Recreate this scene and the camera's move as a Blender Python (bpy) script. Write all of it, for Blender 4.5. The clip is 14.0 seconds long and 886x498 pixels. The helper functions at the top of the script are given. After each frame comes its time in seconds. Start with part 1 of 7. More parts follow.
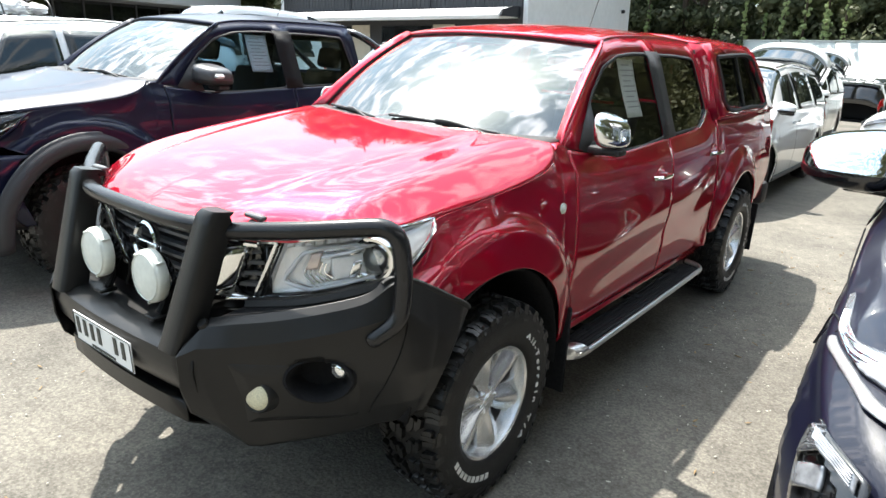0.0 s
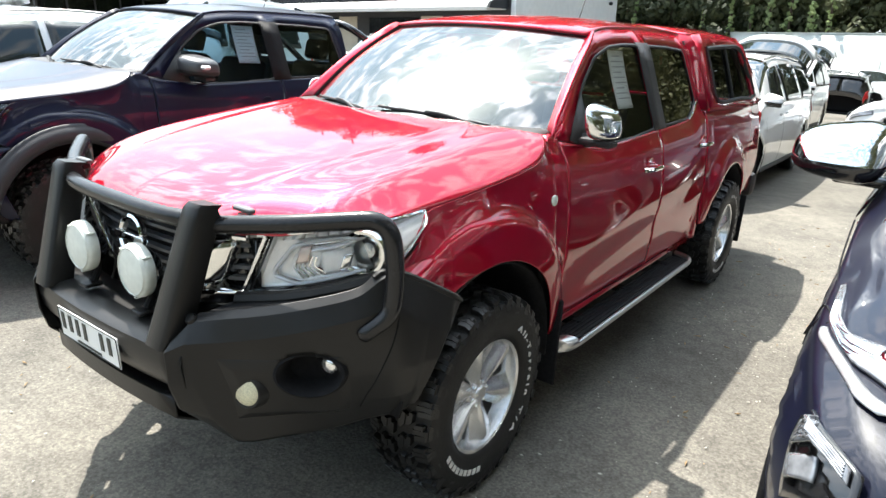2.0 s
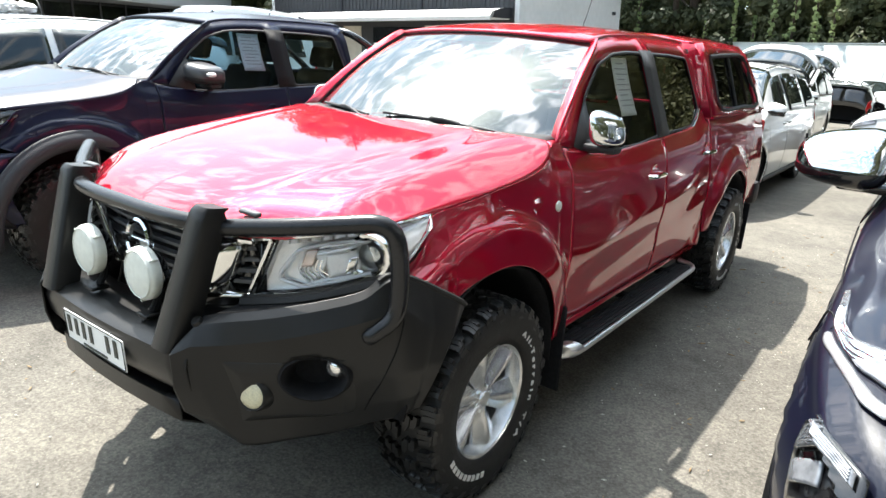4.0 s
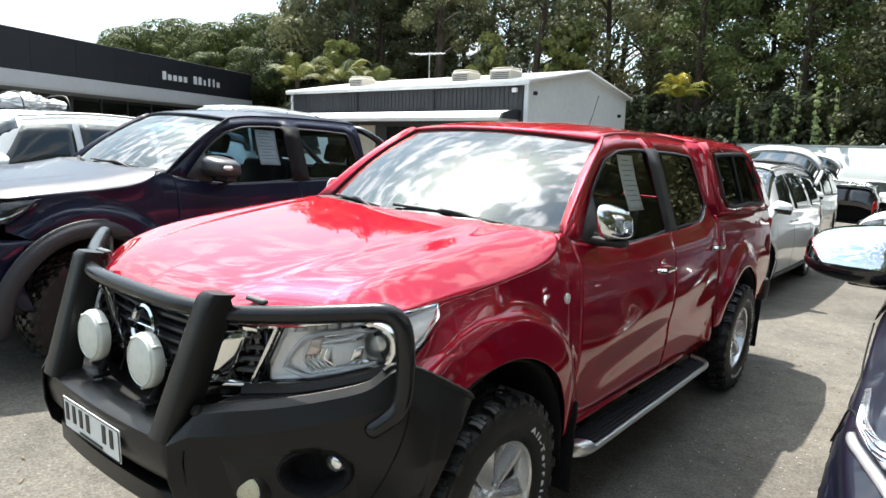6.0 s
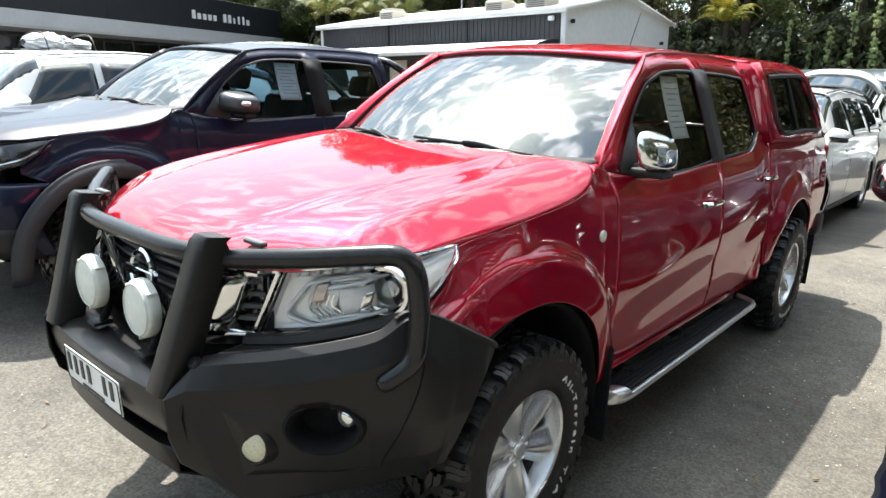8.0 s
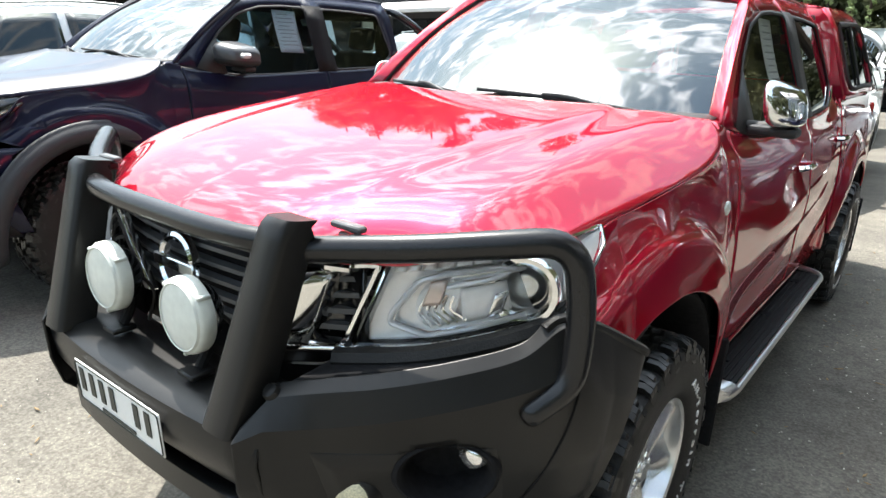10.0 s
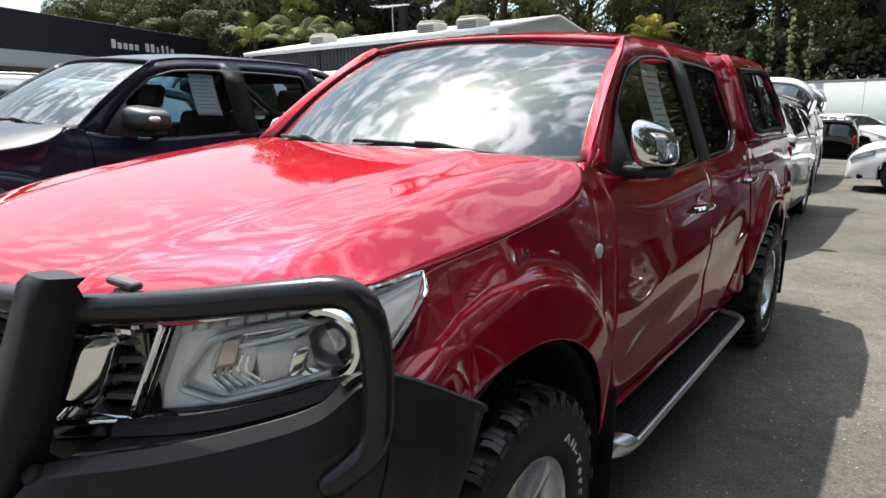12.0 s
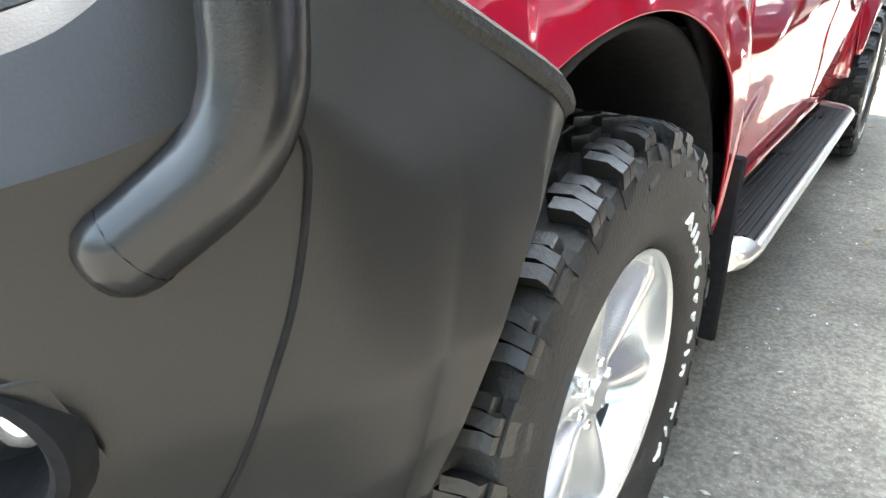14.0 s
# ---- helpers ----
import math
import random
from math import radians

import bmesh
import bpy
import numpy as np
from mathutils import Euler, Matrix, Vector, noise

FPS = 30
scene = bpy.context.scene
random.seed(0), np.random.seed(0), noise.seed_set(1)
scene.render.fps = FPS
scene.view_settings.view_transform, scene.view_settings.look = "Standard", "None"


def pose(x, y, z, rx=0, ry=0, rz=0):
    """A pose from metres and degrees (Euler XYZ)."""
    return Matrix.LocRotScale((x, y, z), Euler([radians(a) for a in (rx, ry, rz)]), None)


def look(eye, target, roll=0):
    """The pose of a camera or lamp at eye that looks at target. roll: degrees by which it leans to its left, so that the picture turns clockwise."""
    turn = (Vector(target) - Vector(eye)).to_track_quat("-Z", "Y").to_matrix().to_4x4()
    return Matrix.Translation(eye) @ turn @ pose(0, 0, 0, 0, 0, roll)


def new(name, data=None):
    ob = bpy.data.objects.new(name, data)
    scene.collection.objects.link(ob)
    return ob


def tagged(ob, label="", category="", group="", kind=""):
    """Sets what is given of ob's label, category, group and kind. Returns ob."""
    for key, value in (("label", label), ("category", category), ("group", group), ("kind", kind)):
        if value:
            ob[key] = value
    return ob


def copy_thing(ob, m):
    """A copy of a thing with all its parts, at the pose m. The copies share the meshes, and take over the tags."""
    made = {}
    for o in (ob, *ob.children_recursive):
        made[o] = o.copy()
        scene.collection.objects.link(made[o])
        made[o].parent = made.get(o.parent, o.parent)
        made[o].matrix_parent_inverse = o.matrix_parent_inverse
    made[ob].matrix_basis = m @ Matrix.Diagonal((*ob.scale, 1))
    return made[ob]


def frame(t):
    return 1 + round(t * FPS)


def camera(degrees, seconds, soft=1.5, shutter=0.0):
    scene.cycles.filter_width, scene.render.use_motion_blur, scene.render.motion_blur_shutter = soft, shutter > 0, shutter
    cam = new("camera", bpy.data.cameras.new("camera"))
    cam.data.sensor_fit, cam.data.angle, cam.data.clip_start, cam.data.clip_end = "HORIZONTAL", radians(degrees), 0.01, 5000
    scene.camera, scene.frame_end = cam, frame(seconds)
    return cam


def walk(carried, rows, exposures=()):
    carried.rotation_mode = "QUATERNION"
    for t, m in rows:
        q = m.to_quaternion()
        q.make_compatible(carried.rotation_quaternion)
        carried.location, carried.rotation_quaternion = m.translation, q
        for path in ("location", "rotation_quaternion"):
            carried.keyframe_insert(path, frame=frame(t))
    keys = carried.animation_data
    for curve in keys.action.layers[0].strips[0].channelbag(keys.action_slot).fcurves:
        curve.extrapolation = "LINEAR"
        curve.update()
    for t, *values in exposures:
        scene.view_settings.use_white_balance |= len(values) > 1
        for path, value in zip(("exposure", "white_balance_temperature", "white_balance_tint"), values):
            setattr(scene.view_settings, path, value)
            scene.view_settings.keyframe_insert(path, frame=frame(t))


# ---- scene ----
cam = camera(67.6, 14.0)
PATH = [
    (0, (2.005, -1.871, 1.636), (0.857, -0.342, 1.048), 3.5),
    (0.5, (2.002, -1.871, 1.631), (0.851, -0.35, 1.03), 3.7),
    (1, (1.995, -1.869, 1.635), (0.841, -0.352, 1.03), 2.9),
    (1.5, (1.995, -1.867, 1.629), (0.857, -0.334, 1.035), 3.1),
    (2, (1.986, -1.861, 1.63), (0.871, -0.316, 1.023), 3.6),
    (2.5, (1.98, -1.848, 1.615), (0.842, -0.322, 1.002), 2.4),
    (5, (1.994, -1.888, 1.62), (0.862, -0.315, 1.129), 5.1),
    (5.5, (1.994, -1.884, 1.615), (0.82, -0.312, 1.226), 3.9),
    (6, (1.989, -1.864, 1.603), (0.786, -0.296, 1.295), 4.1),
    (6.5, (1.988, -1.838, 1.604), (0.764, -0.317, 1.172), 3.5),
    (7, (1.992, -1.809, 1.594), (0.776, -0.3, 1.101), 3.3),
    (7.5, (1.984, -1.723, 1.583), (0.721, -0.249, 1.102), 2.7),
    (10, (1.336, -1.572, 1.475), (0.177, -0.056, 0.877), 2.9),
    (10.5, (1.456, -1.422, 1.474), (0.28, 0.154, 1.111), 2.0),
    (11, (1.537, -1.255, 1.485), (0.051, 0.045, 1.172), 0.9),
    (11.5, (1.544, -1.242, 1.458), (0.16, 0.158, 1.106), -1.9),
    (12, (1.538, -1.303, 1.438), (0.409, 0.294, 1.018), 1.1),
    (12.5, (1.542, -1.205, 1.376), (0.315, 0.302, 0.904), -1.9),
    (12.7, (1.532, -1.145, 1.350), (0.287, 0.340, 0.846), -1.7),
    (13, (1.461, -1.018, 1.291), (0.226, 0.416, 0.644), -1.7),
    (13.2, (1.385, -0.952, 1.240), (0.234, 0.518, 0.556), -1.6),
    (13.5, (1.239, -0.836, 1.17), (0.225, 0.691, 0.361), -0.4),
    (14, (1.138, -0.747, 0.956), (0.055, 0.727, 0.148), -0.8),
]
walk(cam, [(t, look(eye, target, roll)) for t, eye, target, roll in PATH], [(0, 1.45), (2.7, 1.52), (5.0, 1.36), (6.0, 1.05), (7.5, 1.16), (10.0, 1.41), (10.5, 0.76), (11.0, 0.37), (12.0, 0.55), (12.5, 1.02), (13.0, 1.50), (13.5, 2.80), (14.0, 3.50)])

# ---- light ----
SUN = Vector((-0.475, 0.17, 1.0)).normalized()
world = bpy.data.worlds.new("sky")
scene.world = world
world.use_nodes = True
wn, wl = world.node_tree.nodes, world.node_tree.links
wn.clear()
w_out, w_bg, w_sky = wn.new("ShaderNodeOutputWorld"), wn.new("ShaderNodeBackground"), wn.new("ShaderNodeTexSky")
w_sky.sky_type, w_sky.sun_disc = "NISHITA", False
w_sky.sun_elevation, w_sky.sun_rotation = math.asin(SUN.z), math.atan2(SUN.x, SUN.y) % (2 * math.pi)
w_sky.dust_density = 1.6
w_tc, w_sep, w_add, w_dx, w_dy, w_com = (wn.new("ShaderNodeTexCoord"), wn.new("ShaderNodeSeparateXYZ"), wn.new("ShaderNodeMath"),
                                         wn.new("ShaderNodeMath"), wn.new("ShaderNodeMath"), wn.new("ShaderNodeCombineXYZ"))
w_add.operation, w_dx.operation, w_dy.operation = "ADD", "DIVIDE", "DIVIDE"
w_add.inputs[1].default_value = 0.16
w_noise, w_ramp, w_mix = wn.new("ShaderNodeTexNoise"), wn.new("ShaderNodeValToRGB"), wn.new("ShaderNodeMixRGB")
w_noise.inputs["Scale"].default_value, w_noise.inputs["Detail"].default_value = 8.5, 10.0
w_noise.inputs["Roughness"].default_value, w_noise.inputs["Distortion"].default_value = 0.56, 0.5
w_ramp.color_ramp.elements[0].position, w_ramp.color_ramp.elements[1].position = 0.465, 0.585
w_ramp.color_ramp.elements[0].color = (0.06, 0.06, 0.06, 1)
wl.new(w_tc.outputs["Generated"], w_sep.inputs[0])
wl.new(w_sep.outputs[2], w_add.inputs[0])
wl.new(w_sep.outputs[0], w_dx.inputs[0]), wl.new(w_add.outputs[0], w_dx.inputs[1])
wl.new(w_sep.outputs[1], w_dy.inputs[0]), wl.new(w_add.outputs[0], w_dy.inputs[1])
wl.new(w_dx.outputs[0], w_com.inputs[0]), wl.new(w_dy.outputs[0], w_com.inputs[1])
wl.new(w_com.outputs[0], w_noise.inputs["Vector"]), wl.new(w_noise.outputs["Fac"], w_ramp.inputs[0])
# haze thickens towards the horizon
w_haze, w_cover = wn.new("ShaderNodeMapRange"), wn.new("ShaderNodeMath")
w_haze.inputs["From Min"].default_value, w_haze.inputs["From Max"].default_value = 0.08, 0.62
w_haze.inputs["To Min"].default_value, w_haze.inputs["To Max"].default_value = 0.46, 0.0
w_cover.operation = "MAXIMUM"
wl.new(w_sep.outputs[2], w_haze.inputs["Value"]), wl.new(w_haze.outputs[0], w_cover.inputs[0]), wl.new(w_ramp.outputs[0], w_cover.inputs[1])
w_blue = wn.new("ShaderNodeVectorMath")
w_blue.operation = "MULTIPLY"
w_blue.inputs[1].default_value = (2.0, 2.4, 2.15)
wl.new(w_sky.outputs[0], w_blue.inputs[0])
wl.new(w_cover.outputs[0], w_mix.inputs[0]), wl.new(w_blue.outputs[0], w_mix.inputs[1])
w_dot, w_pow, w_gain, w_mul = wn.new("ShaderNodeVectorMath"), wn.new("ShaderNodeMath"), wn.new("ShaderNodeMath"), wn.new("ShaderNodeVectorMath")
w_dot.operation, w_pow.operation, w_gain.operation, w_mul.operation = "DOT_PRODUCT", "POWER", "MULTIPLY_ADD", "SCALE"
w_dot.inputs[1].default_value, w_pow.inputs[1].default_value, w_mul.inputs[0].default_value = SUN, 6.0, (8.2, 8.5, 8.9)
w_gain.inputs[1].default_value, w_gain.inputs[2].default_value = 6.0, 1.0
w_abs = wn.new("ShaderNodeMath")
w_abs.operation = "MAXIMUM"
w_abs.inputs[1].default_value = 0.0
wl.new(w_tc.outputs["Generated"], w_dot.inputs[0]), wl.new(w_dot.outputs["Value"], w_abs.inputs[0]), wl.new(w_abs.outputs[0], w_pow.inputs[0])
wl.new(w_pow.outputs[0], w_gain.inputs[0]), wl.new(w_gain.outputs[0], w_mul.inputs["Scale"]), wl.new(w_mul.outputs[0], w_mix.inputs[2])
wl.new(w_mix.outputs[0], w_bg.inputs[0]), wl.new(w_bg.outputs[0], w_out.inputs[0])
w_bg.inputs[1].default_value = 0.073
sun = new("sun", bpy.data.lights.new("sun", "SUN"))
sun.data.energy, sun.data.angle, sun.data.color = 5.0, radians(0.6), (1.0, 0.955, 0.88)
sun.matrix_world = look(SUN * 50, (0, 0, 0))


# ---- materials ----
def mat(name, col, rough=0.5, metal=0.0, coat=0.0, grain=0.0, scale=40.0, bump=0.0, spec=0.5, stain=0.0, stain_scale=3.0, coat_rough=0.03, alpha=1.0):
    """Principled surface with two scales of colour variation and a fine relief."""
    m = bpy.data.materials.new(name)
    m.use_nodes = True
    n, l = m.node_tree.nodes, m.node_tree.links
    b = n["Principled BSDF"]
    b.inputs["Roughness"].default_value, b.inputs["Metallic"].default_value = rough, metal
    b.inputs["Coat Weight"].default_value, b.inputs["Coat Roughness"].default_value = coat, coat_rough
    b.inputs["Specular IOR Level"].default_value = spec
    b.inputs["Base Color"].default_value = (*col, 1)
    if grain or stain or bump:
        tc = n.new("ShaderNodeTexCoord")
        fine, big = n.new("ShaderNodeTexNoise"), n.new("ShaderNodeTexNoise")
        fine.inputs["Scale"].default_value, fine.inputs["Detail"].default_value = scale, 4
        big.inputs["Scale"].default_value, big.inputs["Detail"].default_value = stain_scale, 5
        l.new(tc.outputs["Object"], fine.inputs["Vector"]), l.new(tc.outputs["Object"], big.inputs["Vector"])
        h1, h2 = n.new("ShaderNodeMapRange"), n.new("ShaderNodeMapRange")
        for h, a in ((h1, grain), (h2, stain)):
            h.inputs["From Min"].default_value, h.inputs["From Max"].default_value = 0.3, 0.7
            h.inputs["To Min"].default_value, h.inputs["To Max"].default_value = 1 - a, 1 + a
        l.new(fine.outputs["Fac"], h1.inputs["Value"]), l.new(big.outputs["Fac"], h2.inputs["Value"])
        mul = n.new("ShaderNodeMath")
        mul.operation = "MULTIPLY"
        l.new(h1.outputs[0], mul.inputs[0]), l.new(h2.outputs[0], mul.inputs[1])
        mix = n.new("ShaderNodeVectorMath")
        mix.operation = "SCALE"
        mix.inputs[0].default_value = col
        l.new(mul.outputs[0], mix.inputs["Scale"]), l.new(mix.outputs[0], b.inputs["Base Color"])
        if bump:
            bp = n.new("ShaderNodeBump")
            bp.inputs["Strength"].default_value, bp.inputs["Distance"].default_value = bump, 0.004
            l.new(fine.outputs["Fac"], bp.inputs["Height"]), l.new(bp.outputs[0], b.inputs["Normal"])
    return m


def glass(name, tint, ior=1.5, rough=0.0, dust=0.0):
    """A thin pane: what lies behind shows tinted through it, and the sky glosses it."""
    m = bpy.data.materials.new(name)
    m.use_nodes = True
    n, l = m.node_tree.nodes, m.node_tree.links
    n.clear()
    out, mix, tr, gl, fr = (n.new("ShaderNodeOutputMaterial"), n.new("ShaderNodeMixShader"), n.new("ShaderNodeBsdfTransparent"),
                            n.new("ShaderNodeBsdfGlossy"), n.new("ShaderNodeFresnel"))
    tr.inputs[0].default_value = (*tint, 1)
    gl.inputs["Roughness"].default_value, fr.inputs["IOR"].default_value = rough, ior
    l.new(fr.outputs[0], mix.inputs[0]), l.new(tr.outputs[0], mix.inputs[1]), l.new(gl.outputs[0], mix.inputs[2])
    last = mix
    if dust:
        df, mx, tc, nz, mp = (n.new("ShaderNodeBsdfGlossy"), n.new("ShaderNodeMixShader"), n.new("ShaderNodeTexCoord"),
                              n.new("ShaderNodeTexNoise"), n.new("ShaderNodeMapRange"))
        df.inputs["Color"].default_value, df.inputs["Roughness"].default_value = (0.75, 0.75, 0.73, 1), 0.22
        nz.inputs["Scale"].default_value, nz.inputs["Detail"].default_value = 2.4, 6
        mp.inputs["To Min"].default_value, mp.inputs["To Max"].default_value = dust * 0.5, dust * 1.5
        l.new(tc.outputs["Object"], nz.inputs["Vector"]), l.new(nz.outputs["Fac"], mp.inputs["Value"])
        l.new(mp.outputs[0], mx.inputs[0]), l.new(mix.outputs[0], mx.inputs[1]), l.new(df.outputs[0], mx.inputs[2])
        last = mx
    l.new(last.outputs[0], out.inputs[0])
    return m


RED = mat("red_paint", (0.43, 0.006, 0.029), 0.46, 0.70, 1.0, 0.06, 900, 0.0, 0.07, 0.05, 2.0, 0.015)
RED.node_tree.nodes["Principled BSDF"].inputs["Specular Tint"].default_value = (0.55, 0.02, 0.05, 1)
RED.node_tree.nodes["Principled BSDF"].inputs["Coat IOR"].default_value = 1.74
NAVY = mat("navy_paint", (0.006, 0.008, 0.026), 0.4, 0.0, 0.34, 0.1, 900, 0.0, 0.15, 0.05, 2.0)
NIGHT = mat("midnight_paint", (0.004, 0.005, 0.014), 0.4, 0.0, 0.55, 0.1, 900, 0.0, 0.15, 0.05, 2.0)
WHITE = mat("white_paint", (0.80, 0.81, 0.81), 0.3, 0.0, 1.0, 0.02, 300, 0.0, 0.5, 0.03, 1.5)
SILVER = mat("silver_paint", (0.56, 0.58, 0.60), 0.3, 0.6, 1.0, 0.04, 800)
BLACKPAINT = mat("black_paint", (0.012, 0.012, 0.014), 0.25, 0.0, 1.0, 0.05, 500)
MIRRORGREY = mat("dark_grey_paint", (0.055, 0.056, 0.060), 0.35, 0.2, 0.4, 0.05, 700)
GREYPAINT = mat("grey_paint", (0.16, 0.17, 0.19), 0.3, 0.5, 1.0, 0.05, 700)
TUBE = mat("glossed_black_tube", (0.010, 0.010, 0.011), 0.24, 0.0, 0.0, 0.10, 500, 0.05, 0.42, 0.18, 4.0)
STEEL = mat("satin_black_steel", (0.0130, 0.0127, 0.0125), 0.34, 0.0, 0.0, 0.10, 500, 0.06, 0.30, 0.18, 4.0)
PLASTIC = mat("black_plastic", (0.020, 0.020, 0.021), 0.55, 0.0, 0.0, 0.15, 700, 0.2, 0.4, 0.1, 5.0)
MATTBLACK = mat("matt_black_tread_plastic", (0.010, 0.010, 0.011), 0.6, 0.0, 0.0, 0.2, 300, 0.2, 0.15, 0.2, 6.0)
FLARE = mat("grey_flare_plastic", (0.035, 0.037, 0.042), 0.5, 0.0, 0.0, 0.1, 600, 0.15, 0.4)
GLOSSBLACK = mat("gloss_black", (0.008, 0.008, 0.009), 0.12, 0.0, 0.6, 0.05, 200)
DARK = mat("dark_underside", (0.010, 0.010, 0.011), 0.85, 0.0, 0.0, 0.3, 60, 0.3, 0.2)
CHROME = mat("chrome", (0.86, 0.87, 0.88), 0.06, 1.0, 0.0, 0.02, 300)
BLADE = mat("satin_chrome", (0.88, 0.88, 0.87), 0.09, 1.0, 0.0, 0.03, 200)
ALLOY = mat("silver_alloy", (0.70, 0.71, 0.72), 0.26, 0.85, 0.5, 0.05, 400, 0.0, 0.5, 0.06, 9.0)
ALUM = mat("brushed_aluminium", (0.62, 0.62, 0.61), 0.3, 0.9, 0.0, 0.06, 500, 0.05)
RUBBER = mat("tyre_rubber", (0.012, 0.0115, 0.011), 0.5, 0.0, 0.0, 0.25, 220, 0.35, 0.3, 0.25, 9.0)
RUBBER_WORN = mat("dusty_tread_rubber", (0.012, 0.0115, 0.011), 0.36, 0.0, 0.0, 0.3, 160, 0.22, 0.45, 0.3, 12.0)
LETTER = mat("white_raised_rubber", (0.62, 0.61, 0.58), 0.7, 0.0, 0.0, 0.12, 120, 0.1, 0.3, 0.15, 20)
PLATE = mat("white_plate", (0.78, 0.79, 0.78), 0.4, 0.0, 0.2, 0.03, 200)
INK = mat("black_ink", (0.02, 0.025, 0.02), 0.5, 0.0, 0.0, 0.05, 100)
PAPER = mat("white_paper", (0.88, 0.89, 0.90), 0.7, 0.0, 0.0, 0.03, 60, 0.0, 0.3, 0.03, 6)
PRINT = mat("grey_print", (0.45, 0.46, 0.48), 0.7, 0.0, 0.0, 0.05, 60)
COVER = mat("milky_lamp_cover", (0.62, 0.65, 0.60), 0.35, 0.0, 0.25, 0.06, 40, 0.08, 0.5, 0.06, 14)
FOGLENS = mat("yellowed_lamp_lens", (0.62, 0.58, 0.40), 0.3, 0.0, 0.5, 0.25, 260, 0.5)
REFLECTOR = mat("lamp_reflector", (0.95, 0.955, 0.96), 0.10, 0.85, 0.0, 0.05, 60)
REFLECTOR_MATT = mat("lamp_bezel_grey", (0.92, 0.925, 0.93), 0.20, 0.20, 0.0, 0.05, 60)
GUIDE = mat("clear_light_guide", (0.80, 0.81, 0.83), 0.12, 0.1, 0.6, 0.03, 60)
BEZEL_DARK = mat("satin_grey_reflector", (0.86, 0.87, 0.88), 0.3, 0.12, 0.0, 0.05, 60)
AMBER = mat("amber_bulb", (0.72, 0.58, 0.52), 0.2, 0.4, 0.6, 0.05, 100)
TAIL = mat("red_tail_lens", (0.42, 0.01, 0.012), 0.15, 0.0, 0.8, 0.1, 60)
TRIM = mat("dark_seat_cloth", (0.030, 0.032, 0.036), 0.85, 0.0, 0.0, 0.2, 300, 0.3, 0.2)
DASH = mat("grey_dashboard", (0.055, 0.056, 0.06), 0.6, 0.0, 0.0, 0.1, 300, 0.2)
LINING = mat("light_roof_lining", (0.42, 0.42, 0.40), 0.9, 0.0, 0.0, 0.05, 200)
PANE = glass("clear_pane", (0.74, 0.78, 0.76), 1.5)
SCREEN = glass("windscreen_glass", (0.52, 0.60, 0.59), 2.65, 0.0, 0.02)
BLUEPANE = glass("blue_tinted_pane", (0.60, 0.76, 0.84), 1.5)
SMOKEPANE = glass("smoked_blue_pane", (0.40, 0.56, 0.62), 1.5)
PRIVACY = glass("dark_privacy_glass", (0.10, 0.115, 0.12), 1.6)
LENS = glass("clear_lamp_lens", (0.99, 0.99, 0.99), 1.28, 0.01)


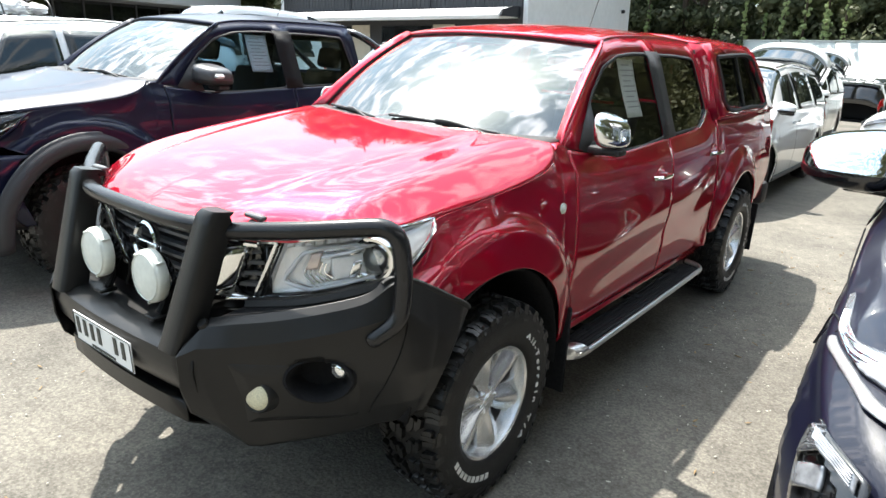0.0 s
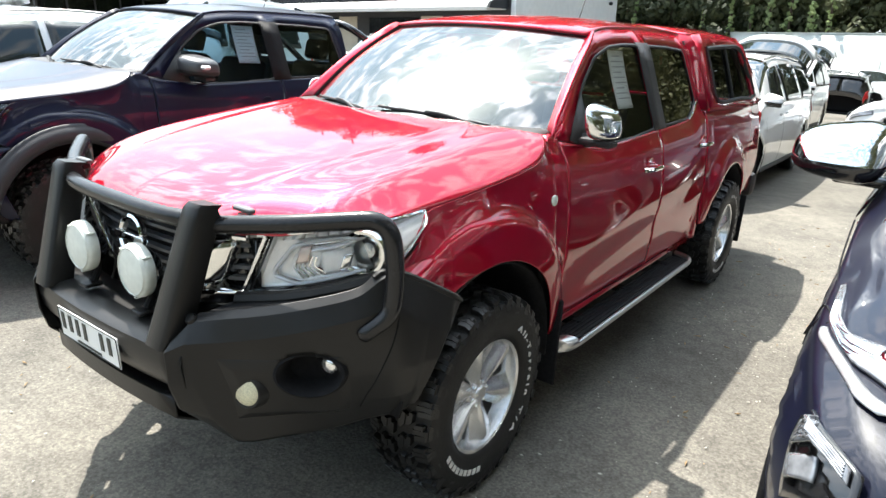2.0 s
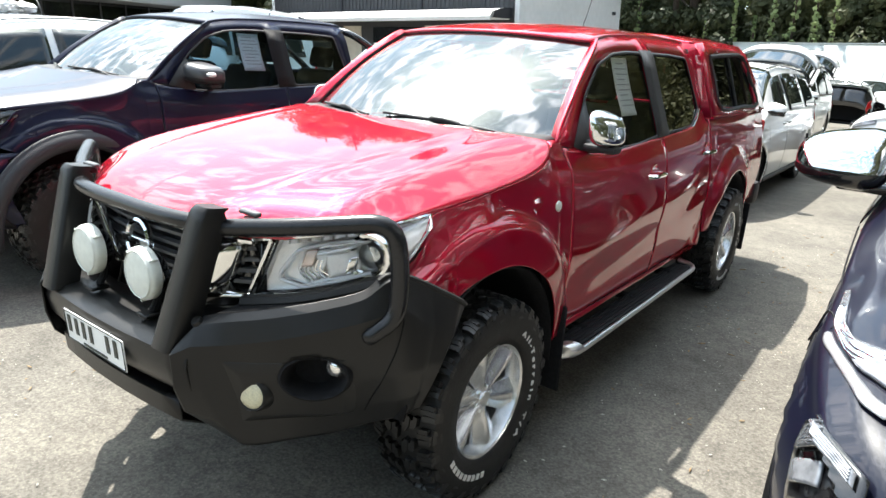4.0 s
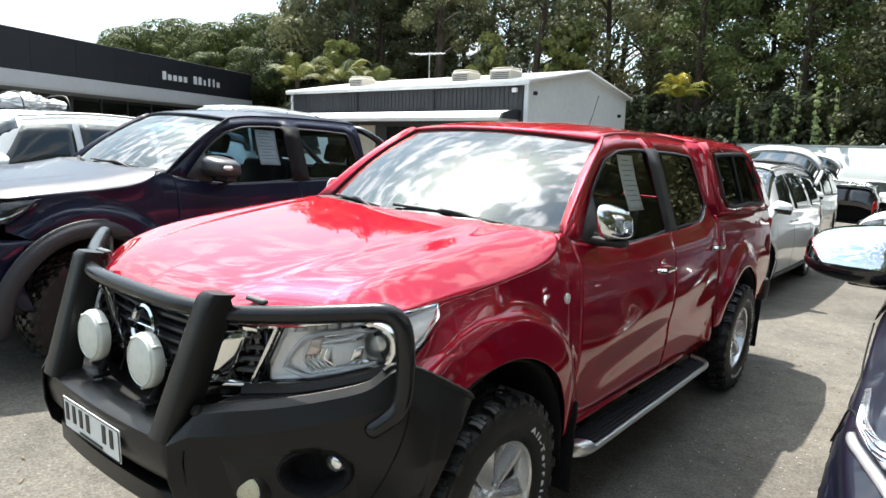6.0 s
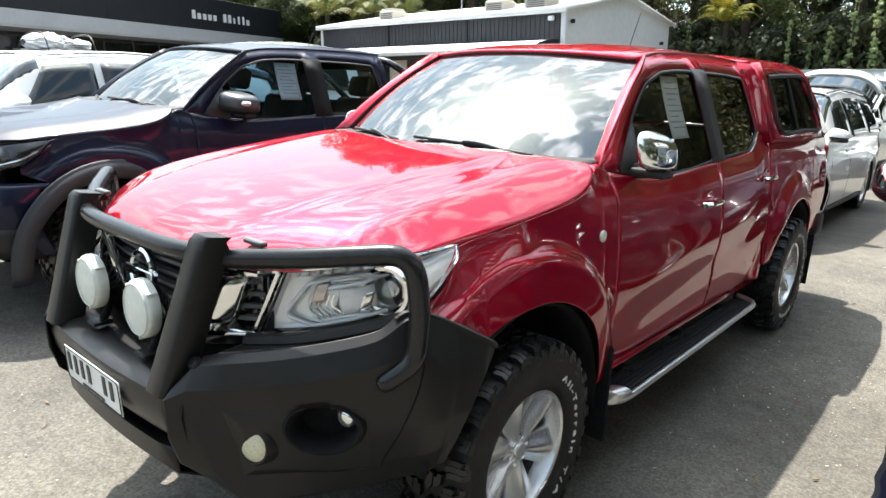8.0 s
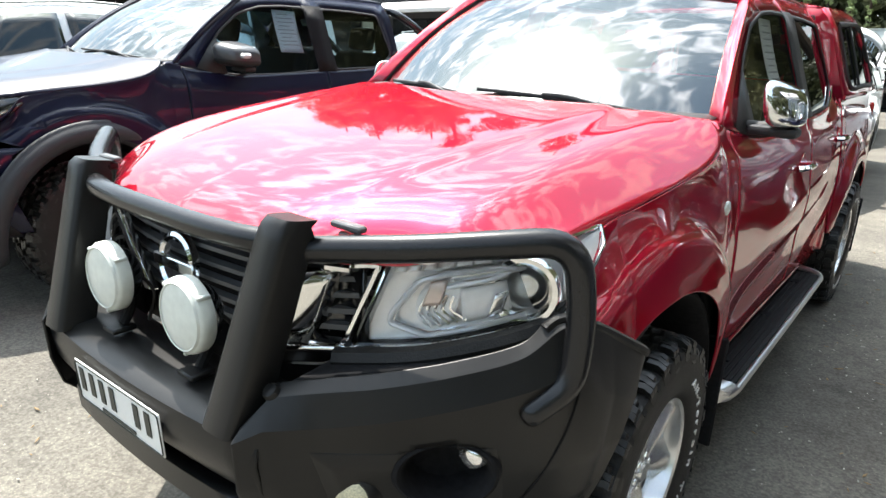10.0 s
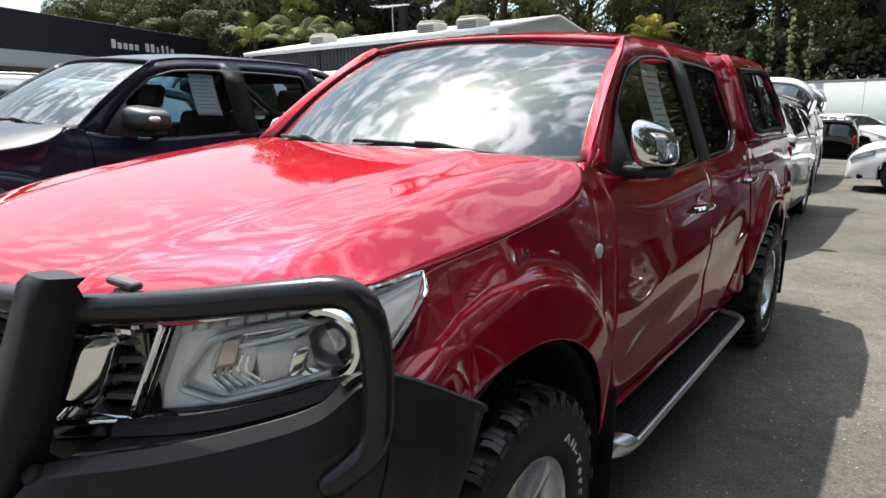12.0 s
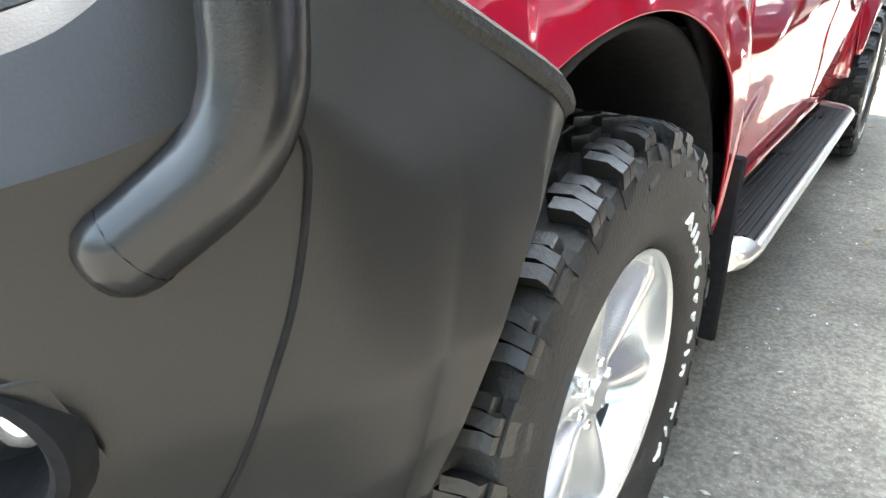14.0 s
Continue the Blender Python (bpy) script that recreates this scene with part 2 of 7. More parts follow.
# ---- geometry helpers ----
class Geo:
    """Vertices and faces of one mesh."""

    def __init__(self):
        self.v, self.f = [], []

    def add(self, v, f, m=None):
        o = len(self.v)
        self.v += [tuple(m @ Vector(p)) if m else tuple(p) for p in v]
        self.f += [tuple(i + o for i in q) for q in f]
        return self

    def grid(self, fn, nu, nv, wrap=False, m=None):
        v = [fn(i / nu, j / nv) for i in range(nu + 1) for j in range(nv + 1)]
        f = [(i * (nv + 1) + j, (i + 1) * (nv + 1) + j, (i + 1) * (nv + 1) + j + 1, i * (nv + 1) + j + 1) for i in range(nu) for j in range(nv)]
        return self.add(v, f, m)

    def loft(self, rows, caps=False, ring=False, m=None):
        n = len(rows[0])
        v = [p for r in rows for p in r]
        f = [(i * n + j, (i + 1) * n + j, (i + 1) * n + (j + 1) % n, i * n + (j + 1) % n) for i in range(len(rows) - 1) for j in range(n if ring else n - 1)]
        if caps:
            f += [tuple(range(n - 1, -1, -1)), tuple((len(rows) - 1) * n + j for j in range(n))]
        return self.add(v, f, m)

    def box(self, c, s, bev=0.0, m=None, seg=1):
        bm = bmesh.new()
        bmesh.ops.create_cube(bm, size=1)
        for q in bm.verts:
            q.co = Vector((q.co.x * s[0] + c[0], q.co.y * s[1] + c[1], q.co.z * s[2] + c[2]))
        if bev:
            bmesh.ops.bevel(bm, geom=bm.edges[:], offset=bev, segments=seg, affect="EDGES", profile=0.5)
        bm.verts.index_update()
        self.add([q.co.copy() for q in bm.verts], [[q.index for q in f.verts] for f in bm.faces], m)
        bm.free()
        return self

    def tube(self, pts, r, seg=12, smooth=6, caps=True, m=None):
        p = curve(pts, smooth) if smooth else [Vector(q) for q in pts]
        rows, up = [], Vector((0.13, 0.21, 1)).normalized()
        for i, q in enumerate(p):
            t = (p[min(i + 1, len(p) - 1)] - p[max(i - 1, 0)]).normalized()
            a = (up - t * up.dot(t)).normalized()
            up = a
            b = t.cross(a)
            rr = r(i / (len(p) - 1)) if callable(r) else r
            rows.append([tuple(q + a * rr * math.cos(k * 2 * math.pi / seg) + b * rr * math.sin(k * 2 * math.pi / seg)) for k in range(seg)])
        return self.loft(rows, caps, True, m)

    def lathe(self, prof, seg=32, m=None, arc=2 * math.pi):
        """Revolves (radius, height) pairs about local z."""
        rows = [[(r * math.cos(k * arc / seg), r * math.sin(k * arc / seg), h) for r, h in prof] for k in range(seg + 1)]
        return self.loft(rows, m=m)

    def poly(self, outer, holes, fn, m=None):
        """A flat outline with holes, filled, each point (a, b) placed by fn."""
        bm = bmesh.new()
        for loop in [outer] + holes:
            vs = [bm.verts.new((a, b, 0)) for a, b in loop]
            for i in range(len(vs)):
                bm.edges.new((vs[i], vs[(i + 1) % len(vs)]))
        bmesh.ops.triangle_fill(bm, use_beauty=True, use_dissolve=False, edges=bm.edges[:])
        bm.verts.index_update()
        self.add([fn(q.co.x, q.co.y) for q in bm.verts], [[q.index for q in f.verts] for f in bm.faces], m)
        bm.free()
        return self

    def facing(self, way):
        """All faces turned so that on the whole they look along way."""
        total = Vector()
        for q in self.f:
            a, b, c = (Vector(self.v[i]) for i in q[:3])
            total += (b - a).cross(c - a)
        if total.dot(Vector(way)) < 0:
            self.f = [tuple(reversed(q)) for q in self.f]
        return self

    def flip_x(self):
        g = Geo()
        g.v, g.f = [(-x, y, z) for x, y, z in self.v], [tuple(reversed(q)) for q in self.f]
        return g


def curve(pts, n=6):
    """Points along a smooth line through pts."""
    p = [Vector(q) for q in pts]
    out = []
    for i in range(len(p) - 1):
        a, b, c, d = p[max(i - 1, 0)], p[i], p[i + 1], p[min(i + 2, len(p) - 1)]
        for k in range(n):
            t = k / n
            out.append(0.5 * (2 * b + (c - a) * t + (2 * a - 5 * b + 4 * c - d) * t * t + (3 * b - a - 3 * c + d) * t ** 3))
    return out + [p[-1]]


def bend(pts, r, n=5):
    """A polyline with its corners rounded to radius r."""
    p = [Vector(q) for q in pts]
    out = [p[0]]
    for i in range(1, len(p) - 1):
        a, b = (p[i - 1] - p[i]), (p[i + 1] - p[i])
        k = min(r, a.length * 0.48, b.length * 0.48)
        s, e = p[i] + a.normalized() * k, p[i] + b.normalized() * k
        for j in range(n + 1):
            t = j / n
            out.append(s * (1 - t) ** 2 + p[i] * 2 * t * (1 - t) + e * t * t)
    return out + [p[-1]]


def round_loop(pts, r=0.03, step=0.05):
    """A closed outline with rounded corners and evenly short edges."""
    n = len(pts)
    v = [Vector((a, b, 0)) for a, b in pts]
    out = []
    for i in range(n):
        a, b = v[i - 1] - v[i], v[(i + 1) % n] - v[i]
        turn = a.angle(b, math.pi)
        k = min(r, a.length * 0.45, b.length * 0.45)
        s, e = v[i] + a.normalized() * k, v[i] + b.normalized() * k
        m = 4 if turn < 2.9 else 2
        out += [s * (1 - t) ** 2 + v[i] * 2 * t * (1 - t) + e * t * t for t in [j / m for j in range(m + 1)]]
    full = []
    for i, p in enumerate(out):
        q = out[(i + 1) % len(out)]
        m = max(int((q - p).length / step), 1)
        full += [p.lerp(q, j / m) for j in range(m)]
    return [(p.x, p.y) for p in full]


def spl(xs, ys):
    """A smooth function through the pairs, level outside them."""
    xs, ys = np.array(xs, float), np.array(ys, float)
    d = np.diff(ys) / np.diff(xs)
    s = np.concatenate([[d[0]], np.where(d[:-1] * d[1:] > 0, 2 * d[:-1] * d[1:] / (d[:-1] + d[1:] + 1e-12), 0), [d[-1]]])

    def f(x):
        x = min(max(x, xs[0]), xs[-1])
        i = int(min(max(np.searchsorted(xs, x) - 1, 0), len(xs) - 2))
        h = xs[i + 1] - xs[i]
        t = (x - xs[i]) / h
        return float((2 * t ** 3 - 3 * t * t + 1) * ys[i] + (t ** 3 - 2 * t * t + t) * h * s[i] + (3 * t * t - 2 * t ** 3) * ys[i + 1] + (t ** 3 - t * t) * h * s[i + 1])

    return f


def sstep(a, b, x):
    t = min(max((x - a) / (b - a), 0.0), 1.0)
    return t * t * (3 - 2 * t)


def part(name, g, material, parent=None, label="", thick=0.0, sharp=38, flat=False):
    """Links a Geo as ONE mesh object under parent."""
    me = bpy.data.meshes.new(name)
    me.from_pydata(g.v, [], g.f)
    me.materials.append(material)
    if not flat:
        me.shade_smooth()
        me.set_sharp_from_angle(angle=radians(sharp))
    me.update()
    ob = new(name, me)
    if parent:
        ob.parent = parent
    if label:
        ob["label"] = label
    if thick:
        s = ob.modifiers.new("thickness", "SOLIDIFY")
        s.thickness, s.offset = thick, 0.0
    return ob


def thing(name, label, category, m=None, group="", kind=""):
    """An Empty that carries the parts of one thing."""
    ob = tagged(new(name), label, category, group, kind)
    if m:
        ob.matrix_world = m
    return ob


def letters(text, size, depth, advance=1.0):
    """The built-in font's characters as flat geometry: a list of (character, Geo, width)."""
    out = []
    for ch in text:
        cu = bpy.data.curves.new("glyph", "FONT")
        cu.body, cu.size, cu.extrude, cu.resolution_u, cu.offset = ch, size, depth, 3, size * 0.018
        ob = new("glyph", cu)
        bpy.context.view_layer.update()
        me = bpy.data.meshes.new_from_object(ob.evaluated_get(bpy.context.evaluated_depsgraph_get()))
        g = Geo().add([q.co.copy() for q in me.vertices], [list(f.vertices) for f in me.polygons])
        w = max([q[0] for q in g.v], default=size * 0.3) if ch.strip() else size * 0.35
        out.append((ch, g, (w + size * 0.06) * advance))
        bpy.data.objects.remove(ob)
        bpy.data.meshes.remove(me)
        bpy.data.curves.remove(cu)
    return out

AXLE = pose(0, 0, 0, 0, 90, 0)          # turns local z to +x


def bars_on_arc(radius, height, a0, a1, n, depth, ax):
    """Raised plain bars along an arc, in the plane x = ax."""
    g = Geo()
    for k in range(n):
        b0, b1 = a0 + (a1 - a0) * k / n, a0 + (a1 - a0) * (k + 0.66) / n
        v = []
        for x in (ax - depth, ax):
            for a, r in ((b0, radius), (b1, radius), (b1, radius + height), (b0, radius + height)):
                v.append((x, r * math.sin(a), r * math.cos(a)))
        g.add(v, [(0, 1, 2, 3), (7, 6, 5, 4), (0, 4, 5, 1), (1, 5, 6, 2), (2, 6, 7, 3), (3, 7, 4, 0)])
    return g


def word_on_arc(text, radius, size, a0, depth, ax):
    """Raised writing that runs clockwise along an arc, in the plane x = ax, read from outside; one Geo a character."""
    out, a = [], a0
    for ch, geo, w in letters(text, size, depth, 1.0):
        g = Geo()
        for (x, y, z) in geo.v:
            t, r = a + 1.6 * x / radius, radius + y
            g.v.append((ax + z, r * math.sin(t), r * math.cos(t)))
        g.f = [tuple(q) for q in geo.f]
        if ch.strip():
            out.append(g)
        a += (1.6 * w + 0.40 * size) / radius
    return out


def tyre_geo(R=0.388, half=0.13, rim=0.213):
    s = R / 0.388
    prof = [(rim, half * 0.72), (rim + 0.008, half * 0.86), (rim + 0.03, half * 0.965), (rim + 0.07, half), (R - 0.05, half * 0.99), (R - 0.03, half * 0.94),
            (R - 0.026, half * 0.84), (R - 0.019, half * 0.5), (R - 0.018, 0)]
    prof = prof + [(r, -h) for r, h in reversed(prof[:-1])]
    return Geo().lathe(prof, 72, AXLE)


def tread_geo(R=0.388, half=0.13, n=30):
    """Interlocking lugs cut by sipes: two staggered middle rows, stepped shoulder lugs, and biters down the wall."""
    g = Geo()
    step = 2 * math.pi / n
    k = step * R / 0.061
    h = half / 0.13

    def lug(poly, a0, top=0.0, deep=0.020):
        m = len(poly)
        cx, cb = sum(p[0] for p in poly) / m, sum(p[1] for p in poly) / m
        v = []
        for inset, dr in ((1.0, -deep), (1.0, -0.003), (0.93, 0.0)):
            for px, pb in poly:
                x, b = (cx + (px - cx) * inset) * h, (cb + (pb - cb) * inset) * k
                r = R + dr - top - 0.016 * max((abs(x) / half - 0.70) / 0.30, 0) ** 1.6
                a = a0 + b / R
                v.append((x, r * math.sin(a), r * math.cos(a)))
        f = [(q * m + i, q * m + (i + 1) % m, (q + 1) * m + (i + 1) % m, (q + 1) * m + i) for q in (0, 1) for i in range(m)] + [tuple(2 * m + i for i in range(m))]
        g.add(v, f)
    for i in range(n):
        for s in (1, -1):
            a0 = (i + (0.5 if s < 0 else 0)) * step
            deep = 0.004 if i % 2 else 0.0
            # shoulder lug in three sipes, stepped at its outer end
            for q, (b0, b1) in enumerate(((-0.0225, -0.0095), (-0.0086, 0.0038), (0.0047, 0.0165))):
                e = 0.127 - (0.010 if q == 2 else 0.0) - deep * 2
                j = (0.010, 0.0, 0.006)[q]
                lug([(s * (0.071 + j), b0), (s * (0.098 + j), b0 + 0.004), (s * e, b0 + 0.002), (s * e, b1 + 0.002), (s * (0.098 + j), b1 + 0.004), (s * (0.071 + j), b1)], a0)
            # middle lug: a bent block with a notch, in two sipes
            for q in (0, 1):
                c = 0.008 + 0.030 * q
                lug([(s * c, -0.020 + 0.012 * q), (s * (c + 0.012), -0.024 + 0.012 * q), (s * (c + 0.0275), -0.010 + 0.010 * q), (s * (c + 0.0275), 0.016 + 0.006 * q), (s * (c + 0.013), 0.020 + 0.004 * q), (s * (c + 0.010), 0.008 + 0.004 * q), (s * c, 0.010 + 0.004 * q)], a0 + 0.3 * step)
            # biter on the wall
            for b0, b1, r0 in ((-0.0225, 0.0035, 0.056 + deep * 3), (0.0045, 0.0165, 0.040)):
                v = []
                for x in (half * 0.93, half * 1.004):
                    for b, dr in ((b0, r0), (b1, r0 - 0.006), (b1 + 0.002, 0.024), (b0, 0.022)):
                        a, r = a0 + b * k / R, R - dr
                        v.append((s * (x if dr > 0.03 else x - 0.008 * h), r * math.sin(a), r * math.cos(a)))
                g.add(v, [(4, 5, 6, 7), (0, 1, 5, 4), (1, 2, 6, 5), (2, 3, 7, 6), (3, 0, 4, 7)])
    return g


def spoke_geo(ri=0.05, ro=0.212, face=0.092):
    rows = []
    for r, w, h in ((ri * 0.6, 0.0165, face - 0.016), (0.060, 0.0335, face - 0.018), (0.085, 0.0465, face - 0.014), (0.115, 0.055, face - 0.009), (0.16, 0.064, face - 0.004), (0.19, 0.074, face - 0.001), (ro, 0.088, face - 0.002)):
        k = min(max((r - 0.03) / 0.07, 0.0), 1.0)
        rows.append([(h - 0.055, -w * 1.02, r), (h - 0.030 * k - 0.006, -w, r), (h - 0.022 * k - 0.002, -w * 0.93, r), (h - 0.007 * k, -w * 0.40, r), (h + 0.001, -w * 0.30, r), (h + 0.006, -w * 0.05, r), (h + 0.006, w * 0.12, r),
                     (h + 0.001, w * 0.34, r), (h - 0.009 * k, w * 0.44, r), (h - 0.024 * k - 0.002, w * 0.93, r), (h - 0.032 * k - 0.006, w, r), (h - 0.055, w * 1.02, r)])
    return Geo().loft(rows, caps=True)


def lean_spoke_geo(ro, face):
    rows = []
    for r, w in ((0.03, 0.012), (0.10, 0.011), (ro, 0.016)):
        rows.append([(face - 0.04, -w, r), (face - 0.006, -w * 0.8, r), (face, 0, r), (face - 0.006, w * 0.8, r), (face - 0.04, w, r)])
    return Geo().loft(rows, caps=True)


SHARED = {}
# rim alloy with the shade inside the barrel put into its colour
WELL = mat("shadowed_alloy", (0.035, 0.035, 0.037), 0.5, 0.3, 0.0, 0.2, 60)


def wheel(parent, x, y, z, out=1, R=0.388, half=0.13, rim=0.215, style="six", text=False, turn=0.0):
    """A wheel with its parts; out is +1 where its face looks to +x."""
    w = new("wheel")
    w.parent = parent
    w.matrix_basis = pose(x, y, z, 0, 0, 0 if out > 0 else 180) @ pose(0, 0, 0, turn, 0, 0)
    key = (R, half, rim, style)
    if key not in SHARED:
        barrel = Geo().lathe([(rim - 0.004, half * 0.74), (rim + 0.006, half * 0.80), (rim + 0.004, half * 0.86), (rim - 0.006, half * 0.82), (rim - 0.012, half * 0.66), (rim - 0.020, 0.048)], 64, AXLE)
        well = Geo().lathe([(rim - 0.0205, 0.048), (rim - 0.03, 0.02), (rim - 0.03, -half * 0.7)], 48, AXLE)
        disc = Geo().lathe([(0.0, 0.012), (rim * 0.72, 0.012), (rim * 0.72, -0.01)], 40, AXLE)
        hub = Geo().lathe([(0.0, 0.087), (0.026, 0.087), (0.030, 0.083), (0.032, 0.076), (0.046, 0.074), (0.062, 0.062), (0.066, 0.03)], 36, AXLE)
        nut = Geo().lathe([(0.0, 0.082), (0.006, 0.082), (0.009, 0.078), (0.009, 0.05)], 6, AXLE)
        n = 6 if style == "six" else 10
        sp = spoke_geo(0.05, rim - 0.003, half * 0.70) if style == "six" else lean_spoke_geo(rim - 0.003, half * 0.72)
        SHARED[key] = dict(tyre=tyre_geo(R, half, rim), tread=tread_geo(R, half, 29 if style == "six" else 36), barrel=barrel, well=well, disc=disc, hub=hub, nut=nut, n=n, sp=sp, made={})
    s = SHARED[key]

    def piece(name, g, material, label=""):
        if name not in s["made"]:
            s["made"][name] = part(name, g, material, w, label)
            return s["made"][name]
        ob = new(name, s["made"][name].data)
        ob.parent = w
        if label:
            ob["label"] = label
        return ob

    piece("tyre", s["tyre"], RUBBER)
    piece("tread", s["tread"], RUBBER_WORN, "chunky worn all-terrain tread blocks")
    piece("rim", s["barrel"], ALLOY, "silver alloy rim")
    piece("rim_well", s["well"], WELL, "inner barrel of the rim, its shade put into the colour")
    piece("brake_disc", s["disc"], DARK)
    piece("hub_cap", s["hub"], ALLOY)
    for k in range(s["n"]):
        q = piece("spoke", s["sp"], ALLOY)
        q.matrix_basis = pose(0, 0, 0, k * 360 / s["n"], 0, 0)
    if style == "six":
        for k in range(6):
            q = piece("wheel_nut", s["nut"], CHROME)
            q.matrix_basis = pose(0, 0, 0, k * 60 + 30, 0, 0) @ pose(0, 0, 0.047)
    if text:
        for g in word_on_arc("All-Terrain T/A", 0.268, 0.030, math.radians(46), 0.002, half * 1.005):
            part("letter", g, LETTER, w, "raised white letter on the tyre wall")
        for k in range(9):
            part("letter_bar", bars_on_arc(0.272, 0.022, math.radians(200 + 6.5 * k), math.radians(206.5 + 6.5 * k), 1, 0.003, half * 1.012), LETTER, w, "raised white bar on the tyre wall")
    return w


# ---- ground ----
def asphalt():
    """Sun-bleached asphalt: pale chips, dark binder, patches and fine cracks."""
    m = bpy.data.materials.new("worn_asphalt")
    m.use_nodes = True
    n, l = m.node_tree.nodes, m.node_tree.links
    b = n["Principled BSDF"]
    b.inputs["Roughness"].default_value, b.inputs["Specular IOR Level"].default_value = 0.9, 0.25
    tc = n.new("ShaderNodeTexCoord")
    chips, fine, patch, blot = n.new("ShaderNodeTexVoronoi"), n.new("ShaderNodeTexNoise"), n.new("ShaderNodeTexNoise"), n.new("ShaderNodeTexNoise")
    chips.inputs["Scale"].default_value = 110
    fine.inputs["Scale"].default_value, fine.inputs["Detail"].default_value = 75, 6
    patch.inputs["Scale"].default_value, patch.inputs["Detail"].default_value = 0.9, 6
    blot.inputs["Scale"].default_value, blot.inputs["Detail"].default_value, blot.inputs["Roughness"].default_value = 6.5, 6, 0.7
    for q in (chips, fine, patch, blot):
        l.new(tc.outputs["Object"], q.inputs["Vector"])
    r1, r2, r3 = n.new("ShaderNodeValToRGB"), n.new("ShaderNodeValToRGB"), n.new("ShaderNodeValToRGB")
    r1.color_ramp.elements[0].color, r1.color_ramp.elements[1].color = (0.120, 0.112, 0.098, 1), (0.212, 0.198, 0.172, 1)
    r1.color_ramp.elements[0].position, r1.color_ramp.elements[1].position = 0.36, 0.66
    r2.color_ramp.elements[0].color, r2.color_ramp.elements[1].color = (0.62, 0.62, 0.62, 1), (1.15, 1.14, 1.12, 1)
    r2.color_ramp.elements[0].position, r2.color_ramp.elements[1].position = 0.3, 0.72
    r3.color_ramp.elements[0].color, r3.color_ramp.elements[1].color = (1.55, 1.52, 1.46, 1), (0.86, 0.86, 0.86, 1)
    r3.color_ramp.elements[0].position, r3.color_ramp.elements[1].position = 0.0, 0.34
    l.new(fine.outputs["Fac"], r1.inputs[0]), l.new(patch.outputs["Fac"], r2.inputs[0]), l.new(chips.outputs["Distance"], r3.inputs[0])
    m1, m2, m3 = n.new("ShaderNodeMixRGB"), n.new("ShaderNodeMixRGB"), n.new("ShaderNodeMixRGB")
    for q in (m1, m2, m3):
        q.blend_type, q.inputs[0].default_value = "MULTIPLY", 1.0
    r4 = n.new("ShaderNodeValToRGB")
    r4.color_ramp.elements[0].color, r4.color_ramp.elements[1].color = (0.84, 0.84, 0.84, 1), (1.05, 1.05, 1.04, 1)
    r4.color_ramp.elements[0].position, r4.color_ramp.elements[1].position = 0.38, 0.55
    l.new(blot.outputs["Fac"], r4.inputs[0])
    l.new(r1.outputs[0], m1.inputs[1]), l.new(r2.outputs[0], m1.inputs[2])
    l.new(m1.outputs[0], m2.inputs[1]), l.new(r3.outputs[0], m2.inputs[2])
    l.new(m2.outputs[0], m3.inputs[1]), l.new(r4.outputs[0], m3.inputs[2])
    l.new(m3.outputs[0], b.inputs["Base Color"])
    bp = n.new("ShaderNodeBump")
    bp.inputs["Strength"].default_value, bp.inputs["Distance"].default_value = 0.6, 0.006
    l.new(fine.outputs["Fac"], bp.inputs["Height"]), l.new(bp.outputs[0], b.inputs["Normal"])
    return m


ASPHALT = asphalt()


def ground_fn(u, v):
    x, y = (u * 2 - 1), (v * 2 - 1)
    x, y = 1500 * x ** 5 + 20 * x, 1500 * y ** 5 + 20 * y
    near = math.exp(-(x * x + y * y) / 200)
    return (x, y, near * 0.006 * (noise.noise(Vector((x * 0.7, y * 0.7, 0))) - 0.6) - 0.002)


tagged(part("ground", Geo().grid(ground_fn, 120, 120), ASPHALT, sharp=180), "pale sun-bleached asphalt of a car yard", "ground", kind="structure")


# ---- the ute: one builder for both pickups ----
def HOOD_C(y):
    return 1.262 + 0.1245 * y - 0.037 * y * y


HOOD_FRONT = spl([0.0, 0.3, 0.52, 0.60, 0.69, 0.74, 0.766], [-0.815, -0.785, -0.678, -0.625, -0.535, -0.435, -0.277])
HOOD_LIP = spl([0.0, 0.3, 0.45, 0.52, 0.60, 0.69, 0.752, 0.766], [1.082, 1.076, 1.068, 1.068, 1.084, 1.102, 1.113, 1.114])
# seam between bonnet and fender, from the lamp's tip back to the screen's corner, by y
SEAM_Y = (-0.277, -0.10, 0.05, 0.17, 0.26, 0.33, 0.39, 0.44, 0.470, 0.486)
SEAM_X = spl(SEAM_Y, (0.766, 0.788, 0.801, 0.807, 0.810, 0.808, 0.800, 0.783, 0.762, 0.735))
SEAM_Z = spl(SEAM_Y, (1.113, 1.138, 1.158, 1.173, 1.187, 1.202, 1.222, 1.249, 1.270, 1.288))
SEAM_LINE = [(SEAM_X(y), y, SEAM_Z(y)) for y in [-0.277 + 0.763 * k / 40 for k in range(41)]]


def HOOD_S(c):
    """How far the bonnet has dropped at c of its half width: a gentle crown, then the flat flank past the crease."""
    w = 0.018
    ramp = w * math.log1p(math.exp(min((c - 0.80) / w, 40)))
    return (0.17 * c * c + 0.83 * ramp / 0.20) / 1.0


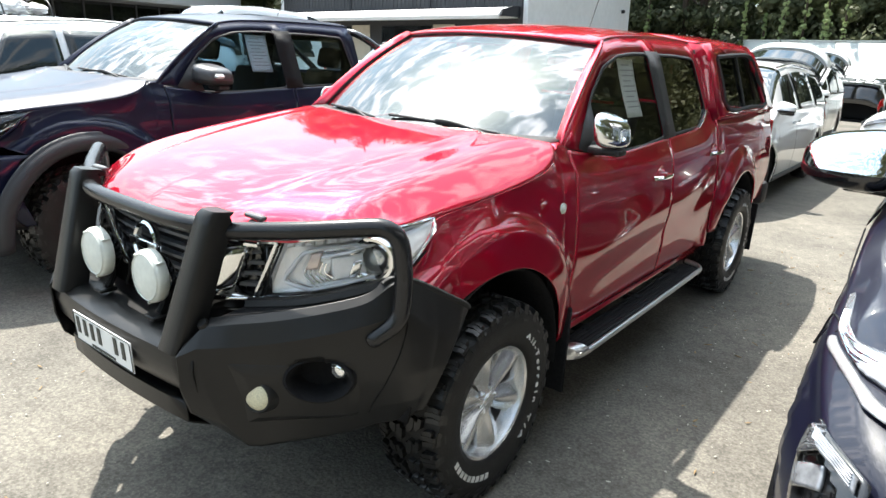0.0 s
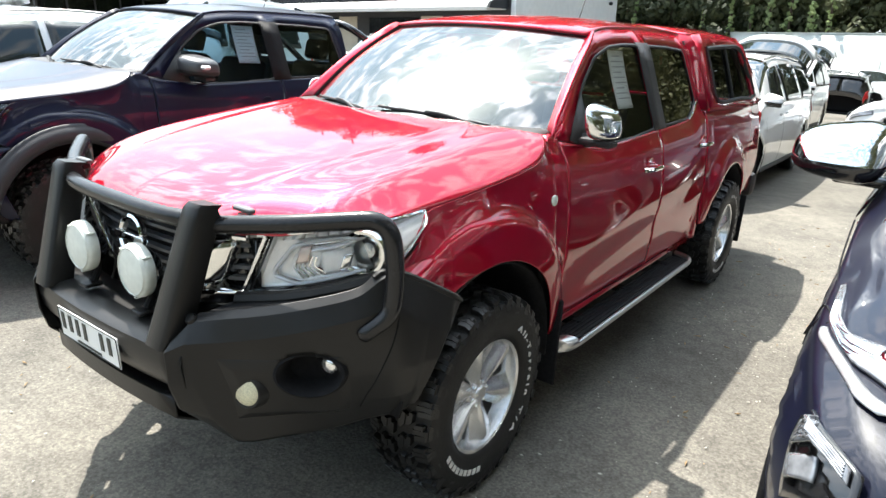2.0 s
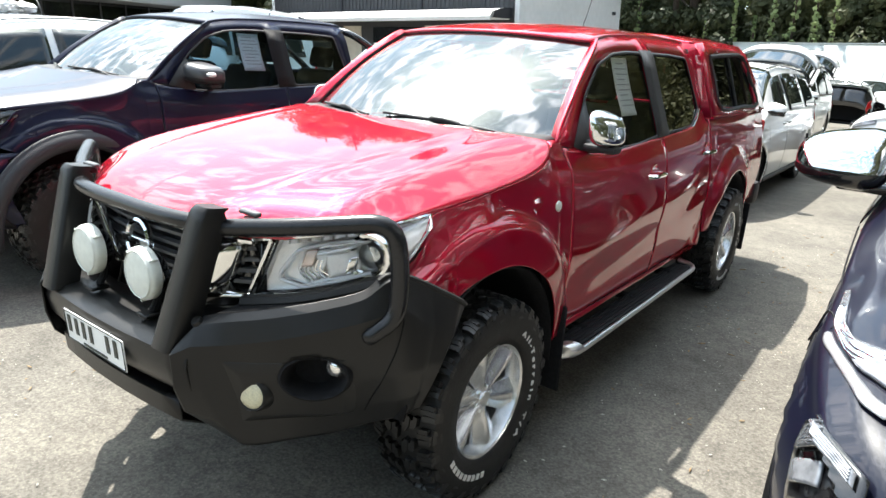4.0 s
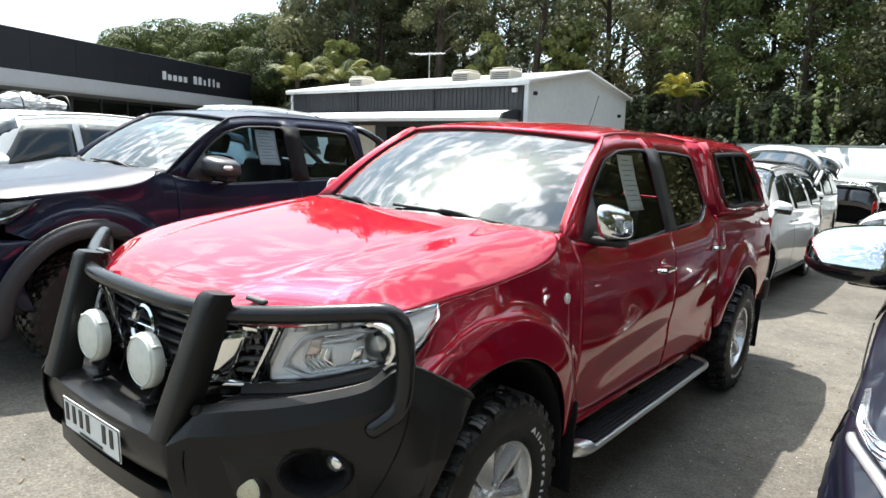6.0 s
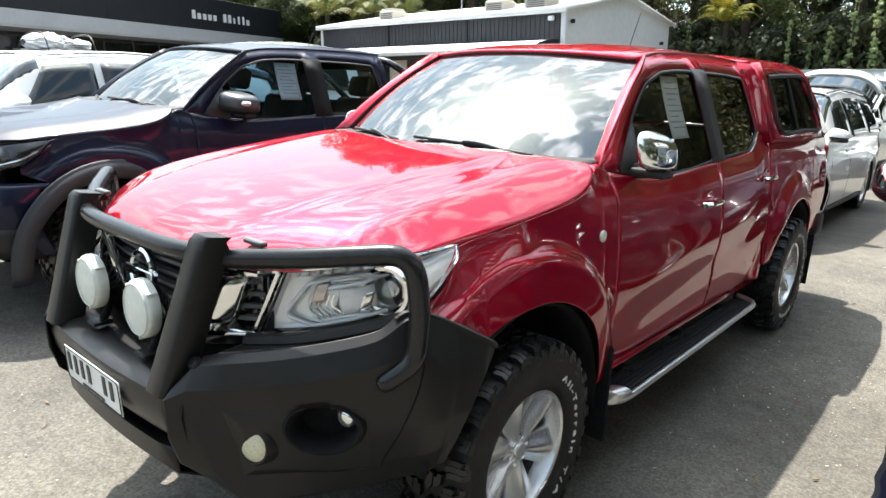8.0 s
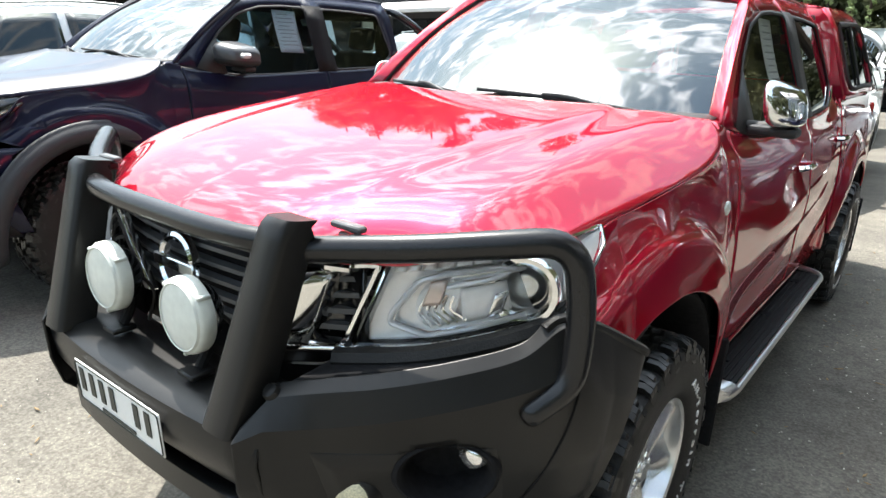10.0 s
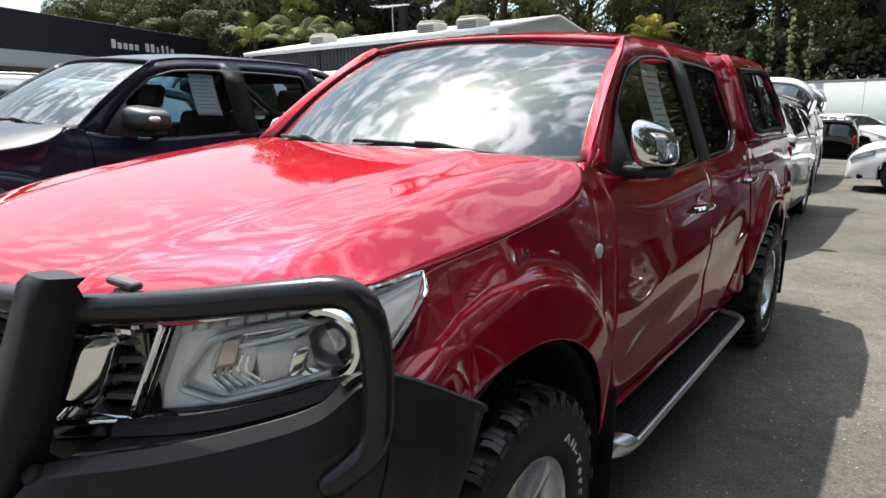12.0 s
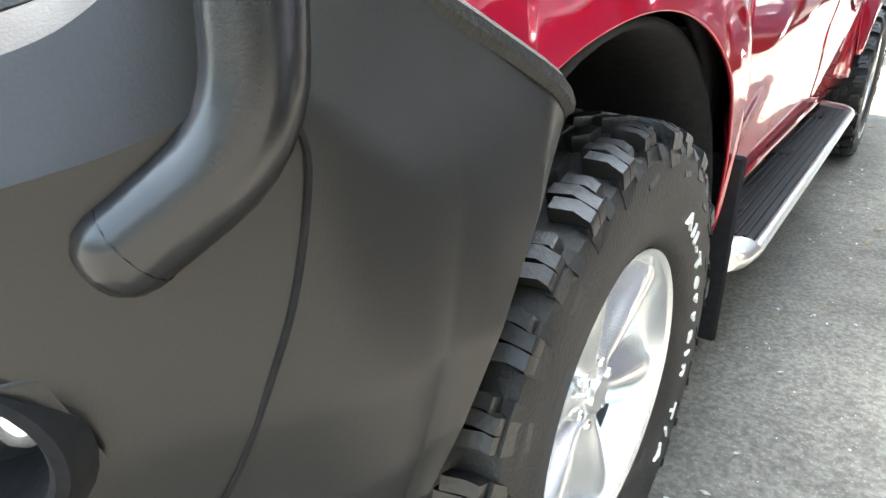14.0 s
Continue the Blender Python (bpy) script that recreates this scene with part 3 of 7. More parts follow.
def hood_at(c, v):
    """A point of the bonnet: c across (-1 to 1), v from its front lip (0) to the screen (1)."""
    a, sg = abs(c), (1 if c >= 0 else -1)
    e = (1 - (1 - v) ** 1.15) * 40
    i = min(int(e), 39)
    ex, ey, ez = Vector(SEAM_LINE[i]).lerp(Vector(SEAM_LINE[i + 1]), e - i)
    yf = HOOD_FRONT(0.765 * a)
    yr = 0.30 + 0.186 * a ** 2.4
    t = v ** 1.1
    y = yf + (yr - yf) * t + a ** 5 * (ey - (-0.277 + 0.763 * t))
    drop = HOOD_C(ey) - ez
    z = HOOD_C(y) - drop * HOOD_S(a)
    z += (HOOD_LIP(0.766 * a) - (HOOD_C(yf) - (HOOD_C(-0.277) - 1.113) * HOOD_S(a))) * math.exp(-(y - yf) / (0.075 + 0.05 * a ** 4))
    edge = 0.43 + 0.20 * v
    z += (0.006 * sstep(edge + 0.030, edge - 0.006, a) + 0.006 * sstep(edge + 0.10, edge - 0.06, a)) * sstep(0.10, 0.45, v)
    return (sg * a * ex, y, z)


def hood_z(x, y):
    return hood_at(x / 0.766, 0.0)[2]


SIDE_W = spl([-0.5, -0.28, 0.0, 0.5, 1.6, 2.6, 3.6, 4.25], [0.775, 0.79, 0.825, 0.842, 0.848, 0.845, 0.835, 0.80])
SIDE_S = spl([0.40, 0.47, 0.56, 0.68, 0.80, 0.96, 1.06, 1.14, 1.22, 1.30], [-0.075, -0.036, -0.024, -0.012, 0.0, -0.009, -0.021, -0.034, -0.052, -0.078])
ARCHES = ((0.01, 0.395, 0.495), (3.13, 0.395, 0.505))


def side_x(y, z):
    x = SIDE_W(y) + SIDE_S(z)
    for ay, az, ar in ARCHES:
        d = math.hypot(y - ay, (z - az) * (0.94 if z > az else 1.0))
        x += 0.046 * (sstep(ar + 0.150, ar + 0.105, d) if ay < 1 else 0.8 * sstep(ar + 0.155, ar + 0.06, d)) * (1 if z < 1.12 else 0) + 0.006 * sstep(ar + 0.10, ar, d)
    # the sculpted hollow of the doors
    if 0.5 < y < 2.7:
        line = 0.60 + 0.13 * (y - 0.7)
        x -= 0.012 * math.exp(-((z - line) / 0.075) ** 2) * sstep(0.62, 0.95, y) * sstep(2.6, 2.2, y)
        x += 0.004 * math.exp(-((z - line - 0.17) / 0.06) ** 2) * sstep(0.62, 0.95, y) * sstep(2.6, 2.2, y)
    return x


def arch_z(y, low):
    for ay, az, ar in ARCHES:
        if abs(y - ay) < ar:
            return max(low, az + math.sqrt(ar * ar - (y - ay) ** 2) / 0.985 * 1.0)
    return low


BELT = spl([0.55, 0.8, 1.0, 1.6, 2.1, 2.28, 2.46, 2.56], [1.262, 1.225, 1.205, 1.226, 1.243, 1.26, 1.335, 1.335])
FENDER_X = spl([-0.455, -0.36, -0.277, -0.10, 0.05, 0.17, 0.26, 0.33, 0.39, 0.44, 0.486, 0.53, 0.598], [0.802, 0.798, 0.773, 0.7905, 0.8035, 0.8095, 0.8125, 0.8105, 0.8025, 0.7855, 0.763, 0.752, 0.748])
FENDER_TOP = spl([-0.455, -0.36, -0.277, -0.10, 0.05, 0.17, 0.26, 0.33, 0.39, 0.44, 0.486, 0.53, 0.598], [0.978, 1.044, 1.113, 1.138, 1.158, 1.173, 1.187, 1.202, 1.222, 1.248, 1.268, 1.273, 1.262])


def fender_low(y):
    return arch_z(y, 0.46) if y > -0.216 else 0.826 + (-0.216 - y) * 0.40


def belt_x(y, z):
    """The door skin, rolled in to meet the cab frame at the belt line."""
    top = BELT(y)
    t = sstep(top - 0.11, top + 0.004, z) ** 1.6
    return side_x(y, z) * (1 - t) + (gh_x(y, top) + 0.004) * t


def fender_pt(u, v):
    y = -0.455 + 1.053 * u
    low, top = fender_low(y), FENDER_TOP(y)
    zs = low + (top - low) * (0.45 + 0.25 * sstep(-0.3, 0.2, y))
    if v < 0.62:
        z = low + (zs - low) * v / 0.62
        return (side_x(y, z), y, z)
    t, back = (v - 0.62) / 0.38, sstep(0.36, 0.598, y)
    x0, x2 = side_x(y, zs), FENDER_X(y)
    x1, z1 = side_x(y, zs + 0.62 * (top - zs)) + 0.004, zs + 0.66 * (top - zs)
    x, z = x0 * (1 - t) ** 2 + 2 * x1 * t * (1 - t) + x2 * t * t, zs * (1 - t) ** 2 + 2 * z1 * t * (1 - t) + top * t * t
    return (x * (1 - back) + belt_x(y, min(z, BELT(y))) * back, y, z)


FLARE_LINE = spl([-0.455, -0.40, -0.30, -0.20, -0.09, 0.05, 0.16, 0.277, 0.36, 0.432, 0.60], [0.885, 0.918, 0.976, 1.026, 1.056, 1.060, 1.047, 1.014, 0.975, 0.915, 0.70])


def flare_ledge(y, z):
    """The narrow ledge that edges the wheel-arch flare, fading out below it."""
    d = FLARE_LINE(y) - z
    return 0.0085 * sstep(0.0, 0.013, d) * sstep(0.15, 0.02, d) * sstep(0.47, 0.36, y)


def gh_x(y, z):
    return 0.772 - 0.365 * (z - 1.24) - 0.05 * sstep(1.62, 1.76, z) - 0.012 * ((y - 1.7) / 0.9) ** 2


def faired(g, nu, nv, axis, rounds):
    """Evens out one coordinate of a grid, its border kept."""
    q = np.array(g.v).reshape(nu + 1, nv + 1, 3)
    for r in range(rounds):
        c = q[:, :, axis].copy()
        c[1:-1, 1:-1] = 0.4 * c[1:-1, 1:-1] + 0.15 * (c[:-2, 1:-1] + c[2:, 1:-1] + c[1:-1, :-2] + c[1:-1, 2:])
        q[:, :, axis] = c
    g.v = [tuple(p) for p in q.reshape(-1, 3).tolist()]
    return g


def column_panel(y0, y1, low, top, fx, ny, nz, even=0):
    def fn(u, v):
        y = y0 + (y1 - y0) * u
        z = low(y) + (top(y) - low(y)) * v
        return (fx(y, z), y, z)
    return faired(Geo().grid(fn, ny, nz), ny, nz, 0, even)


FRONT_GLASS = [(0.72, 1.262), (0.80, 1.36), (0.92, 1.475), (1.08, 1.585), (1.26, 1.637), (1.45, 1.652), (1.645, 1.655), (1.655, 1.45), (1.665, 1.235), (1.35, 1.213), (1.0, 1.205), (0.80, 1.222)]
REAR_GLASS = [(1.80, 1.655), (2.10, 1.655), (2.385, 1.645), (2.42, 1.50), (2.452, 1.352), (2.36, 1.295), (2.26, 1.255), (2.0, 1.247), (1.815, 1.242)]
CAN_GLASS = [(2.72, 1.665), (3.15, 1.685), (3.60, 1.685), (3.74, 1.53), (3.87, 1.345), (3.35, 1.342), (2.80, 1.342), (2.75, 1.52)]


def ute_side(car, s, paint, o):
    """One side: fender, doors, cab frame, bed, glass and trim. s is +1 for the side at +x."""
    def put(name, g, material, label="", thick=0.0, under=None, sharp=38):
        return part(name, g if s > 0 else g.flip_x(), material, under or car, label, thick, sharp)

    skin = faired(Geo().grid(fender_pt, 200, 100), 200, 100, 0, 60)
    skin.v = [(x + flare_ledge(y, z), y, z) for x, y, z in skin.v]
    put("front_fender", skin, paint, thick=0.006)
    door = put("front_door", column_panel(0.604, 1.72, lambda y: 0.47 if y > 0.7 else arch_z(y, 0.47), BELT, belt_x, 50, 44, 6), paint, thick=0.008)
    door2 = put("rear_door", column_panel(1.726, 2.545, lambda y: max(0.47, arch_z(y, 0.47)), BELT, belt_x, 44, 44, 6), paint, thick=0.008)
    put("bed_side", column_panel(2.558, 4.19, lambda y: max(arch_z(y, 0.56), 0.56), lambda y: 1.285, side_x, 80, 30, 6), paint, thick=0.010)
    put("sill", Geo().loft([[(0.80, y, 0.475), (0.805, y, 0.44), (0.77, y, 0.40), (0.66, y, 0.39)] for y in (0.5, 1.2, 2.0, 2.62)]), paint, thick=0.01)
    # dark inner wall behind the shut lines and inside the wheel housings
    put("inner_wall", column_panel(-0.36, 4.15, lambda y: arch_z(y, 0.45) + 0.05, lambda y: min(FENDER_TOP(y), BELT(y)) - 0.03, lambda y, z: side_x(y, z) - 0.055, 120, 6), DARK, thick=0.01)
    for ay, az, ar in ARCHES:
        put("wheel_housing", Geo().grid(lambda u, v, ay=ay, az=az, ar=ar: (side_x(ay, az + ar) - 0.02 - 0.36 * v, ay + (ar - 0.004) * math.cos(math.pi * (0.93 - 0.95 * u)), az + (ar - 0.004) * math.sin(math.pi * (0.93 - 0.95 * u))), 28, 4), DARK, thick=0.012)
    put("door_card", Geo().box((0.745, 1.62, 0.86), (0.03, 1.80, 0.70), 0.012), TRIM, "dark cloth door lining")
    put("pillar_foot", Geo().loft([curve([(FENDER_X(y), y, FENDER_TOP(y)), (FENDER_X(y) * 0.6 + 0.705 * 0.4 + 0.004, y + 0.012, FENDER_TOP(y) + 0.012), (0.690 + 0.012 * k, 0.505 + 0.022 * k, 1.286 - 0.003 * k)], 4) for k, y in enumerate((0.478, 0.50, 0.53, 0.565, 0.598))]), paint, "", 0.006)
    # cab frame with its two openings
    outer = [(0.56, 1.268), (0.70, 1.385), (0.86, 1.515), (1.02, 1.625), (1.16, 1.69), (1.40, 1.722), (1.8, 1.738), (2.2, 1.742), (2.53, 1.738), (2.545, 1.60), (2.55, 1.345), (2.46, 1.34), (2.28, 1.266), (2.0, 1.246), (1.6, 1.230), (1.0, 1.209), (0.75, 1.236)]
    put("cab_frame", Geo().poly(round_loop(outer, 0.02, 0.03), [round_loop(FRONT_GLASS, 0.03, 0.03), round_loop(REAR_GLASS, 0.03, 0.03)], lambda y, z: (gh_x(y, z), y, z)), paint, thick=0.006, sharp=60)
    inset = lambda k: (lambda y, z: (gh_x(y, z) + k, y, z))
    dark_tint = o.get("side_glass", PANE)
    g1 = put("window_pane", Geo().poly([(0.70, 1.25)] + FRONT_GLASS[1:], [], inset(0.001)).facing((1, 0, 0)), dark_tint, "door window")
    g2 = put("window_pane", Geo().poly(REAR_GLASS, [], inset(0.001)).facing((1, 0, 0)), o.get("rear_glass", dark_tint), "tinted rear door window")
    for g in (g1, g2):
        g.visible_shadow = False
    for line in (FRONT_GLASS, REAR_GLASS):
        cy, cz = sum(p[0] for p in line) / len(line), sum(p[1] for p in line) / len(line)
        grow = lambda k: [(y + k * math.copysign(min(abs(y - cy), 0.25) / 0.25, y - cy), z + k * math.copysign(min(abs(z - cz), 0.12) / 0.12, z - cz)) for y, z in line]
        put("window_seal", Geo().poly(round_loop(grow(0.005), 0.03, 0.04), [round_loop(grow(-0.009), 0.03, 0.04)], inset(0.0055)), PLASTIC, "black window seal", 0.004)
    put("door_pillar_trim", Geo().poly(round_loop([(1.652, 1.228), (1.64, 1.45), (1.632, 1.668), (1.812, 1.668), (1.818, 1.45), (1.826, 1.234)], 0.004, 0.03), [], lambda y, z: (gh_x(y, z) + 0.0085, y, z)), MATTBLACK if o.get("dark_pillar") else PLASTIC, "black pillar trim", 0.004)
    put("mirror_sail", Geo().poly([(0.70, 1.25), (0.80, 1.36), (0.88, 1.43), (0.90, 1.215), (0.80, 1.222)], [], inset(0.002)), PLASTIC, "", 0.012)
    if o.get("belt_chrome"):
        put("belt_strip", Geo().tube([(gh_x(2.26, 1.25) + 0.012, 2.24, 1.252), (gh_x(2.36, 1.29) + 0.012, 2.36, 1.292), (gh_x(2.45, 1.345) + 0.012, 2.455, 1.35)], 0.006, 6), CHROME)
    # shut line of the doors across the frame, handles
    for y, z, owner in ((1.545, 1.047, door), (2.47, 1.092, door2)):
        x = side_x(y, z)
        put("handle", Geo().tube([(x + 0.006, y - 0.105, z), (x + 0.034, y - 0.075, z + 0.004), (x + 0.042, y, z + 0.006), (x + 0.034, y + 0.075, z + 0.004), (x + 0.006, y + 0.10, z)], 0.0125, 8), o["handle"], "door handle", under=owner)
        put("handle_recess", Geo().lathe([(0.0, 0.0), (0.05, 0.001), (0.058, 0.004), (0.062, 0.001)], 24, Matrix.Translation((x - 0.001, y - 0.01, z)) @ AXLE @ pose(0, 0, 0, 0, 0, 0)), paint, under=owner)
    # mirror
    my, mm, mw = o.get("mirror_dy", 0.0) + (0.07 if s < 0 else 0), o["mirror"], o.get("mirror_w", 0.0) - (0.02 if s < 0 else 0)
    mz = -0.035 if s < 0 else 0.0
    arm = put("mirror_arm", Geo().tube([(0.755, 0.83 + my, 1.245), (0.81, 0.80 + my, 1.25), (0.86, 0.78 + my, 1.262)], lambda t: 0.030 - 0.004 * t, 10), PLASTIC)
    def cap(u, v):
        a, b = 2 * math.pi * u, math.pi * (v - 0.5)
        pw = lambda q, e: math.copysign(abs(q) ** e, q)
        cx, cy, cz = pw(math.cos(b), 0.55) * pw(math.cos(a), 0.62), pw(math.cos(b), 0.55) * pw(math.sin(a), 0.8), pw(math.sin(b), 0.62)
        return (0.880 - mw * 0.35 + (0.056 + mw) * cx - 0.010 * cz, 0.750 + my + ((0.085 + o.get("mirror_d", 0.0)) if cy < 0 else 0.05) * cy + 0.035 * cx, 1.336 + mz + 0.068 * cz * (1 - 0.16 * cx) - 0.010 * cx)
    put("mirror_cap", Geo().grid(cap, 32, 20), mm, o.get("mirror_label", ""), sharp=180)
    if o.get("mirror_lamp"):
        put("mirror_shell", Geo().grid(lambda u, v: (lambda p: (0.872 + (p[0] - 0.872) * 1.03, 0.75 + my + (p[1] - 0.75 - my) * 1.03, p[2] - 0.003))(cap(u, 0.44 * v)), 32, 10), PLASTIC, "black lower mirror shell", sharp=180)
    put("mirror_base", Geo().box((0.855, 0.765 + my, 1.252), (0.15, 0.085, 0.032), 0.012, None, 2), PLASTIC)
    put("mirror_glass", Geo().box((0.880, 0.790 + my, 1.338 + mz), (0.075 + mw, 0.004, 0.095), 0.001), CHROME)
    put("mirror_lamp", Geo().box((0.985, 0.690 + my, 1.335), (0.055, 0.06, 0.030), 0.012), REFLECTOR_MATT) if o.get("mirror_lamp") else None
    # side repeater
    lx = side_x(0.48, 1.04)
    if o.get("steps"):
        put("side_repeater", Geo().lathe([(0.0, 0.012), (0.010, 0.011), (0.016, 0.008), (0.021, 0.007), (0.0225, 0.0)], 20, Matrix.Translation((lx + 0.002, 0.48, 1.04)) @ AXLE), COVER, "round clear indicator lamp in a chrome ring")
    # fillers between wheels and mud flaps
    for y, h in ((0.545, 0.40), (3.70, 0.38)):
        put("mud_flap", Geo().box((0.792, y, 0.21 + h / 2), (0.20, 0.014, h), 0.006), DARK, "black rubber mud flap")
    put("antenna", Geo().tube([(0.02, 2.15, 1.765), (0.02, 2.20, 1.86), (0.02, 2.27, 2.0)], 0.003, 6, 3), PLASTIC) if s > 0 else None
    if o.get("flares"):
        for ay, az, ar in ARCHES:
            put("wheel_arch_flare", Geo().grid(lambda u, v, ay=ay, az=az, ar=ar: (side_x(ay + (ar + 0.10) * math.cos(math.pi * u), az + (ar + 0.10) * math.sin(math.pi * u)) + 0.035 * math.sin(math.pi * min(v * 1.1, 1)) + 0.012,
                                                                              ay + (ar - 0.012 + 0.115 * v) * math.cos(math.pi * (1.06 - 1.12 * u)), az + (ar - 0.012 + 0.115 * v) * math.sin(math.pi * (1.06 - 1.12 * u))), 36, 8), FLARE, "dark grey plastic flare", 0.012)
    if o.get("steps"):
        st = put("side_step", Geo().box((0.838, 1.50, 0.360), (0.125, 1.66, 0.045), 0.016, None, 2), MATTBLACK, "black side step with a ribbed top")
        put("step_edge", Geo().tube(bend([(0.78, 2.425, 0.375), (0.875, 2.40, 0.370), (0.904, 2.33, 0.365), (0.906, 1.5, 0.360), (0.906, 0.72, 0.357)], 0.09), 0.0150, 10, 0), ALUM, "brushed aluminium edge tube", under=st)
        put("step_end", Geo().loft([[(0.80 + w * (math.cos(q) * 0.5 + 0.5) ** 0.8 * 1.0, y + 0.02 * math.cos(q), 0.360 + h * math.sin(q)) for q in [k * 2 * math.pi / 18 for k in range(18)]] for y, w, h in ((0.600, 0.03, 0.010), (0.606, 0.065, 0.024), (0.622, 0.095, 0.031), (0.65, 0.112, 0.034), (0.70, 0.120, 0.032))], True, True), ALUM, "silver step end cap", under=st)
        for k in range(5):
            put("rib", Geo().box((0.796 + 0.021 * k, 1.5, 0.385), (0.010, 1.55, 0.006), 0.002), MATTBLACK, under=st)
        for y in (0.9, 1.5, 2.1):
            put("step_bracket", Geo().box((0.74, y, 0.375), (0.2, 0.05, 0.03), 0.005), DARK, under=st)


def ute_cab(car, paint, o):
    """Bonnet, windscreen, roof, cabin and underside."""
    rise = o.get("crown", 1.0)

    def bonnet(u, v):
        p, edge = hood_at(math.copysign(abs(2 * u - 1) ** 0.85, 2 * u - 1), v), hood_at(1.0, v)
        return (p[0], p[1], p[2] if rise == 1.0 else edge[2] + (p[2] - edge[2]) * rise)
    part("bonnet", faired(Geo().grid(bonnet, 160, 70), 160, 70, 2, 3), paint, car, "", 0.008, 60)
    part("bonnet_lip", Geo().tube([(x, HOOD_FRONT(abs(x)) + 0.004, hood_z(x, HOOD_FRONT(abs(x))) - 0.006) for x in [k * 0.06 - 0.66 for k in range(23)]], 0.007, 8, 2), paint, car)
    part("engine_bay", Geo().box((0, -0.02, 0.86), (0.96, 0.86, 0.36), 0.02), DARK, car)
    # scuttle and wipers
    base = lambda x: (0.385 + 0.20 * (abs(x) / 0.70) ** 2.2, 1.283 - 0.012 * (abs(x) / 0.7) ** 2)
    part("scuttle", Geo().grid(lambda u, v: (1.46 * (u - 0.5), (0.30 + 0.186 * min(abs(1.46 * (u - 0.5)) / 0.735, 1.0) ** 2.4) - 0.02 + v * (base(1.46 * (u - 0.5))[0] + 0.05 - (0.30 + 0.186 * min(abs(1.46 * (u - 0.5)) / 0.735, 1.0) ** 2.4)), 1.281 + 0.014 * v), 30, 4), PLASTIC, car, "", 0.006)
    ws_top = lambda x: (1.045 + 0.10 * (abs(x) / 0.58) ** 2, 1.700 - 0.024 * (abs(x) / 0.58) ** 2.2)

    def screen(u, v, k=0.0):
        c = (u * 2 - 1)
        xb, xt = c * 0.705, c * 0.580
        yb, zb = base(xb)
        yt, zt = ws_top(xt)
        bulge = 0.035 * math.sin(math.pi * v) + k
        return (xb + (xt - xb) * v, yb + (yt - yb) * v - bulge * 0.55, zb + (zt - zb) * v + bulge * 0.75)
    ws = part("windscreen", Geo().grid(screen, 36, 20), SCREEN, car, "sloping windscreen that mirrors clouds")
    ws.visible_shadow = False
    part("windscreen_seal", Geo().tube([screen(0, k / 12, 0.003) for k in range(13)] + [screen(k / 16, 1, 0.003) for k in range(1, 17)] + [screen(1, 1 - k / 12, 0.003) for k in range(1, 13)], 0.005, 6, 1), PLASTIC, car)
    for x0, x1 in ((0.50, -0.06), (-0.14, -0.58)):
        p0, p1 = Vector(screen(0.5 + x0 / 1.41, 0.015, 0.016)), Vector(screen(0.5 + x1 / 1.41, 0.050, 0.016))
        wp = part("wiper", Geo().tube([p0, p0.lerp(p1, 0.5) + Vector((0, -0.006, 0.006)), p1], 0.0065, 6, 3), PLASTIC, car, "black wiper")
        part("wiper_arm", Geo().tube([p0 + Vector((0.02, -0.04, -0.015)), p0.lerp(p1, 0.35) + Vector((0, -0.02, 0.014)), p0.lerp(p1, 0.55) + Vector((0, -0.008, 0.012))], 0.007, 6, 3), PLASTIC, wp)
    # pillars between screen and cab frame
    for s in (1, -1):
        rows = []
        for k in range(13):
            v = k / 12
            a = Vector(screen(1, v, 0.006))
            y = 0.56 + (1.16 - 0.56) * v
            z = 1.268 + (1.69 - 1.268) * v ** 0.92
            b = Vector((gh_x(y, z), y, z))
            mid = a.lerp(b, 0.5) + Vector((0.022, -0.016, 0.014))
            rows.append([(s * p.x, p.y, p.z) for p in curve([a, mid, b], 5)])
        g = Geo().loft(rows if s > 0 else [list(reversed(r)) for r in rows])
        part("screen_pillar", g, paint, car, "", 0.012)

    ROOF_EDGE = spl([1.02, 1.10, 1.16, 1.40, 1.8, 2.2, 2.55], [1.640, 1.668, 1.692, 1.724, 1.740, 1.744, 1.740])

    def roof(u, v):
        c = u * 2 - 1
        y = ws_top(c * 0.58)[0] - 0.006 + v * (2.55 - ws_top(c * 0.58)[0])
        zc = spl([1.0, 1.3, 1.7, 2.2, 2.6], [1.700, 1.748, 1.778, 1.785, 1.778])(y)
        ze = ROOF_EDGE(y)
        edge = gh_x(y, ze) + 0.003
        rib = 0.004 * sum(math.exp(-((abs(c) - k) / 0.03) ** 2) for k in (0.35, 0.62))
        return (edge * c, y, ze + (zc - ze) * (1 - abs(c) ** 2.6) - (rib if v > 0.15 else 0))
    part("roof", Geo().grid(roof, 48, 30), paint, car, "", 0.014)
    part("roof_lining", Geo().grid(lambda u, v: (roof(u, v)[0] * 0.93, roof(u, v)[1] + 0.02, roof(u, v)[2] - 0.045), 12, 8), LINING, car, "", 0.004)
    # cabin
    for x in (0.37, -0.37):
        for y, h in ((1.52, 0.0), (2.30, -0.02)):
            seat = part("seat", Geo().box((x, y - 0.2, 0.78), (0.50, 0.50, 0.16), 0.05, None, 3), TRIM, car, "dark cloth seat")
            part("seat_back", Geo().box((0, 0, 0.28), (0.48, 0.13, 0.58), 0.05, pose(x, y + 0.02, 0.82 + h, -14), 3), TRIM, seat)
            part("headrest", Geo().box((0, 0, 0.68), (0.26, 0.09, 0.18), 0.04, pose(x, y + 0.02, 0.82 + h, -14), 3), TRIM, seat)
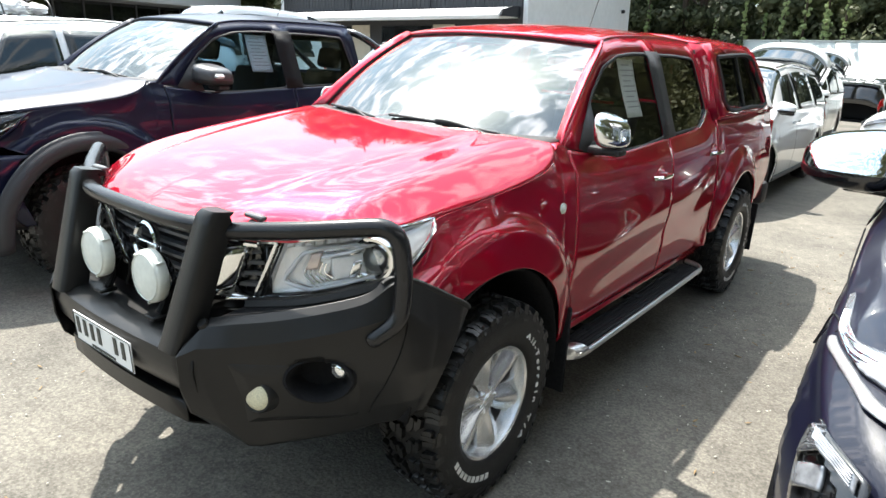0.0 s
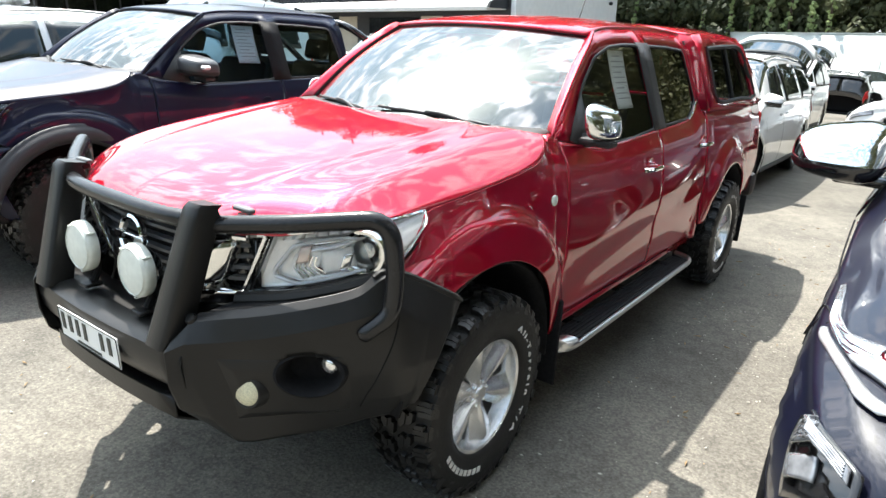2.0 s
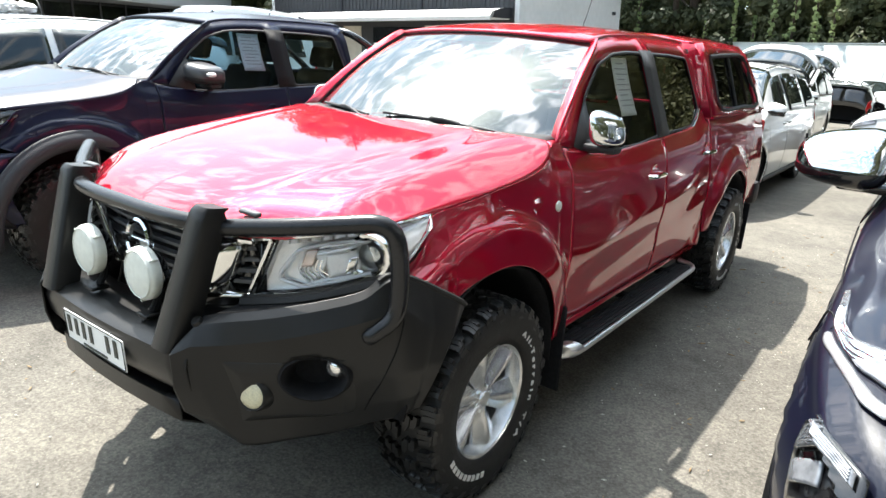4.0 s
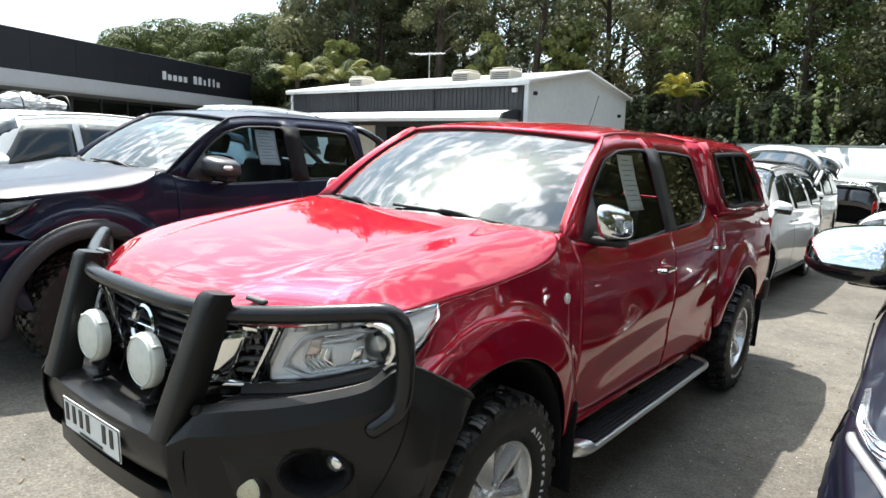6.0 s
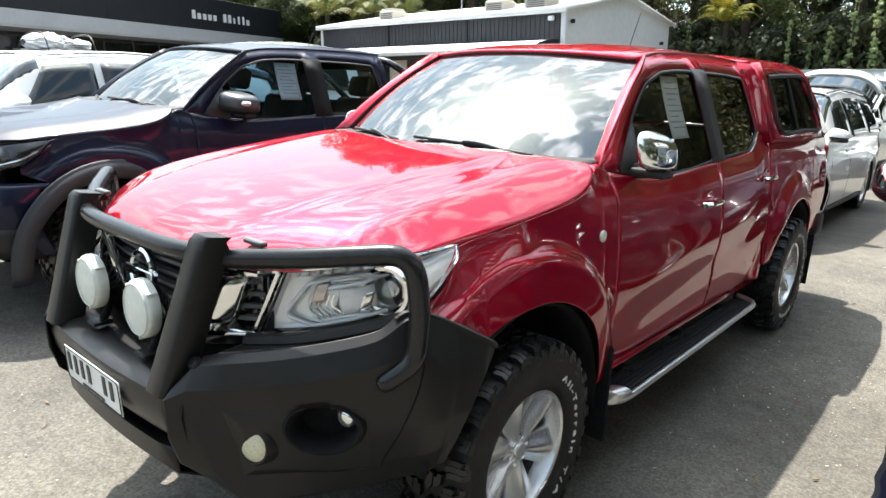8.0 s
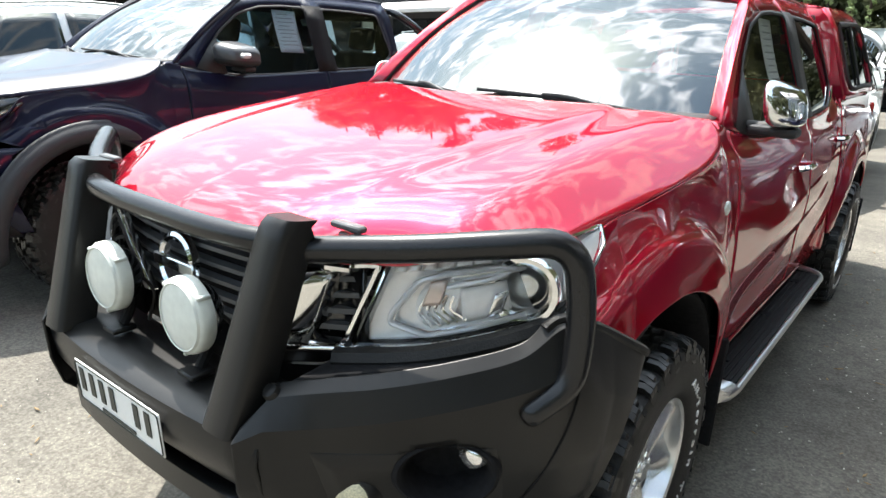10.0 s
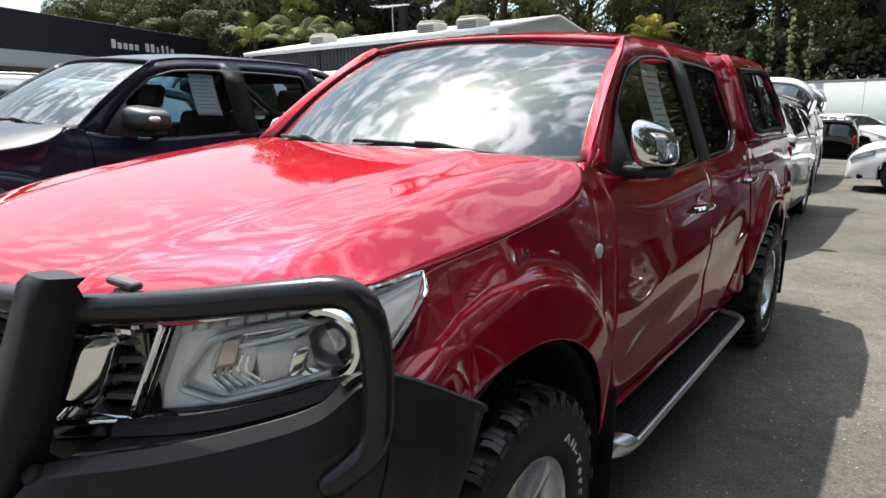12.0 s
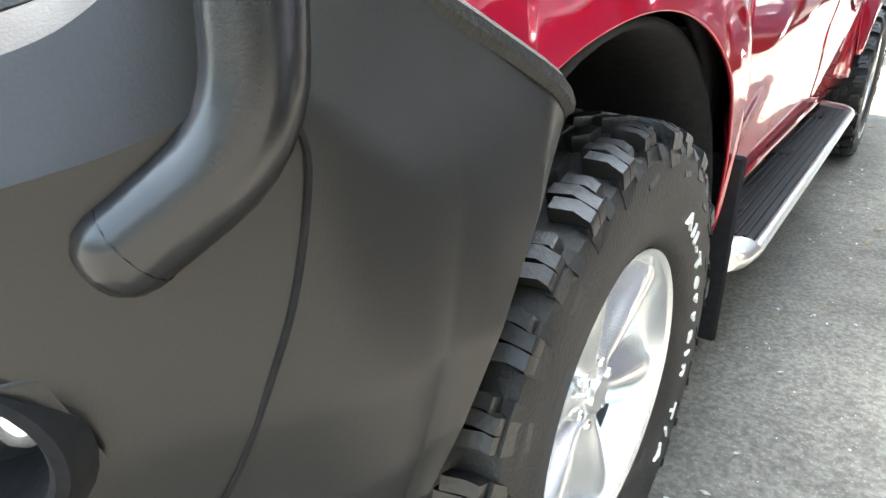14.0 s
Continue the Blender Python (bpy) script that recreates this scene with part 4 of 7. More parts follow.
    part("dashboard", Geo().loft([[(x, 0.42, 1.20), (x, 0.55, 1.245), (x, 0.80, 1.235), (x, 0.92, 1.16), (x, 0.88, 0.80)] for x in (-0.68, -0.3, 0.0, 0.3, 0.68)]), DASH, car, "", 0.01)
    part("steering_wheel", Geo().tube([(-0.36 + 0.185 * math.cos(k * math.pi / 12), 0.98 - 0.07 * math.sin(k * math.pi / 12), 1.12 + 0.17 * math.sin(k * math.pi / 12)) for k in range(25)], 0.015, 8, 1, False), PLASTIC, car)
    part("cabin_floor", Geo().box((0, 1.6, 0.55), (1.46, 1.95, 0.16), 0.03), DARK, car)
    part("cabin_back", Geo().poly([(-0.74, 0.5), (0.74, 0.5), (0.74, 1.2), (0.58, 1.70), (-0.58, 1.70), (-0.74, 1.2)], [[(-0.5, 1.3), (-0.46, 1.6), (0.46, 1.6), (0.5, 1.3)]], lambda a, b: (a, 2.53, b)), DARK, car, "", 0.02)
    part("chassis", Geo().box((0, 1.75, 0.43), (1.10, 4.5, 0.16), 0.03), DARK, car)
    for y in (0.01, 3.14):
        part("axle", Geo().tube([(-0.72, y, 0.385), (0.72, y, 0.385)], 0.05, 8, 0), DARK, car)
    # cargo bed
    part("bed_floor", Geo().box((0, 3.4, 0.80), (1.5, 1.64, 0.06), 0.01), DARK, car)
    part("bed_front", Geo().box((0, 2.585, 1.03), (1.52, 0.03, 0.50), 0.008), paint, car)
    tail = part("tailgate", Geo().box((0, 4.245, 1.03), (1.34, 0.05, 0.50), 0.02, None, 2), paint, car)
    part("tailgate_handle", Geo().box((0, 4.276, 1.16), (0.22, 0.02, 0.07), 0.008), CHROME, tail)
    part("rear_bumper", Geo().box((0, 4.30, 0.58), (1.62, 0.16, 0.20), 0.04, None, 2), o.get("bumper", CHROME), car)
    for s in (1, -1):
        part("tail_lamp", Geo().box((s * 0.715, 4.205, 1.02), (0.13, 0.06, 0.38), 0.025, None, 2), TAIL, car)


def canopy(paint, m):
    """The fibreglass canopy over the bed."""
    cp = thing("canopy", "red fibreglass canopy with tinted windows on the ute bed", "canopy", m)

    def cx(y, z):
        return 0.788 - 0.345 * (z - 1.29) - 0.045 * sstep(1.66, 1.77, z) - 0.03 * sstep(3.4, 4.25, y)
    for s in (1, -1):
        outer = [(2.575, 1.294), (2.575, 1.60), (2.575, 1.735), (2.8, 1.748), (3.3, 1.758), (3.70, 1.752), (3.80, 1.70), (3.98, 1.50), (4.16, 1.294), (3.6, 1.294), (3.0, 1.294)]
        fl = (lambda g: g) if s > 0 else (lambda g: g.flip_x())
        part("side_wall", fl(Geo().poly(outer, [CAN_GLASS], lambda y, z: (cx(y, z), y, z))), paint, cp, "", 0.02)
        w = part("side_window", fl(Geo().poly(CAN_GLASS, [], lambda y, z: (cx(y, z) - 0.004, y, z)).facing((1, 0, 0))), PRIVACY, cp, "tinted sliding side window")
        part("window_frame", fl(Geo().tube([(cx(y, z) + 0.008, y, z) for y, z in CAN_GLASS + CAN_GLASS[:1]], 0.014, 6, 3, False)), PLASTIC, w)
        part("sliding_bar", fl(Geo().tube([(cx(3.2, z) + 0.004, 3.2, z) for z in (1.345, 1.5, 1.68)], 0.008, 6, 1)), PLASTIC, w)
        part("lower_rail", fl(Geo().tube([(cx(y, 1.3) + 0.004, y, 1.296) for y in (2.575, 3.2, 3.8, 4.05)], 0.012, 6, 2)), paint, cp)
    part("canopy_roof", Geo().grid(lambda u, v: (cx(2.575 + 1.20 * v, 1.75) * (u * 2 - 1), 2.575 + 1.20 * v + 0.0 * u, spl([2.5, 2.8, 3.3, 3.78], [1.735, 1.748, 1.758, 1.735])(2.575 + 1.2 * v) + 0.045 * (1 - abs(u * 2 - 1) ** 2.8) * sstep(-0.05, 0.12, v)), 40, 24), paint, cp, "", 0.016)
    edge = [(cx(2.575, z) - 0.003, z) for z in (1.294, 1.40, 1.50, 1.60, 1.66, 1.70, 1.734)]
    part("front_wall", Geo().poly(edge + [(0.3, 1.765), (-0.3, 1.765)] + [(-x, z) for x, z in reversed(edge)], [[(-0.46, 1.36), (-0.42, 1.62), (0.42, 1.62), (0.46, 1.36)]], lambda a, b: (a, 2.579, b)), paint, cp, "", 0.012)
    rear = part("rear_hatch", Geo().grid(lambda u, v: ((cx(4.16 - 0.40 * v, 1.294 + 0.445 * v) - 0.004) * (u * 2 - 1), 4.16 - 0.385 * v, 1.294 + 0.445 * v), 16, 8).facing((0, 1, 0)), PRIVACY, cp, "tinted rear hatch window")
    part("hatch_handle", Geo().box((0, 4.17, 1.33), (0.10, 0.03, 0.04), 0.01), PLASTIC, rear)
    return cp


# ---- front of the red ute ----
def lamp_fn(u, v):
    """The headlamp's outer skin at the +x side: u from the grille out and back to the tip, v upward."""
    low = curve([(0.462, -0.712, 0.878), (0.60, -0.650, 0.905), (0.725, -0.550, 0.945), (0.795, -0.445, 0.985), (0.790, -0.300, 1.085)], 8)
    top = curve([(0.520, -0.672, 1.058), (0.60, -0.625, 1.076), (0.69, -0.535, 1.094), (0.752, -0.410, 1.108), (0.768, -0.280, 1.117)], 8)
    k = u * (len(low) - 1)
    i = min(int(k), len(low) - 2)
    a, b = low[i].lerp(low[i + 1], k - i), top[i].lerp(top[i + 1], k - i)
    p = a.lerp(b, v)
    n = Vector((0.72, -0.95 + 1.1 * max(u - 0.5, 0), 0.12)).normalized()
    return p + n * 0.020 * math.sin(math.pi * v) * math.sin(math.pi * min(max(u, 0.0), 1.0)) ** 0.5


def lamp_in(u, v, d):
    """A point d metres behind the lamp's skin."""
    return lamp_fn(u, v) + Vector((-0.42, 0.88, -0.02)).normalized() * d


def ute_headlamp(car, s):
    fl = (lambda g: g) if s > 0 else (lambda g: g.flip_x())
    hl = part("headlamp", fl(Geo().grid(lambda u, v: tuple(lamp_in(u, v, 0.048 * math.sin(math.pi * min(max(u * 1.02, 0), 1)) ** 0.4 * math.sin(math.pi * min(max(v, 0.02), 0.98)) ** 0.35 + 0.012)), 36, 16)), REFLECTOR_MATT, car, "clear headlamp with a projector lens and chrome reflectors", 0.004)
    ln = part("lens", fl(Geo().grid(lambda u, v: tuple(lamp_fn(u, v)), 40, 14)), LENS, hl, "clear lens")
    ln.visible_shadow = False
    part("lamp_rim", fl(Geo().tube([lamp_in(k / 20, 0.0, 0.0) for k in range(21)] + [lamp_in(1 - k / 20, 1.0, 0.0) for k in range(21)] + [lamp_in(0, 0, 0)], 0.0055, 6, 1, False)), CHROME, hl)
    # bright C-shaped light guide round the indicator, stepped pocket with chevron ribs, plain grey reflector
    guide = [(0.56, 0.13), (0.40, 0.10), (0.24, 0.08), (0.11, 0.27), (0.11, 0.40), (0.185, 0.76), (0.30, 0.81), (0.46, 0.80), (0.55, 0.73), (0.66, 0.88), (0.80, 0.92)]
    part("light_guide", fl(Geo().tube(bend([lamp_in(u, v, 0.020) for u, v in guide], 0.014), 0.0062, 8, 0)), GUIDE, hl, "clear light guide")
    part("guide_edge", fl(Geo().tube(bend([lamp_in(0.018 + 0.95 * u, 0.03 + 0.93 * v, 0.027) for u, v in guide[:8]], 0.014), 0.0028, 6, 0)), CHROME, hl)
    part("pocket", fl(Geo().grid(lambda u, v: tuple(lamp_in(0.14 + 0.17 * u + 0.05 * v, 0.17 + 0.58 * v, 0.050 - 0.012 * u)), 10, 10)), BEZEL_DARK, hl, "", 0.003)
    for k in range(5):
        part("indicator_rib", fl(Geo().tube(bend([lamp_in(0.225 + 0.022 * k, 0.60 - 0.02 * k, 0.038), lamp_in(0.195 + 0.026 * k, 0.36, 0.040), lamp_in(0.255 + 0.026 * k, 0.15 + 0.012 * k, 0.036)], 0.012), 0.0042, 6, 0)), REFLECTOR, hl)
    part("indicator_bulb", fl(Geo().grid(lambda u, v: tuple(lamp_in(0.205 + 0.065 * u + 0.02 * v, 0.44 + 0.28 * v, 0.034)), 6, 6)), AMBER, hl, "faint amber indicator reflector", 0.006)
    part("grey_reflector", fl(Geo().grid(lambda u, v: tuple(lamp_in(0.335 + 0.155 * u + 0.015 * (1 - v), 0.17 + 0.43 * v, 0.034 + 0.010 * u)), 10, 8)), BEZEL_DARK, hl, "plain satin grey reflector", 0.003)
    part("upper_bar", fl(Geo().tube(bend([lamp_in(0.29, 0.64, 0.028), lamp_in(0.44, 0.66, 0.026), lamp_in(0.50, 0.70, 0.024), lamp_in(0.60, 0.84, 0.022)], 0.02), 0.0050, 8, 0)), GUIDE, hl, "clear upper bar")
    part("reflector_step", fl(Geo().grid(lambda u, v: tuple(lamp_in(0.30 + 0.20 * u, 0.70 + 0.07 * v, 0.030 - 0.008 * v)), 12, 4)), REFLECTOR, hl, "", 0.004)
    part("side_facet", fl(Geo().grid(lambda u, v: tuple(lamp_in(0.425 + 0.045 * u + 0.03 * v, 0.20 + 0.28 * v, 0.026 + 0.008 * u)), 4, 4)), REFLECTOR, hl, "", 0.003)
    for k in range(10):
        part("daytime_block", fl(Geo().grid(lambda u, v, k=k: tuple(lamp_in(0.06 + 0.066 * k + 0.056 * u, 0.885 + 0.085 * v, 0.010)), 3, 3)), REFLECTOR_MATT, hl, "", 0.01)
    eye = lamp_in(0.555, 0.45, 0.026)
    way = Vector((0.36, -0.93, 0.05)).normalized()
    m = Matrix.Translation(eye) @ way.to_track_quat("Z", "Y").to_matrix().to_4x4()
    part("projector_ring", fl(Geo().lathe([(0.068, -0.03), (0.073, 0.0), (0.068, 0.013), (0.058, 0.011), (0.052, -0.004), (0.049, 0.003), (0.045, -0.012), (0.042, -0.03)], 36, m)), BLADE, hl)
    part("projector_lens", fl(Geo().lathe([(0.0, 0.012), (0.015, 0.010), (0.028, 0.003), (0.037, -0.008), (0.041, -0.022)], 30, m).facing(way)), LENS_BALL, hl, "domed projector lens")
    part("projector_back", fl(Geo().lathe([(0.0, -0.030), (0.046, -0.030)], 24, m)), REFLECTOR, hl)
    part("tip_reflector", fl(Geo().grid(lambda u, v: tuple(lamp_in(0.72 + 0.26 * u, 0.15 + 0.7 * v, 0.014)), 10, 6)), REFLECTOR_MATT, hl, "", 0.004)
    part("lamp_base", fl(Geo().tube([lamp_in(k / 12, -0.03, 0.012) for k in range(10)], 0.016, 8, 1)), GLOSSBLACK, car)


def ute_grille(car):
    gr = part("grille", Geo().grid(lambda u, v: (0.92 * (u - 0.5), -0.70 + 0.22 * abs(u - 0.5) ** 2 - 0.05 * v, 0.80 + 0.28 * v), 12, 4), DARK, car, "black slatted grille with a chrome surround", 0.01)
    for k in range(6):
        z = 0.845 + 0.040 * k
        part("slat", Geo().loft([[(x, -0.745 - 0.012 * k * 0.4 + 0.25 * (x / 0.9) ** 2 + dy, z + dz) for dy, dz in ((0, 0), (-0.018, 0.004), (-0.018, 0.014), (0, 0.018))] for x in [-0.40 + 0.08 * q for q in range(11)]], True, True), GREYPLASTIC, gr)
    for x in (-0.3, -0.2, 0.2, 0.3):
        part("bar", Geo().box((x, -0.74 + 0.25 * (x / 0.9) ** 2, 0.95), (0.012, 0.02, 0.22), 0.003), GREYPLASTIC, gr)
    # chrome vee beside the badge and the outer blades
    for s in (1, -1):
        part("chrome_blade", Geo().loft([[(s * (0.315 - 0.10 * t + w), -0.790 + 0.02 * t + d, 1.060 - 0.225 * t) for w, d in ((-0.018, 0.012), (-0.006, -0.006), (0.012, -0.006), (0.022, 0.014))] for t in (0, 0.25, 0.5, 0.75, 1.0)], True), CHROME, gr, "", 0.004)
        quad = lambda u, v, d=0.0: (s * (0.362 + 0.085 * u + v * (0.026 + 0.030 * u)), -0.772 + 0.050 * u + v * (0.050 - 0.015 * u) + d, 0.884 + v * (0.142 + 0.024 * u))
        part("side_vent", Geo().grid(lambda u, v: quad(u, v, 0.035), 4, 4), GLOSSBLACK, gr, "", 0.008)
        part("side_blade", Geo().loft([[quad(-0.26, v, 0.010), quad(-0.18, v, -0.022 - 0.020 * v), quad(0.15, v, 0.006 - 0.020 * v), quad(0.24, v, 0.036)] for v in (-0.04, 0.2, 0.5, 0.8, 1.02)]), BLADE, gr, "bright chrome blade", 0.005)
        part("vent_frame", Geo().tube([quad(0.0, 1.02), quad(0.5, 1.04), quad(0.97, 1.03), quad(1.0, 0.95), quad(1.0, 0.5), quad(0.98, 0.0), quad(0.9, -0.06), quad(0.3, -0.05)], 0.0065, 6, 3), CHROME, gr)
        for k in range(4):
            v = 0.16 + 0.22 * k
            part("vent_fin", Geo().loft([[quad(u, v, 0.03), quad(u, v, 0.006), quad(u, v + 0.07, 0.006), quad(u, v + 0.07, 0.03)] for u in (0.34, 0.66, 0.97)], True, True), GREYPLASTIC, gr)
        part("blade_foot", Geo().grid(lambda u, v: (s * (0.318 + 0.155 * u), -0.806 + 0.105 * u - 0.022 * v, 0.828 + 0.048 * v + 0.008 * u), 8, 4), BLADE, gr, "broad chrome foot of the blade", 0.006)
        part("grille_side", Geo().box((s * 0.40, -0.690, 0.93), (0.16, 0.02, 0.24), 0.004), GLOSSBLACK, gr)
    part("top_strip", Geo().tube([(x, HOOD_FRONT(abs(x)) + 0.012, hood_z(x, HOOD_FRONT(abs(x))) - 0.026) for x in [0.09 * q - 0.45 for q in range(11)]], 0.012, 8, 2), CHROME, gr)
    # plain round badge: ring and bar
    m = Matrix.Translation((-0.012, -0.806, 0.964)) @ pose(0, 0, 0, 84, 0, 0)
    bd = part("badge", Geo().lathe([(0.052, -0.01), (0.054, 0.004), (0.062, 0.010), (0.071, 0.006), (0.074, -0.01)], 36, m), CHROME, gr, "chrome ring badge with a cross bar")
    part("badge_bar", Geo().box((-0.012, -0.814, 0.961), (0.165, 0.010, 0.030), 0.004), CHROME, bd)


WING = [[(0.40, -0.88, 0.775), (0.40, -0.94, 0.768), (0.40, -0.962, 0.745), (0.40, -0.955, 0.64), (0.405, -0.93, 0.56), (0.42, -0.86, 0.49)],
        [(0.43, -0.862, 0.846), (0.432, -0.893, 0.826), (0.445, -0.925, 0.775), (0.455, -0.91, 0.65), (0.48, -0.87, 0.53), (0.515, -0.81, 0.437)],
        [(0.50, -0.818, 0.863), (0.50, -0.848, 0.842), (0.515, -0.862, 0.782), (0.52, -0.828, 0.64), (0.53, -0.80, 0.53), (0.545, -0.785, 0.437)],
        [(0.592, -0.752, 0.883), (0.60, -0.778, 0.862), (0.62, -0.786, 0.805), (0.62, -0.738, 0.64), (0.62, -0.71, 0.54), (0.625, -0.69, 0.450)],
        [(0.690, -0.664, 0.909), (0.70, -0.688, 0.888), (0.725, -0.695, 0.835), (0.72, -0.655, 0.65), (0.715, -0.625, 0.55), (0.71, -0.60, 0.470)],
        [(0.770, -0.572, 0.940), (0.785, -0.592, 0.920), (0.812, -0.60, 0.866), (0.80, -0.565, 0.67), (0.785, -0.545, 0.57), (0.77, -0.52, 0.49)],
        [(0.80, -0.510, 0.985), (0.828, -0.518, 0.972), (0.860, -0.51, 0.888), (0.856, -0.50, 0.68), (0.84, -0.49, 0.58), (0.82, -0.47, 0.505)],
        [(0.846, -0.44, 0.958), (0.858, -0.432, 0.952), (0.882, -0.42, 0.82), (0.882, -0.43, 0.68), (0.868, -0.44, 0.59), (0.845, -0.44, 0.52)],
        [(0.876, -0.34, 0.901), (0.881, -0.337, 0.897), (0.892, -0.345, 0.78), (0.886, -0.375, 0.68), (0.872, -0.40, 0.60), (0.852, -0.415, 0.528)],
        [(0.893, -0.232, 0.838), (0.895, -0.228, 0.834), (0.895, -0.27, 0.76), (0.890, -0.32, 0.68), (0.876, -0.365, 0.60), (0.855, -0.405, 0.532)]]


def wing_at(s, c, out=0.0):
    """A point of the bull bar's wing: s along its stations, c down its columns, out metres proud of it."""
    def at(s, c):
        i, j = min(max(int(s), 0), 8), min(max(int(c), 0), 4)
        a, b = s - i, c - j
        q = [Vector(WING[min(max(i + k, 0), 9)][j]).lerp(Vector(WING[min(max(i + k, 0), 9)][j + 1]), b) for k in (-1, 0, 1, 2)]
        bent = 0.5 * (2 * q[1] + (q[2] - q[0]) * a + (2 * q[0] - 5 * q[1] + 4 * q[2] - q[3]) * a * a + (3 * q[1] - q[0] - 3 * q[2] + q[3]) * a ** 3)
        return bent if i > 1 else q[1].lerp(q[2], a)
    p = at(s, c)
    p.x += 0.010 * min(max(s - 7.5, 0.0), 1.0) - 0.036 * max(s - 8.5, 0.0)
    if out:
        d = 0.35
        n = (at(min(s + d, 9), c) - at(max(s - d, 0), c)).cross(at(s, min(c + d, 5)) - at(s, max(c - d, 0))).normalized()
        p = p - n * out if n.x < 0 else p + n * out
    return tuple(p)


def punched(g, m, rx, ry):
    """Takes out the faces inside an ellipse of the frame m."""
    back = m.inverted()

    def keep(q):
        p = back @ (sum((Vector(g.v[i]) for i in q), Vector()) / len(q))
        return abs(p.z) > 0.09 or (p.x / rx) ** 2 + (p.y / ry) ** 2 > 1
    g.f = [q for q in g.f if keep(q)]
    return g


def bullbar(m):
    """Steel bull bar: beam, wings, uprights, tubes, lamps in the wings."""
    bb = thing("bull_bar", "satin black steel bull bar with tube hoops on the ute", "bull bar", m)
    # beam across the front
    beam = [[(x, y + 0.03 * (abs(x) / 0.44) ** 2, z) for y, z in ((-0.790, 0.760), (-0.860, 0.758), (-0.935, 0.752), (-0.962, 0.735), (-0.968, 0.700), (-0.955, 0.640), (-0.930, 0.604), (-0.90, 0.598))] for x in [-0.44 + 0.088 * k for k in range(11)]]
    part("beam", Geo().loft(beam), STEEL, bb, "", 0.008)
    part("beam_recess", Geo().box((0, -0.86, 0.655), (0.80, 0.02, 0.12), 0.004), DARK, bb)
    part("beam_foot", Geo().loft([[(x, y + 0.03 * (abs(x) / 0.44) ** 2, z) for y, z in ((-0.90, 0.565), (-0.935, 0.560), (-0.93, 0.50), (-0.86, 0.46), (-0.74, 0.44))] for x in [-0.36 + 0.09 * k for k in range(9)]]), STEEL, bb, "", 0.008)
    for s in (1, -1):
        fl = (lambda g: g) if s > 0 else (lambda g: g.flip_x())
        # wing: stations from the beam round to the wheel arch; columns from its upper lip down to the hem
        way2 = Vector((0.66, -0.74, 0.12)).normalized()
        mr = Matrix.Translation(Vector(wing_at(3.72, 2.78, 0.010))) @ way2.to_track_quat("Z", "Y").to_matrix().to_4x4()
        hole = lambda g: punched(g, mr, 0.099, 0.066)
        part("wing", fl(hole(Geo().grid(lambda u, v: wing_at(9 * u, 5 * v), 108, 60))), STEEL, bb, "folded steel corner wing", 0.006, 24)
        part("wing_trim", fl(Geo().tube([wing_at(s, 0.35, 0.003) for s in (5.6, 5.9, 6.2, 6.6, 7, 7.5, 8, 8.5, 9)], 0.0105, 8, 3)), RUBBER, bb, "black rubber edge trim")
        part("wing_backing", fl(Geo().grid(lambda u, v: tuple(Vector(wing_at(0.8 + 5.2 * u, 0.0)).lerp(lamp_in(0.86 * u, 0.02, 0.03), v) + Vector((0, 0.02, -0.006))), 20, 4)), DARK, bb, "", 0.006)
        part("wing_strip", fl(Geo().tube([(0.452, -0.750, 0.862), (0.60, -0.680, 0.890), (0.72, -0.582, 0.926), (0.80, -0.480, 0.962)], 0.024, 8, 5)), RUBBER, bb, "black rubber filler strip under the headlamp")
        part("wing_seam", fl(Geo().tube([wing_at(s, c, 0.004) for s, c in ((5.58, 1.88), (5.88, 1.95), (6.07, 2.10), (6.04, 2.30), (5.86, 2.6), (5.6, 2.85), (5.28, 3.3), (4.98, 3.8), (4.80, 4.2))], 0.0024, 6, 5)), DARK, bb, "dark seam between the wing plates")
        # raised lamp panel, boss with the round driving lamp, and the recessed fog lamp
        part("lamp_panel", fl(hole(Geo().grid(lambda u, v: wing_at(1.75 + 2.75 * u + 0.12 * math.sin(math.pi * v), 2.35 + 0.20 * u + (1.75 - 0.1 * u) * v, 0.011 * min(1, 8 * u, 8 * (1 - u), 8 * v, 8 * (1 - v)) + 0.001), 60, 36))), STEEL, bb, "raised lamp panel", 0.002, 24)
        way = Vector((0.28, -0.955, 0.06)).normalized()
        mf = Matrix.Translation((0.552, -0.800, 0.618)) @ way.to_track_quat("Z", "Y").to_matrix().to_4x4()
        lamp = part("corner_lamp", fl(Geo().lathe([(0.078, -0.10), (0.062, -0.03), (0.053, 0.006), (0.048, 0.012), (0.043, 0.010)], 30, mf)), STEEL, bb, "round lamp with a yellowed lens in a steel boss")
        part("lamp_lens", fl(Geo().lathe([(0.0, 0.020), (0.02, 0.0185), (0.036, 0.014), (0.0435, 0.008)], 28, mf)), FOGLENS, lamp)
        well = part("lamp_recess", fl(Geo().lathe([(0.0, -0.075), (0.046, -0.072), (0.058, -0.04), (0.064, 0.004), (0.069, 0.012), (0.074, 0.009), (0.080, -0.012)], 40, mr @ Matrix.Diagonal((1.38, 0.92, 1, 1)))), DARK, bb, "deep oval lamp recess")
        mlamp = mr @ pose(0.050, 0.020, -0.030) @ Vector((-0.55, -0.1, 0.8)).to_track_quat("Z", "Y").to_matrix().to_4x4()
        part("fog_lamp", fl(Geo().lathe([(0.0, 0.010), (0.012, 0.009), (0.022, 0.005), (0.028, -0.002), (0.030, -0.02)], 24, mlamp)), REFLECTOR, well, "clear fog lamp lens")
